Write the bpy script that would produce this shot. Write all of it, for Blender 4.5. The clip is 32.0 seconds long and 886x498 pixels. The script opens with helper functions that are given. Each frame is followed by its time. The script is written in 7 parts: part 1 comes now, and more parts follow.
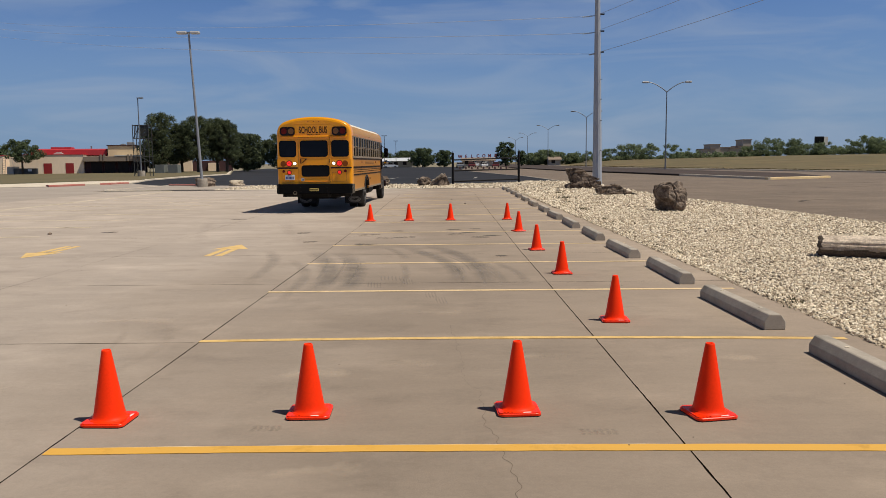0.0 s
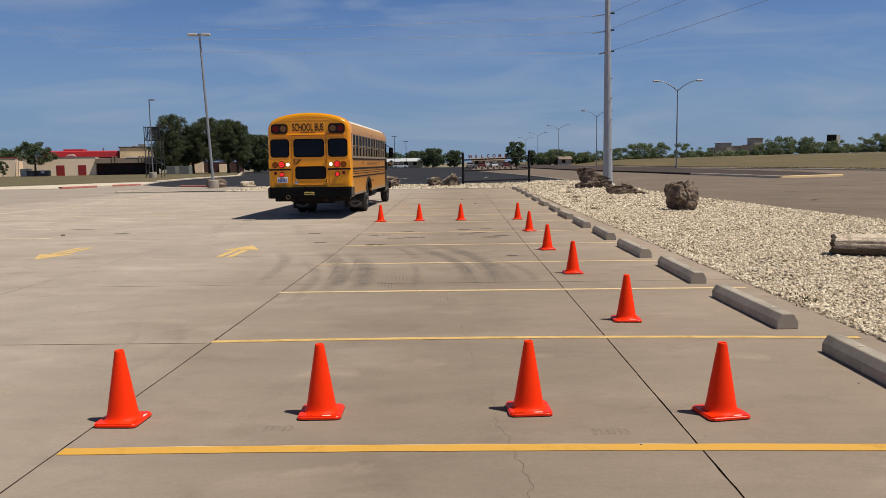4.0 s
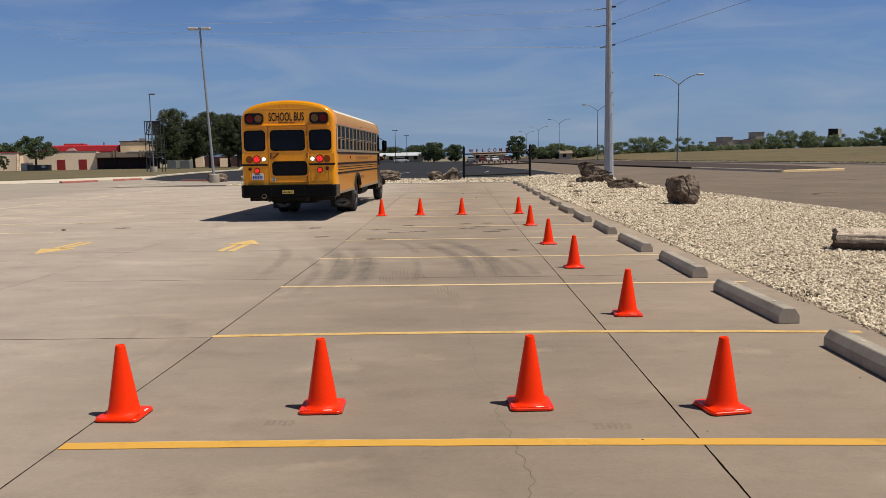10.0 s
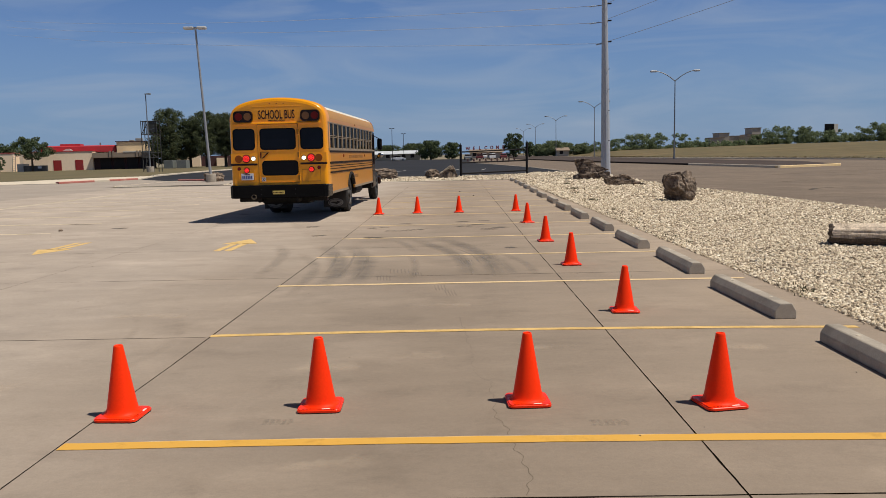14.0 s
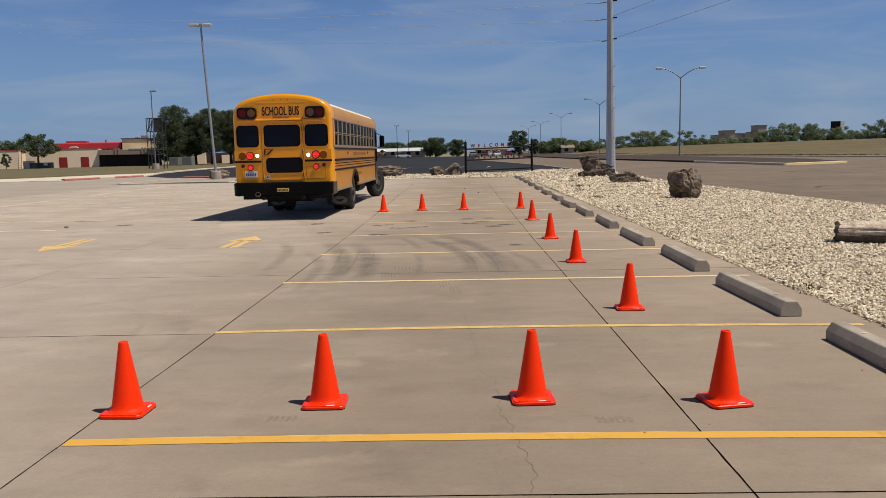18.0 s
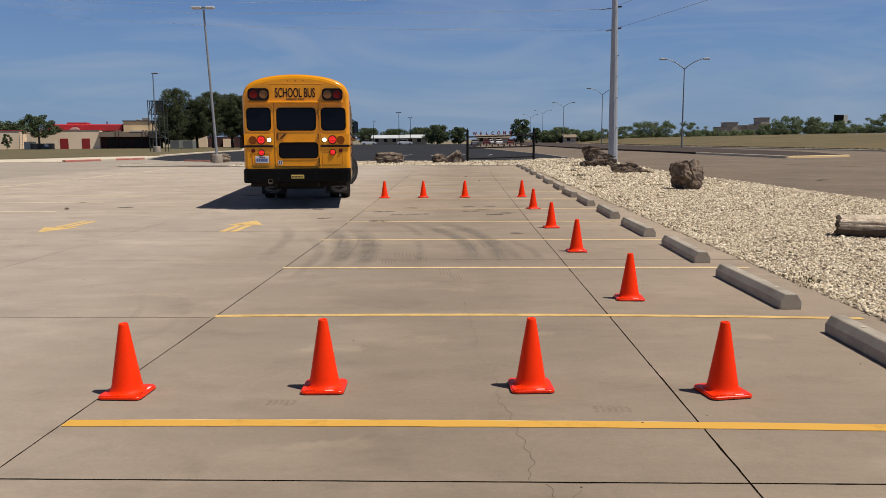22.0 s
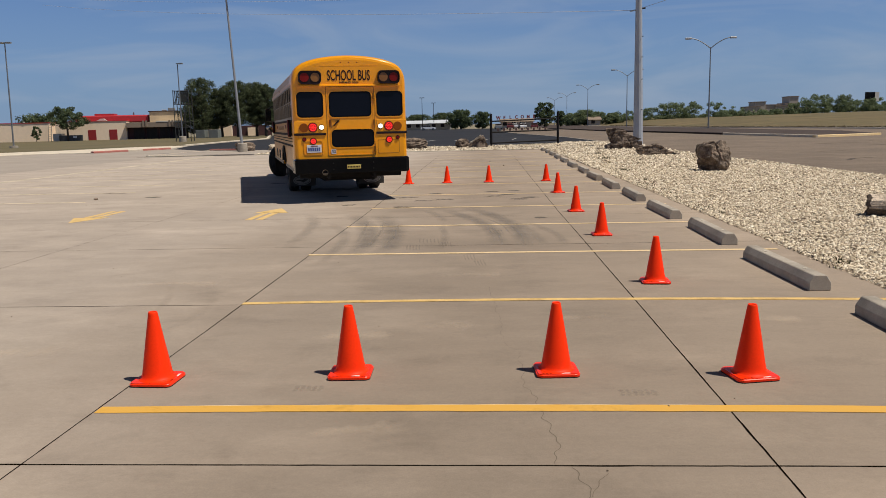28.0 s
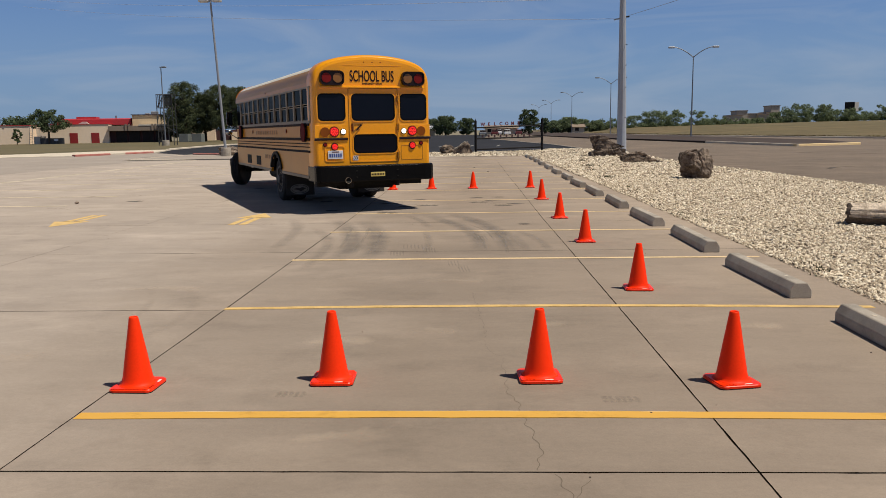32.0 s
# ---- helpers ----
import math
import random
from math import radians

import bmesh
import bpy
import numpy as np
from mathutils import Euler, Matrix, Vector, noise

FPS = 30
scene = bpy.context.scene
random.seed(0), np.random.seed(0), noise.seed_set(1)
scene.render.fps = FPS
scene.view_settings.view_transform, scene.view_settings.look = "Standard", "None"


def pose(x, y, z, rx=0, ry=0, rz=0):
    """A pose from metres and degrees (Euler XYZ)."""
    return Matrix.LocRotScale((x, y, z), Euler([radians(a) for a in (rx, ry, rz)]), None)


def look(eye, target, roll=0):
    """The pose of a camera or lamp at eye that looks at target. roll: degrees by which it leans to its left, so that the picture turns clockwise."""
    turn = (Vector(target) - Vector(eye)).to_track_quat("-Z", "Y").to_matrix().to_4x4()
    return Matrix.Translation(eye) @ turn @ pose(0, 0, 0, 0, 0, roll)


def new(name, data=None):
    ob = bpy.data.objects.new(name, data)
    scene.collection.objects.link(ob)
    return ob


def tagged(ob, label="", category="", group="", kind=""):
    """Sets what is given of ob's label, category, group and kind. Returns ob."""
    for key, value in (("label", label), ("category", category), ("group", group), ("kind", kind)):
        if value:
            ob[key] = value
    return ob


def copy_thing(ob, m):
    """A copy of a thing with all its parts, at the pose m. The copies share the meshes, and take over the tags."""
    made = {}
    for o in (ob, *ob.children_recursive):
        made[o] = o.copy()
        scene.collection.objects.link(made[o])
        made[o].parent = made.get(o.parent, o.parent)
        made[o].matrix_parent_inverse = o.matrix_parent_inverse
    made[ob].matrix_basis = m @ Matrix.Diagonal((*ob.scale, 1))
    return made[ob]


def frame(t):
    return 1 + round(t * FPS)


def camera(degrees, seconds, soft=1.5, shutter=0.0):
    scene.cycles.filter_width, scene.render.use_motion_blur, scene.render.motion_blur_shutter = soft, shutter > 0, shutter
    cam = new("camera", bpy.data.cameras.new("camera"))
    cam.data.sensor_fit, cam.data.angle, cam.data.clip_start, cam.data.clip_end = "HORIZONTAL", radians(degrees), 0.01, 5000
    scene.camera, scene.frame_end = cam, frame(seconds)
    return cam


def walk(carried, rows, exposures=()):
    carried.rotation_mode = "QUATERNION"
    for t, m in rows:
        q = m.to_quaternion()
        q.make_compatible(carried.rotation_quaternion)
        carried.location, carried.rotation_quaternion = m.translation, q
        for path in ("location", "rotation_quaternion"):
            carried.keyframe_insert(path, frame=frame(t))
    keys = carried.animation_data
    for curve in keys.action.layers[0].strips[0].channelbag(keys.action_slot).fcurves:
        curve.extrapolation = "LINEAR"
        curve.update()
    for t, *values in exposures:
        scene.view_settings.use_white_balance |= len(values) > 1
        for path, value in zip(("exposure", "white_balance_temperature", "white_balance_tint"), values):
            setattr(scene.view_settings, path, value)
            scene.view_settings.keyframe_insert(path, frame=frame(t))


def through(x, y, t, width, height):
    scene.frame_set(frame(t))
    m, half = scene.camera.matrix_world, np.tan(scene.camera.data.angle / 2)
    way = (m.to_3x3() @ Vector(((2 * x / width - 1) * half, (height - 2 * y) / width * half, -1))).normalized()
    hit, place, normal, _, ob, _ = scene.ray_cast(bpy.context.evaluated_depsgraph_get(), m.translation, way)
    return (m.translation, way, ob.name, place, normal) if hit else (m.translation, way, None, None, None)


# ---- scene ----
# ---- camera: a hand-held phone at standing eye height that only turns ----
cam = camera(58.28, 32.0, soft=0.75)


def aim(x, y, z, yaw, pitch, roll):
    """A pose at (x, y, z): yaw to the east of north, pitch downwards, in degrees."""
    a, b = radians(yaw), radians(pitch)
    way = Vector((math.sin(a) * math.cos(b), math.cos(a) * math.cos(b), -math.sin(b)))
    return look((x, y, z), Vector((x, y, z)) + 10 * way, roll)


# seconds, eye, yaw, pitch, roll
PATH = [
    (0, 0.001, -0.001, 1.572, -0.488, 6.241, -0.557),
    (0.5, -0.001, -0.001, 1.572, -1.053, 6.441, -0.605),
    (1, -0.001, -0.003, 1.570, -1.266, 6.529, -0.677),
    (1.5, -0.002, -0.007, 1.569, -1.308, 6.561, -0.764),
    (2, -0.002, -0.005, 1.570, -1.278, 6.523, -0.814),
    (2.5, 0.002, -0.004, 1.570, -1.251, 6.456, -0.871),
    (3, -0.002, -0.005, 1.571, -1.203, 6.327, -0.840),
    (3.5, -0.001, -0.003, 1.571, -1.231, 6.220, -0.848),
    (5.5, -0.003, -0.004, 1.571, -1.257, 6.277, -0.828),
    (6, -0.002, -0.004, 1.573, -1.203, 6.342, -0.852),
    (6.5, -0.004, -0.000, 1.574, -1.194, 6.359, -0.913),
    (7, -0.000, 0.001, 1.571, -1.260, 6.349, -1.069),
    (7.5, 0.001, 0.001, 1.574, -1.295, 6.355, -1.103),
    (8, -0.001, -0.001, 1.571, -1.311, 6.348, -1.087),
    (8.5, -0.000, -0.002, 1.569, -1.283, 6.367, -1.074),
    (9, -0.002, 0.001, 1.572, -1.262, 6.444, -0.963),
    (9.5, -0.005, 0.003, 1.571, -1.250, 6.536, -0.889),
    (10, -0.004, 0.007, 1.571, -1.308, 6.631, -0.860),
    (10.5, -0.002, 0.006, 1.570, -1.375, 6.688, -0.971),
    (11, -0.002, 0.006, 1.570, -1.373, 6.688, -1.016),
    (11.5, -0.001, 0.006, 1.573, -1.323, 6.688, -1.062),
    (12, 0.001, 0.003, 1.575, -1.221, 6.669, -1.136),
    (12.5, -0.003, 0.002, 1.575, -1.110, 6.683, -1.179),
    (13, -0.000, 0.002, 1.572, -1.090, 6.690, -1.201),
    (13.5, 0.001, 0.001, 1.574, -1.094, 6.742, -1.244),
    (14, 0.001, -0.004, 1.574, -1.138, 6.786, -1.256),
    (14.5, 0.001, -0.004, 1.572, -1.180, 6.798, -1.201),
    (16.5, 0.005, 0.006, 1.569, -1.324, 6.790, -1.173),
    (17, 0.003, 0.004, 1.572, -1.311, 6.855, -1.190),
    (17.5, 0.001, 0.001, 1.572, -1.363, 6.913, -1.211),
    (18, 0.002, 0.001, 1.571, -1.488, 6.972, -1.225),
    (18.5, 0.000, 0.002, 1.572, -1.577, 7.042, -1.263),
    (19, 0.004, 0.003, 1.570, -1.619, 7.105, -1.303),
    (19.5, 0.003, 0.007, 1.570, -1.523, 7.176, -1.270),
    (20, 0.006, 0.005, 1.570, -1.376, 7.214, -1.102),
    (20.5, 0.001, 0.007, 1.568, -1.202, 7.300, -0.826),
    (21, -0.002, 0.010, 1.569, -1.150, 7.424, -0.567),
    (21.5, -0.005, 0.005, 1.567, -1.266, 7.614, -0.365),
    (22, -0.005, 0.003, 1.567, -1.504, 7.865, -0.295),
    (22.5, -0.001, 0.000, 1.566, -1.807, 8.117, -0.251),
    (23, -0.000, 0.000, 1.567, -2.073, 8.308, -0.279),
    (23.5, -0.003, -0.001, 1.567, -2.264, 8.472, -0.277),
    (24, -0.002, -0.003, 1.565, -2.402, 8.588, -0.369),
    (24.5, 0.001, -0.004, 1.566, -2.525, 8.709, -0.550),
    (25, 0.002, -0.002, 1.568, -2.610, 8.813, -0.708),
    (25.5, 0.003, -0.005, 1.569, -2.736, 8.867, -0.892),
    (27.5, 0.001, -0.002, 1.570, -3.261, 8.860, -1.220),
    (28, 0.003, -0.004, 1.569, -3.342, 8.897, -1.302),
    (28.5, 0.001, -0.003, 1.568, -3.375, 8.987, -1.250),
    (29, 0.004, -0.001, 1.568, -3.428, 9.070, -1.305),
    (29.5, -0.001, -0.003, 1.570, -3.309, 9.110, -1.175),
    (30, 0.000, -0.005, 1.570, -3.098, 9.054, -1.007),
    (30.5, 0.003, -0.006, 1.567, -2.800, 8.868, -0.901),
    (31, 0.003, -0.006, 1.568, -2.515, 8.712, -0.798),
    (31.5, 0.003, -0.001, 1.567, -2.264, 8.573, -0.779),
    (32, 0.003, 0.001, 1.568, -2.165, 8.490, -0.823),
]
walk(cam, [(r[0], aim(*r[1:])) for r in PATH])

# ---- world, sun, exposure ----
SUN = Vector((0.50, -0.13, 1.0)).normalized()
EXPOSURE = 0.0
scene.view_settings.exposure = EXPOSURE


def build_world():
    world = bpy.data.worlds.new("sky")
    scene.world = world
    world.use_nodes = True
    nt = world.node_tree
    nt.nodes.clear()
    out = nt.nodes.new("ShaderNodeOutputWorld")
    bg = nt.nodes.new("ShaderNodeBackground")
    sky = nt.nodes.new("ShaderNodeTexSky")
    sky.sky_type, sky.sun_disc = "NISHITA", False
    sky.sun_elevation = math.asin(SUN.z)
    sky.sun_rotation = math.atan2(SUN.x, SUN.y)
    sky.altitude, sky.air_density, sky.dust_density, sky.ozone_density = 900, 1.0, 0.3, 2.0
    # thin cirrus veils
    co = nt.nodes.new("ShaderNodeTexCoord")
    mp = nt.nodes.new("ShaderNodeMapping")
    mp.inputs["Scale"].default_value = (1.5, 1.5, 8.5)
    mp.inputs["Location"].default_value = (0.35, 0.0, 0.2)
    mp.inputs["Rotation"].default_value = (0.1, 0.12, 0.3)
    nz = nt.nodes.new("ShaderNodeTexNoise")
    nz.inputs["Scale"].default_value, nz.inputs["Detail"].default_value = 2.4, 6.0
    nz.inputs["Roughness"].default_value, nz.inputs["Distortion"].default_value = 0.52, 1.2
    rp = nt.nodes.new("ShaderNodeValToRGB")
    rp.color_ramp.elements[0].position, rp.color_ramp.elements[0].color = 0.42, (0, 0, 0, 1)
    rp.color_ramp.elements[1].position, rp.color_ramp.elements[1].color = 0.74, (0.46, 0.46, 0.46, 1)
    mix = nt.nodes.new("ShaderNodeMixRGB")
    mix.inputs["Color2"].default_value = (6.0, 7.0, 8.6, 1)
    nt.links.new(co.outputs["Generated"], mp.inputs["Vector"])
    nt.links.new(mp.outputs["Vector"], nz.inputs["Vector"])
    nt.links.new(nz.outputs["Fac"], rp.inputs["Fac"])
    nt.links.new(rp.outputs["Color"], mix.inputs["Fac"])
    tint = nt.nodes.new("ShaderNodeMixRGB")
    tint.blend_type, tint.inputs["Fac"].default_value = "MULTIPLY", 1.0
    tint.inputs["Color2"].default_value = (0.60, 0.86, 1.32, 1)
    nt.links.new(sky.outputs["Color"], tint.inputs["Color1"])
    # pale blue haze that thickens towards the horizon
    sep = nt.nodes.new("ShaderNodeSeparateXYZ")
    nt.links.new(co.outputs["Generated"], sep.inputs["Vector"])
    low = nt.nodes.new("ShaderNodeMapRange")
    low.inputs["From Min"].default_value, low.inputs["From Max"].default_value = 0.0, 0.24
    low.inputs["To Min"].default_value, low.inputs["To Max"].default_value = 0.92, 0.0
    nt.links.new(sep.outputs["Z"], low.inputs["Value"])
    haze = nt.nodes.new("ShaderNodeMixRGB")
    haze.inputs["Color2"].default_value = (3.35, 4.95, 7.6, 1)
    nt.links.new(low.outputs["Result"], haze.inputs["Fac"])
    nt.links.new(tint.outputs["Color"], haze.inputs["Color1"])
    # deeper sky towards the zenith
    deep = nt.nodes.new("ShaderNodeMapRange")
    deep.inputs["From Min"].default_value, deep.inputs["From Max"].default_value = 0.26, 0.80
    tone = nt.nodes.new("ShaderNodeMixRGB")
    tone.inputs["Color1"].default_value, tone.inputs["Color2"].default_value = (1, 1, 1, 1), (0.14, 0.13, 0.12, 1)
    nt.links.new(sep.outputs["Z"], deep.inputs["Value"])
    dark = nt.nodes.new("ShaderNodeMixRGB")
    dark.blend_type, dark.inputs["Fac"].default_value = "MULTIPLY", 1.0
    nt.links.new(haze.outputs["Color"], dark.inputs["Color1"])
    nt.links.new(deep.outputs["Result"], tone.inputs["Fac"])
    nt.links.new(tone.outputs["Color"], dark.inputs["Color2"])
    nt.links.new(dark.outputs["Color"], mix.inputs["Color1"])
    nt.links.new(mix.outputs["Color"], bg.inputs["Color"])
    bg.inputs["Strength"].default_value = 0.058
    nt.links.new(bg.outputs["Background"], out.inputs["Surface"])
    lamp = bpy.data.lights.new("sun", "SUN")
    lamp.energy, lamp.angle, lamp.color = 4.52, radians(0.53), (1.0, 0.93, 0.82)
    ob = new("sun", lamp)
    ob.matrix_world = look(SUN * 50, (0, 0, 0))


build_world()

# ---- materials ----


def surface(name, base, second=None, rough=0.7, metal=0.0, size=1.0, grain=0.0, bump=0.0, spot=0.5, spread=0.2, vary=0.0, world=False, fine=12.0, coat=0.0, spec=0.5):
    """A material of two tones mixed by a large noise, with a finer grain, relief and a shift from piece to piece.
    size: metres of the large stains."""
    m = bpy.data.materials.new(name)
    m.use_nodes = True
    nt = m.node_tree
    n, l = nt.nodes, nt.links
    bsdf = n["Principled BSDF"]
    bsdf.inputs["Roughness"].default_value, bsdf.inputs["Metallic"].default_value = rough, metal
    bsdf.inputs["Coat Weight"].default_value = coat
    bsdf.inputs["Specular IOR Level"].default_value = spec
    bsdf.inputs["Coat Roughness"].default_value = 0.08
    second = second or tuple(c * 0.82 for c in base)
    if world:
        where = n.new("ShaderNodeNewGeometry").outputs["Position"]
    else:
        where = n.new("ShaderNodeTexCoord").outputs["Object"]
    big = n.new("ShaderNodeTexNoise")
    big.inputs["Scale"].default_value, big.inputs["Detail"].default_value = 1.0 / size, 5.0
    big.inputs["Roughness"].default_value = 0.6
    l.new(where, big.inputs["Vector"])
    ramp = n.new("ShaderNodeValToRGB")
    a, b = ramp.color_ramp.elements
    a.position, a.color = max(0.0, spot - spread), (*base, 1)
    b.position, b.color = min(1.0, spot + spread), (*second, 1)
    l.new(big.outputs["Fac"], ramp.inputs["Fac"])
    colour = ramp.outputs["Color"]
    small = n.new("ShaderNodeTexNoise")
    small.inputs["Scale"].default_value, small.inputs["Detail"].default_value = fine / size, 6.0
    small.inputs["Roughness"].default_value = 0.7
    l.new(where, small.inputs["Vector"])
    if grain:
        hsv = n.new("ShaderNodeHueSaturation")
        mr = n.new("ShaderNodeMapRange")
        mr.inputs["From Min"].default_value, mr.inputs["From Max"].default_value = 0.3, 0.7
        mr.inputs["To Min"].default_value, mr.inputs["To Max"].default_value = 1 - grain, 1 + grain
        l.new(small.outputs["Fac"], mr.inputs["Value"])
        l.new(mr.outputs["Result"], hsv.inputs["Value"])
        l.new(colour, hsv.inputs["Color"])
        colour = hsv.outputs["Color"]
    if vary:
        info = n.new("ShaderNodeObjectInfo")
        hs2 = n.new("ShaderNodeHueSaturation")
        m2 = n.new("ShaderNodeMapRange")
        m2.inputs["To Min"].default_value, m2.inputs["To Max"].default_value = 1 - vary, 1 + vary
        l.new(info.outputs["Random"], m2.inputs["Value"])
        l.new(m2.outputs["Result"], hs2.inputs["Value"])
        l.new(colour, hs2.inputs["Color"])
        colour = hs2.outputs["Color"]
    l.new(colour, bsdf.inputs["Base Color"])
    if bump:
        bp = n.new("ShaderNodeBump")
        bp.inputs["Strength"].default_value, bp.inputs["Distance"].default_value = 1.0, bump
        l.new(small.outputs["Fac"], bp.inputs["Height"])
        l.new(bp.outputs["Normal"], bsdf.inputs["Normal"])
    return m


def islands(name, tones, rough=0.8, amount=0.25, gloss=0.3, through=0.0):
    """A material whose tone changes from island to island of one mesh (stones, leaves, tufts)."""
    m = bpy.data.materials.new(name)
    m.use_nodes = True
    n, l = m.node_tree.nodes, m.node_tree.links
    bsdf = n["Principled BSDF"]
    bsdf.inputs["Roughness"].default_value = rough
    bsdf.inputs["Specular IOR Level"].default_value = gloss
    geo = n.new("ShaderNodeNewGeometry")
    ramp = n.new("ShaderNodeValToRGB")
    els = ramp.color_ramp.elements
    while len(els) < len(tones):
        els.new(0.5)
    for k, c in enumerate(tones):
        els[k].position, els[k].color = k / max(1, len(tones) - 1), (*c, 1)
    l.new(geo.outputs["Random Per Island"], ramp.inputs["Fac"])
    nz = n.new("ShaderNodeTexNoise")
    nz.inputs["Scale"].default_value = 25.0
    l.new(geo.outputs["Position"], nz.inputs["Vector"])
    hsv = n.new("ShaderNodeHueSaturation")
    mr = n.new("ShaderNodeMapRange")
    mr.inputs["To Min"].default_value, mr.inputs["To Max"].default_value = 1 - amount, 1 + amount
    l.new(nz.outputs["Fac"], mr.inputs["Value"])
    l.new(mr.outputs["Result"], hsv.inputs["Value"])
    l.new(ramp.outputs["Color"], hsv.inputs["Color"])
    l.new(hsv.outputs["Color"], bsdf.inputs["Base Color"])
    if through:
        # thin leaves let some light pass
        leaf, mix = n.new("ShaderNodeBsdfTranslucent"), n.new("ShaderNodeMixShader")
        mix.inputs["Fac"].default_value = through
        l.new(hsv.outputs["Color"], leaf.inputs["Color"])
        l.new(bsdf.outputs["BSDF"], mix.inputs[1])
        l.new(leaf.outputs["BSDF"], mix.inputs[2])
        l.new(mix.outputs["Shader"], n["Material Output"].inputs["Surface"])
    return m


def glow(name, colour, strength, base=None):
    m = bpy.data.materials.new(name)
    m.use_nodes = True
    b = m.node_tree.nodes["Principled BSDF"]
    b.inputs["Base Color"].default_value = (*(base or colour), 1)
    b.inputs["Emission Color"].default_value = (*colour, 1)
    b.inputs["Emission Strength"].default_value = strength
    b.inputs["Roughness"].default_value = 0.3
    return m


def tinted_glass(name, tint, rough=0.03):
    """Dark tinted safety glass: see-through but dim, with a clear reflection."""
    m = bpy.data.materials.new(name)
    m.use_nodes = True
    n, l = m.node_tree.nodes, m.node_tree.links
    out = n["Material Output"]
    n.remove(n["Principled BSDF"])
    clear, shine, mix, fr = n.new("ShaderNodeBsdfTransparent"), n.new("ShaderNodeBsdfGlossy"), n.new("ShaderNodeMixShader"), n.new("ShaderNodeFresnel")
    clear.inputs["Color"].default_value = (*tint, 1)
    shine.inputs["Roughness"].default_value = rough
    shine.inputs["Color"].default_value = (0.26, 0.25, 0.245, 1)
    fr.inputs["IOR"].default_value = 1.28
    l.new(fr.outputs["Fac"], mix.inputs["Fac"])
    l.new(clear.outputs["BSDF"], mix.inputs[1])
    l.new(shine.outputs["BSDF"], mix.inputs[2])
    l.new(mix.outputs["Shader"], out.inputs["Surface"])
    return m


def worn(name, colour, under, cover=0.5, size=0.25, rough=0.8, soft=0.08, most=1.0, feather=False):
    """Thin worn paint or a rubber smear: the colour breaks up and the ground below shows through."""
    m = bpy.data.materials.new(name)
    m.use_nodes = True
    n, l = m.node_tree.nodes, m.node_tree.links
    bsdf, out = n["Principled BSDF"], n["Material Output"]
    bsdf.inputs["Base Color"].default_value = (*colour, 1)
    bsdf.inputs["Roughness"].default_value = rough
    geo = n.new("ShaderNodeNewGeometry")
    nz = n.new("ShaderNodeTexNoise")
    nz.inputs["Scale"].default_value, nz.inputs["Detail"].default_value, nz.inputs["Roughness"].default_value = 1 / size, 8.0, 0.65
    l.new(geo.outputs["Position"], nz.inputs["Vector"])
    ramp = n.new("ShaderNodeMapRange")
    ramp.inputs["From Min"].default_value, ramp.inputs["From Max"].default_value = cover - soft, cover + soft
    ramp.inputs["To Min"].default_value, ramp.inputs["To Max"].default_value = most, under
    l.new(nz.outputs["Fac"], ramp.inputs["Value"])
    clear, mix = n.new("ShaderNodeBsdfTransparent"), n.new("ShaderNodeMixShader")
    if feather:
        # fades out towards both edges of the strip
        uv, sep, tent, mul = n.new("ShaderNodeUVMap"), n.new("ShaderNodeSeparateXYZ"), n.new("ShaderNodeMath"), n.new("ShaderNodeMath")
        l.new(uv.outputs["UV"], sep.inputs["Vector"])
        tent.operation = "PINGPONG"
        tent.inputs[1].default_value = 0.5
        l.new(sep.outputs["X"], tent.inputs[0])
        edge = n.new("ShaderNodeMapRange")
        edge.inputs["From Min"].default_value, edge.inputs["From Max"].default_value = 0.0, 0.35
        l.new(tent.outputs["Value"], edge.inputs["Value"])
        tip, mul2, end = n.new("ShaderNodeMath"), n.new("ShaderNodeMath"), n.new("ShaderNodeMapRange")
        tip.operation = "PINGPONG"
        tip.inputs[1].default_value = 0.5
        l.new(sep.outputs["Y"], tip.inputs[0])
        end.inputs["From Min"].default_value, end.inputs["From Max"].default_value = 0.0, 0.22
        l.new(tip.outputs["Value"], end.inputs["Value"])
        mul.operation = mul2.operation = "MULTIPLY"
        l.new(ramp.outputs["Result"], mul.inputs[0])
        l.new(edge.outputs["Result"], mul.inputs[1])
        l.new(mul.outputs["Value"], mul2.inputs[0])
        l.new(end.outputs["Result"], mul2.inputs[1])
        l.new(mul2.outputs["Value"], mix.inputs["Fac"])
    else:
        l.new(ramp.outputs["Result"], mix.inputs["Fac"])
    l.new(clear.outputs["BSDF"], mix.inputs[1])
    l.new(bsdf.outputs["BSDF"], mix.inputs[2])
    l.new(mix.outputs["Shader"], out.inputs["Surface"])
    return m


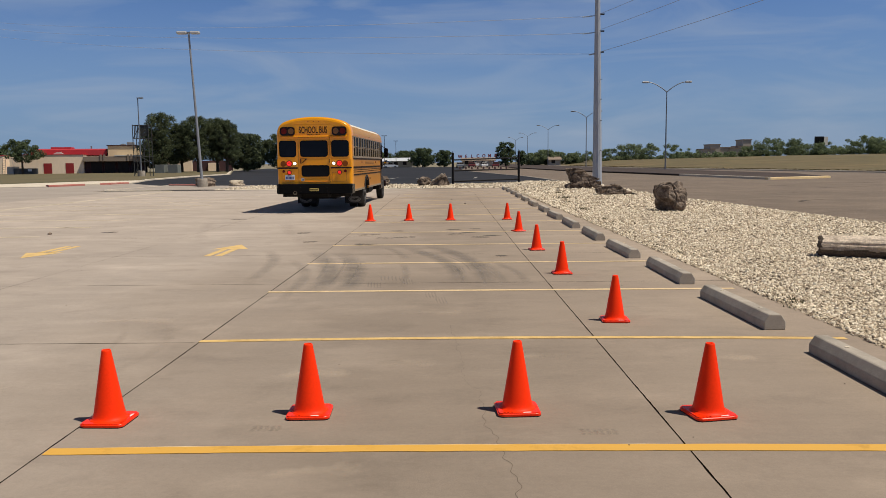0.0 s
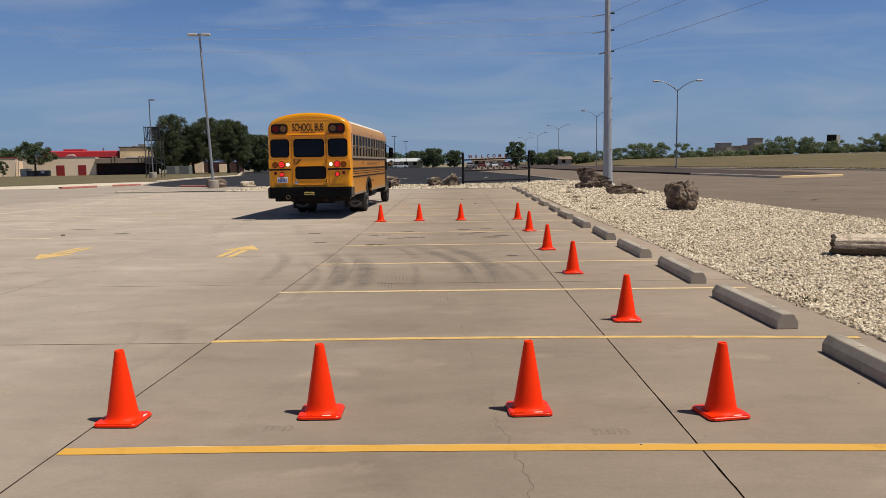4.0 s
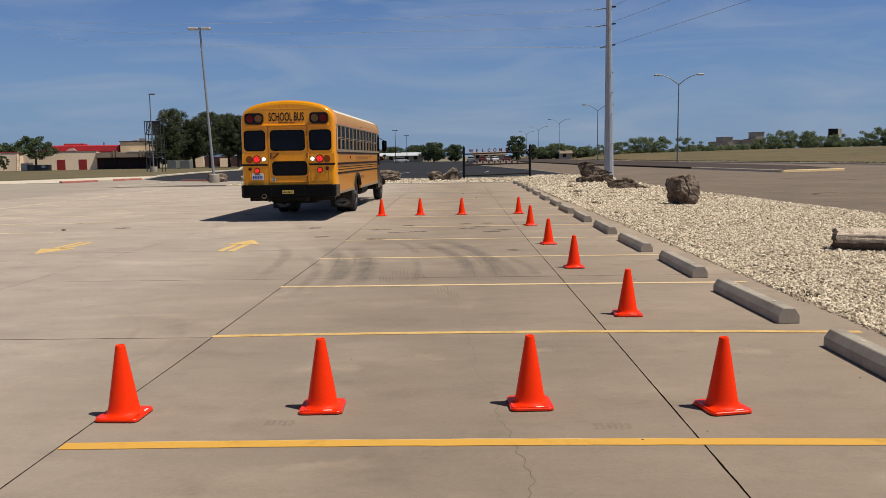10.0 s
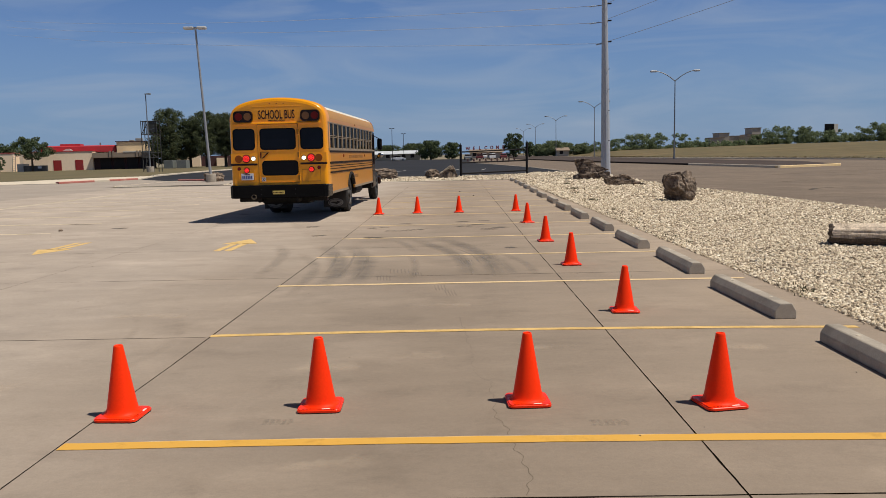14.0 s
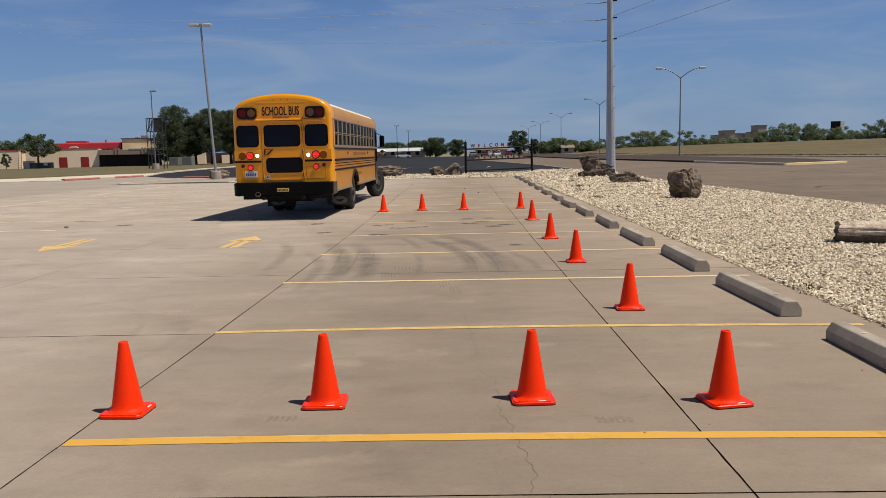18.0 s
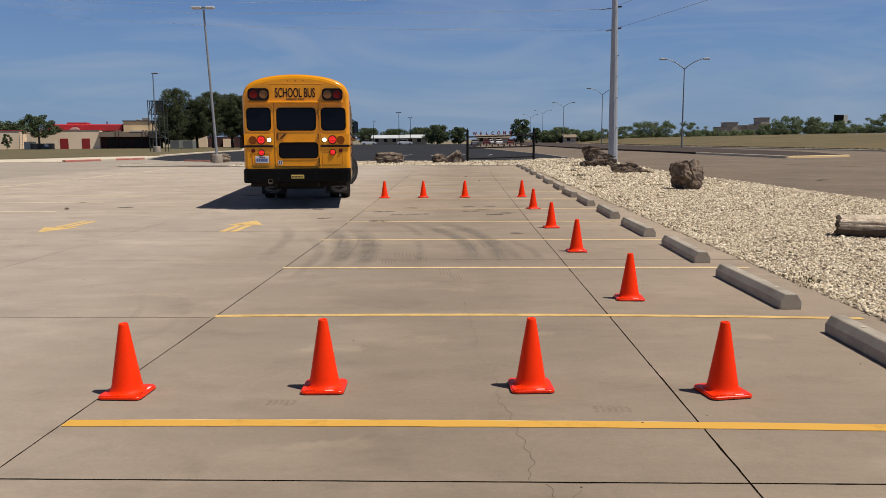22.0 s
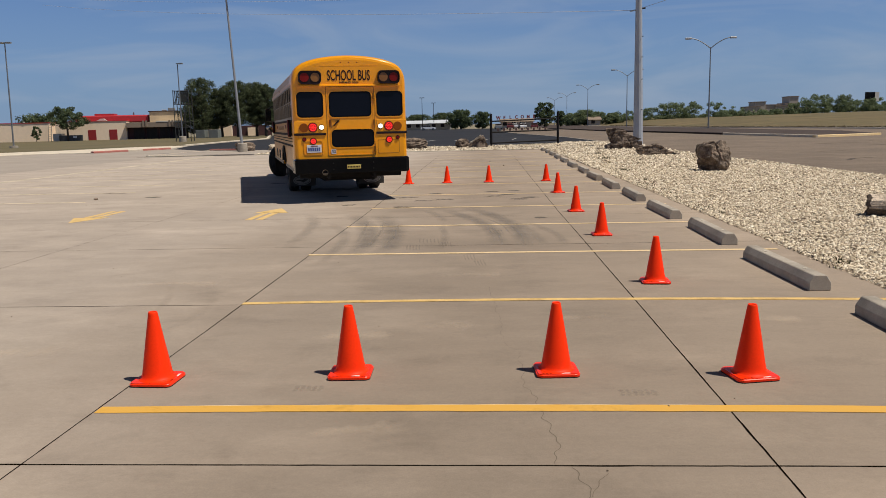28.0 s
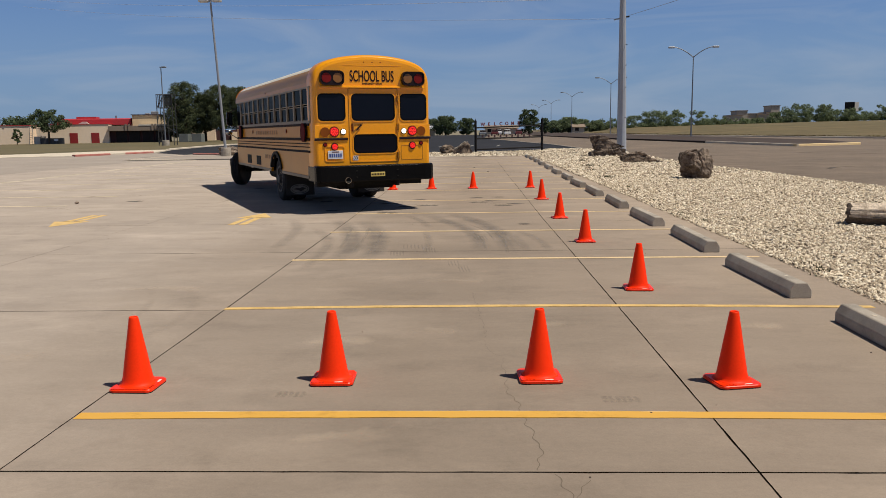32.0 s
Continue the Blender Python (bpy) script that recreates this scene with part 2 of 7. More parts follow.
def concrete(name, base, second, size=2.2, streak=0.05, blotch=0.17, speckle=0.10, pattern=1.0, paler=0.0):
    """Broomed concrete: wide stains, long faint streaks, pale worn blotches, fine speckle and pores."""
    m = bpy.data.materials.new(name)
    m.use_nodes = True
    n, l = m.node_tree.nodes, m.node_tree.links
    bsdf = n["Principled BSDF"]
    bsdf.inputs["Roughness"].default_value, bsdf.inputs["Specular IOR Level"].default_value = 0.88, 0.3
    where = n.new("ShaderNodeNewGeometry").outputs["Position"]

    def field(scale, detail, rough, distort=0.0):
        mp, nz = n.new("ShaderNodeMapping"), n.new("ShaderNodeTexNoise")
        mp.inputs["Scale"].default_value = tuple(c * pattern for c in scale)
        nz.inputs["Scale"].default_value, nz.inputs["Detail"].default_value = 1.0, detail
        nz.inputs["Roughness"].default_value, nz.inputs["Distortion"].default_value = rough, distort
        l.new(where, mp.inputs["Vector"])
        l.new(mp.outputs["Vector"], nz.inputs["Vector"])
        return nz.outputs["Fac"]

    def spread(fac, lo, hi, a, b):
        r = n.new("ShaderNodeMapRange")
        for key, v in (("From Min", lo), ("From Max", hi), ("To Min", a), ("To Max", b)):
            r.inputs[key].default_value = v
        l.new(fac, r.inputs["Value"])
        return r.outputs["Result"]

    def times(a, b):
        k = n.new("ShaderNodeMath")
        k.operation = "MULTIPLY"
        l.new(a, k.inputs[0])
        l.new(b, k.inputs[1])
        return k.outputs["Value"]

    wide = field((1 / size / pattern, 1 / size / pattern, 1), 8.0, 0.66, 0.15)
    mix = n.new("ShaderNodeMixRGB")
    mix.inputs["Color1"].default_value, mix.inputs["Color2"].default_value = (*base, 1), (*second, 1)
    l.new(spread(wide, 0.30, 0.70, 0.0, 1.0), mix.inputs["Fac"])
    v = spread(field((0.8, 3.5, 1), 8.0, 0.72, 0.2), 0.3, 0.7, 1 - streak, 1 + streak)
    v = times(v, spread(field((0.7, 1.1, 1), 9.0, 0.68, 0.3), 0.50, 0.70, 1.0, 1 + blotch))
    v = times(v, spread(field((1.3, 1.8, 1), 9.0, 0.68, 0.3), 0.52, 0.72, 1.0, 1 - blotch))
    grit = field((95, 95, 95), 8.0, 0.8)
    v = times(v, spread(grit, 0.3, 0.7, 1 - speckle, 1 + speckle))
    v = times(v, spread(field((16, 16, 16), 6.0, 0.8), 0.66, 0.74, 1.0, 0.72))
    v = times(v, spread(field((26, 30, 26), 6.0, 0.72), 0.32, 0.68, 1 - 0.6 * speckle, 1 + 0.6 * speckle))
    if paler:
        # darkest along the middle of the bay, paler towards the aisle, the planted edge and further back
        sep, drift, shift = n.new("ShaderNodeSeparateXYZ"), n.new("ShaderNodeMath"), field((0.5, 0.35, 1), 4.0, 0.6)
        l.new(where, sep.inputs["Vector"])
        drift.operation = "ADD"
        l.new(sep.outputs["X"], drift.inputs[0])
        l.new(spread(shift, 0.2, 0.8, -1.3, 1.3), drift.inputs[1])
        across = drift.outputs["Value"]
        v = times(v, spread(across, -4.0, -0.6, 1 + paler, 0.97))
        v = times(v, spread(across, -20.0, -4.6, 1.03, 1.0))
        v = times(v, spread(across, 0.4, 3.6, 1.0, 1.25))
        v = times(v, spread(sep.outputs["Y"], 9.0, 20.0, 1.0, 1.13))
        pale = spread(across, -4.5, -0.4, 0.79, 1.0)
        v = times(v, spread(field((0.10, 0.55, 1), 5.0, 0.62, 0.3), 0.35, 0.65, 0.94, 1.05))
    info = n.new("ShaderNodeObjectInfo")
    v = times(v, spread(info.outputs["Random"], 0.0, 1.0, 0.97, 1.03))
    hsv = n.new("ShaderNodeHueSaturation")
    if paler:
        l.new(pale, hsv.inputs["Saturation"])
    l.new(v, hsv.inputs["Value"])
    l.new(mix.outputs["Color"], hsv.inputs["Color"])
    l.new(hsv.outputs["Color"], bsdf.inputs["Base Color"])
    bp = n.new("ShaderNodeBump")
    bp.inputs["Strength"].default_value, bp.inputs["Distance"].default_value = 1.0, 0.0014
    l.new(grit, bp.inputs["Height"])
    l.new(bp.outputs["Normal"], bsdf.inputs["Normal"])
    return m


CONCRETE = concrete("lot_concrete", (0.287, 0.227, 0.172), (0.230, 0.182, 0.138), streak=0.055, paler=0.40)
PALE_CONCRETE = concrete("pale_lot_concrete", (0.372, 0.316, 0.262), (0.312, 0.265, 0.219), 3.0, 0.03, 0.10)
KERB = surface("kerb_concrete", (0.68, 0.59, 0.46), (0.54, 0.465, 0.36), 0.9, size=1.2, grain=0.1, bump=0.002, world=True, fine=30)
STOP_GREY = surface("grey_precast_concrete", (0.45, 0.39, 0.315), (0.27, 0.235, 0.19), 0.9, size=0.35, grain=0.14, bump=0.002, vary=0.08, fine=30)
JOINT = surface("joint_filler", (0.010, 0.0075, 0.0055), None, 0.95, world=True, grain=0.3, spec=0.0)
ROAD = concrete("weathered_asphalt", (0.210, 0.160, 0.116), (0.142, 0.109, 0.080), 5.0, 0.22, 0.22, 0.36, 0.6)
DARK_ASPHALT = surface("sealed_asphalt", (0.024, 0.025, 0.029), (0.036, 0.036, 0.040), 0.95, size=9.0, grain=0.15, world=True, fine=90, spec=0.12)
MEDIAN_TOP = surface("dark_median_asphalt", (0.062, 0.048, 0.043), (0.084, 0.066, 0.057), 0.95, size=5.0, grain=0.2, world=True, fine=60, spec=0.08)
KERB_DARK = surface("dark_kerb_concrete", (0.035, 0.028, 0.026), (0.055, 0.045, 0.040), 0.95, size=2.0, grain=0.2, world=True, spec=0.1)
GRAVEL_BED = surface("gravel_bed", (0.20, 0.156, 0.108), (0.085, 0.064, 0.044), 0.95, size=0.11, grain=0.3, bump=0.02, world=True, fine=3.0, spread=0.12)
GRAVEL = islands("pale_limestone_gravel", ((0.36, 0.285, 0.20), (0.63, 0.53, 0.39), (0.72, 0.62, 0.475), (0.22, 0.168, 0.117), (0.55, 0.45, 0.32), (0.80, 0.715, 0.575), (0.47, 0.375, 0.26), (0.17, 0.129, 0.09)))
ROCK = surface("weathered_brown_rock", (0.064, 0.045, 0.033), (0.285, 0.217, 0.160), 0.95, size=0.3, grain=0.5, bump=0.025, fine=6.0, spread=0.14)
PALE_ROCK = surface("pale_layered_rock", (0.52, 0.44, 0.33), (0.16, 0.115, 0.08), 0.95, size=0.3, grain=0.35, bump=0.02, fine=9.0, spot=0.63, spread=0.10)
GRASS_DRY = concrete("dry_grass_field", (0.160, 0.114, 0.052), (0.095, 0.083, 0.036), 14.0, 0.38, 0.3, 0.3, 0.13)
GRASS_LAWN = surface("lawn", (0.150, 0.112, 0.052), (0.100, 0.088, 0.037), 1.0, size=9.0, grain=0.25, world=True, fine=60.0)
EARTH = surface("dry_earth", (0.24, 0.20, 0.13), (0.17, 0.15, 0.09), 1.0, size=40.0, grain=0.2, world=True, fine=60.0)
YELLOW_LINE = worn("yellow_line_paint", (0.64, 0.35, 0.055), 0.70, 0.66, 0.22, soft=0.10)
PALE_LINE = worn("faded_line_paint", (0.74, 0.62, 0.43), 0.4, 0.60, 0.35, soft=0.16)
RED_KERB = surface("faded_red_kerb_paint", (0.42, 0.11, 0.085), (0.50, 0.25, 0.20), 0.9, size=0.8, grain=0.2, world=True)
YELLOW_KERB = surface("yellow_kerb_paint", (0.80, 0.56, 0.26), (0.76, 0.60, 0.36), 0.9, size=0.8, grain=0.2, world=True)
CRACK = surface("hairline_crack", (0.145, 0.112, 0.082), None, 1.0, world=True)
CONE = surface("orange_cone_plastic", (1.0, 0.040, 0.002), (0.96, 0.034, 0.002), 0.5, size=0.3, grain=0.05, vary=0.03, bump=0.0005, fine=20, spec=0.14)
CONE_BASE = surface("glossy_orange_base_plastic", (0.97, 0.036, 0.002), (0.90, 0.030, 0.002), 0.34, size=0.2, grain=0.08, vary=0.03, spec=0.3)
CONE_LABEL = surface("white_moulded_label", (0.85, 0.72, 0.66), None, 0.5)
BLACK_RUBBER = surface("black_rubber", (0.016, 0.016, 0.016), (0.028, 0.026, 0.024), 0.75, size=0.2, grain=0.2, spec=0.25)
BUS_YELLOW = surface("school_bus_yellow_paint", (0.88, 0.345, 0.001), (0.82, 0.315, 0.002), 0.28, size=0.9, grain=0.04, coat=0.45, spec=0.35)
# bus yellow lowered on the flanks: part of their shade is in this colour
BUS_SIDE = surface("shade_darkened_bus_yellow_paint", (0.54, 0.205, 0.002), (0.48, 0.190, 0.006), 0.30, size=0.8, grain=0.06, coat=0.08, spec=0.2)
BUS_ROOF = surface("glossy_bus_roof_paint", (0.48, 0.235, 0.035), (0.43, 0.22, 0.045), 0.45, size=0.8, grain=0.06, coat=0.1, spec=0.25)
BUS_WHITE = surface("white_roof_paint", (0.78, 0.72, 0.58), (0.66, 0.61, 0.50), 0.5, size=0.8, grain=0.04)
BUS_BLACK = surface("brown_black_bus_paint", (0.017, 0.009, 0.008), (0.024, 0.013, 0.011), 0.26, size=0.6, grain=0.1, spec=0.2)
BUS_FRAME = surface("black_chassis_steel", (0.008, 0.0075, 0.007), (0.016, 0.014, 0.012), 0.7, size=0.4, grain=0.3, spec=0.2)
WINDOW_METAL = surface("satin_window_metal", (0.29, 0.225, 0.15), (0.235, 0.18, 0.12), 0.5, metal=0.0, size=0.3, grain=0.1)
BUS_GLASS = tinted_glass("clear_bus_glass", (0.56, 0.54, 0.51))
BUS_PRIVACY = tinted_glass("dark_rear_bus_glass", (0.13, 0.13, 0.14))
SEAT_VINYL = surface("dark_seat_vinyl", (0.035, 0.03, 0.03), (0.05, 0.04, 0.04), 0.5)
DARK_INSIDE = surface("bus_interior_liner", (0.07, 0.065, 0.06), None, 0.8)
RED_LIT = glow("lit_red_lamp", (1.0, 0.03, 0.02), 1.6, (0.6, 0.01, 0.01))
WHITE_LIT = glow("lit_reversing_lamp", (1.0, 0.90, 0.72), 2.2)
RED_LENS = surface("red_lens", (0.20, 0.009, 0.008), (0.14, 0.007, 0.006), 0.35, spec=0.18)
AMBER_LENS = surface("amber_lens", (0.24, 0.064, 0.005), (0.19, 0.050, 0.005), 0.35, spec=0.2)
PLATE_WHITE = surface("number_plate", (0.72, 0.74, 0.78), None, 0.4)
PLATE_BLUE = surface("plate_blue", (0.05, 0.09, 0.30), None, 0.5)
CHROME = surface("bright_metal", (0.6, 0.6, 0.6), None, 0.15, metal=1.0)
BADGE_YELLOW = surface("pale_yellow_badge", (0.62, 0.47, 0.12), None, 0.5)
FLAP_GREY = surface("worn_flap_print", (0.26, 0.245, 0.22), (0.16, 0.15, 0.135), 0.8, size=0.2, grain=0.2)
POLE_STEEL = surface("bright_galvanised_pole", (0.42, 0.445, 0.485), (0.35, 0.37, 0.405), 0.55, metal=0.1, size=1.5, grain=0.06)
STEEL = surface("galvanised_steel", (0.20, 0.21, 0.23), (0.165, 0.175, 0.19), 0.5, metal=0.3, size=1.5, grain=0.06)
LAMP_STEEL = surface("pale_galvanised_lamp_pole", (0.285, 0.295, 0.315), (0.24, 0.25, 0.27), 0.55, metal=0.15, size=1.5, grain=0.06)
LAMP_HEAD = surface("pale_grey_lamp_housing", (0.50, 0.50, 0.50), None, 0.6)
WIRE_GREY = surface("weathered_aluminium_wire", (0.27, 0.285, 0.31), None, 0.6)
WIRE_BRIGHT = surface("bright_aluminium_wire", (0.56, 0.58, 0.62), None, 0.5)
INSULATOR = surface("pale_glass_insulator", (0.48, 0.53, 0.58), (0.38, 0.43, 0.48), 0.25)
GATE_BLACK = surface("black_gate_paint", (0.008, 0.008, 0.009), (0.018, 0.015, 0.013), 0.6, spec=0.15)
SIGN_RED = surface("red_sign_letter", (0.13, 0.022, 0.032), (0.10, 0.020, 0.028), 0.7)
STUCCO = surface("tan_stucco_wall", (0.88, 0.71, 0.53), (0.83, 0.665, 0.495), 0.95, size=6.0, grain=0.05)
STUCCO_DARK = surface("brown_stucco_wall", (0.70, 0.53, 0.33), (0.63, 0.475, 0.295), 0.95, size=6.0, grain=0.05)
ROOF_RED = surface("red_metal_roof", (0.50, 0.032, 0.04), (0.42, 0.028, 0.035), 0.6, size=3.0)
DOOR_RED = surface("red_painted_door", (0.30, 0.018, 0.018), None, 0.6)
CANOPY_BROWN = surface("brown_canopy_metal", (0.27, 0.21, 0.16), (0.22, 0.17, 0.13), 0.7, size=2.0)
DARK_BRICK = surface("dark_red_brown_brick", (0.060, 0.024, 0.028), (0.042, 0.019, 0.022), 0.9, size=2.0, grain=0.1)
GREY_BOX = surface("grey_enclosure_metal", (0.17, 0.185, 0.17), (0.13, 0.14, 0.13), 0.7, size=1.0)
PALE_WALL = surface("pale_far_wall", (0.55, 0.52, 0.46), (0.48, 0.45, 0.40), 0.9, size=3.0)
ROOF_GREY = surface("grey_roof_sheet", (0.30, 0.30, 0.30), (0.24, 0.24, 0.245), 0.7, size=3.0)
FAR_BUILDING = surface("tan_far_building", (0.45, 0.40, 0.34), (0.40, 0.355, 0.30), 0.95, size=6.0)
DARK_GLASS = surface("dark_window_glass", (0.02, 0.015, 0.016), None, 0.25, spec=0.12)
CAR_WHITE = surface("white_car_paint", (0.90, 0.90, 0.90), None, 0.25, coat=0.5)
BARK = surface("tree_bark", (0.09, 0.065, 0.045), (0.06, 0.045, 0.03), 0.95, size=0.5, grain=0.2)
PINE_LEAF = islands("pine_foliage", ((0.070, 0.086, 0.045), (0.098, 0.117, 0.060), (0.128, 0.150, 0.080)), 0.85, gloss=0.08, through=0.42)
OAK_LEAF = islands("oak_foliage", ((0.064, 0.088, 0.044), (0.092, 0.120, 0.060), (0.124, 0.152, 0.078)), 0.8, gloss=0.1, through=0.35)
MESQUITE_LEAF = islands("mesquite_foliage", ((0.130, 0.166, 0.092), (0.180, 0.222, 0.122), (0.232, 0.272, 0.155)), 0.8, gloss=0.05, through=0.52)
WEED_LEAF = islands("weed_leaf", ((0.055, 0.060, 0.026), (0.090, 0.082, 0.040), (0.125, 0.105, 0.058)), 0.8)

# ---- mesh helpers ----


def part(name, bm, material, parent=None, label="", smooth=False):
    """Links a bmesh as one mesh object, under a thing or a part if given."""
    me = bpy.data.meshes.new(name)
    bm.to_mesh(me)
    bm.free()
    if smooth:
        me.shade_smooth()
    for mt in material if isinstance(material, (list, tuple)) else (material,):
        me.materials.append(mt)
    ob = new(name, me)
    if parent is not None:
        ob.parent = parent
    if label:
        tagged(ob, label)
    return ob


def thing(name, label, category, m=None, group="", kind=""):
    """An empty at the base of a thing, that parents its parts."""
    ob = new(name)
    ob.empty_display_size = 0.2
    if m is not None:
        ob.matrix_basis = m
    return tagged(ob, label, category, group, kind)


def add_box(bm, lo, hi, bevel=0.0, m=None, seg=1):
    vs = [bm.verts.new((x, y, z)) for z in (lo[2], hi[2]) for y in (lo[1], hi[1]) for x in (lo[0], hi[0])]
    fs = [bm.faces.new([vs[k] for k in q]) for q in ((0, 2, 3, 1), (4, 5, 7, 6), (0, 1, 5, 4), (2, 6, 7, 3), (0, 4, 6, 2), (1, 3, 7, 5))]
    geom = vs
    if bevel:
        edges = list({e for f in fs for e in f.edges})
        r = bmesh.ops.bevel(bm, geom=edges, offset=bevel, segments=seg, affect="EDGES", profile=0.5)
        geom = list({v for f in r["faces"] for v in f.verts} | {v for v in vs if v.is_valid})
    if m is not None:
        bmesh.ops.transform(bm, matrix=m, verts=geom)
    return bm


def box(lo, hi, bevel=0.0, m=None, seg=1):
    return add_box(bmesh.new(), lo, hi, bevel, m, seg)


def add_rod(bm, a, b, r0, r1=None, n=10, cap=True):
    """A tapered rod from a to b."""
    a, b = Vector(a), Vector(b)
    r1 = r0 if r1 is None else r1
    q = (b - a).to_track_quat("Z", "Y").to_matrix()
    rings = []
    for p, r in ((a, r0), (b, r1)):
        rings.append([bm.verts.new(p + q @ Vector((r * math.cos(2 * math.pi * k / n), r * math.sin(2 * math.pi * k / n), 0))) for k in range(n)])
    for k in range(n):
        bm.faces.new((rings[0][k], rings[0][(k + 1) % n], rings[1][(k + 1) % n], rings[1][k]))
    if cap:
        bm.faces.new(rings[0][::-1])
        bm.faces.new(rings[1])
    return bm


def rod(a, b, r0, r1=None, n=10):
    return add_rod(bmesh.new(), a, b, r0, r1, n)


def add_lathe(bm, profile, n=24, m=None):
    """A turned shape round z from (radius, height) pairs."""
    rings = [[bm.verts.new((r * math.cos(2 * math.pi * k / n), r * math.sin(2 * math.pi * k / n), z)) for k in range(n)] for r, z in profile]
    for p, q in zip(rings, rings[1:]):
        for k in range(n):
            bm.faces.new((p[k], p[(k + 1) % n], q[(k + 1) % n], q[k]))
    bm.faces.new(rings[0][::-1])
    bm.faces.new(rings[-1])
    if m is not None:
        bmesh.ops.transform(bm, matrix=m, verts=[v for r in rings for v in r])
    return bm


def add_prism(bm, outline, lo, hi, axis="z", m=None):
    """A straight prism over an outline of 2D points, from lo to hi along an axis."""
    place = {"z": lambda p, h: (p[0], p[1], h), "y": lambda p, h: (p[0], h, p[1]), "x": lambda p, h: (h, p[0], p[1])}[axis]
    a = [bm.verts.new(place(p, lo)) for p in outline]
    b = [bm.verts.new(place(p, hi)) for p in outline]
    n = len(outline)
    for k in range(n):
        bm.faces.new((a[k], a[(k + 1) % n], b[(k + 1) % n], b[k]))
    bm.faces.new(a[::-1])
    bm.faces.new(b)
    bmesh.ops.recalc_face_normals(bm, faces=list({f for v in a + b for f in v.link_faces}))
    if m is not None:
        bmesh.ops.transform(bm, matrix=m, verts=a + b)
    return bm


def prism(outline, lo, hi, axis="z", m=None):
    return add_prism(bmesh.new(), outline, lo, hi, axis, m)


def rounded(x0, x1, y0, y1, r, n=4):
    """The outline of a rectangle with rounded corners."""
    pts = []
    for cx, cy, a0 in ((x1 - r, y1 - r, 0), (x0 + r, y1 - r, 90), (x0 + r, y0 + r, 180), (x1 - r, y0 + r, 270)):
        pts += [(cx + r * math.cos(radians(a0 + 90 * k / n)), cy + r * math.sin(radians(a0 + 90 * k / n))) for k in range(n + 1)]
    return pts


def ring(outer, inner, lo, hi, axis="z"):
    """A frame between two outlines with the same number of points."""
    bm = bmesh.new()
    place = {"z": lambda p, h: (p[0], p[1], h), "y": lambda p, h: (p[0], h, p[1]), "x": lambda p, h: (h, p[0], p[1])}[axis]
    loops = [[bm.verts.new(place(p, h)) for p in o] for o, h in ((outer, lo), (outer, hi), (inner, hi), (inner, lo))]
    n = len(outer)
    for a, b in zip(loops, loops[1:] + loops[:1]):
        for k in range(n):
            bm.faces.new((a[k], a[(k + 1) % n], b[(k + 1) % n], b[k]))
    bmesh.ops.recalc_face_normals(bm, faces=bm.faces)
    return bm


def lettering(name, words, size, m, material, parent=None, depth=0.003, bold=0.0, label="", stretch=1.0):
    """Words in the built-in font as a mesh, centred on m, facing m's z."""
    cu = bpy.data.curves.new(name, "FONT")
    cu.body, cu.size, cu.extrude, cu.offset = words, size, depth, bold
    cu.align_x, cu.align_y = "CENTER", "CENTER"
    tmp = bpy.data.objects.new(name, cu)
    me = bpy.data.meshes.new_from_object(tmp)
    bpy.data.objects.remove(tmp)
    me.transform(m @ Matrix.Diagonal((stretch, 1, 1, 1)))
    me.materials.clear()
    me.materials.append(material)
    ob = new(name, me)
    if parent is not None:
        ob.parent = parent
    return tagged(ob, label) if label else ob


def sheet(name, outline, z, material, label, category="ground", kind="structure", thick=0.05):
    ob = part(name, prism(outline, z - thick, z), material)
    return tagged(ob, label, category, kind=kind)


# ---- ground, lot, road ----
X_JOINTS = [-37.55, -34.0, -30.45, -26.9, -23.35, -19.5, -16.05, -12.3, -9.3, -5.78, -2.235, 1.265, 3.72]
Y_JOINTS = [-7.0, -3.5, 0.0, 3.49, 6.90, 10.3, 13.6, 17.0, 20.4, 23.8, 27.2, 30.6, 34.0, 37.4, 40.8, 44.3, 47.6]
LINES = [(4.222, 4.238, 4.166), (6.946, 6.998, 6.868), (9.655, 9.66, 9.64), (12.385, 12.39, 12.375), (15.15, 15.165, 15.14)] + [(y, y, y + 0.05) for y in (17.93, 21.0, 23.74, 26.6, 29.6, 32.7, 35.9, 39.2, 42.5)]
LINE_LEFT, LINE_RIGHT = -2.25, 3.47


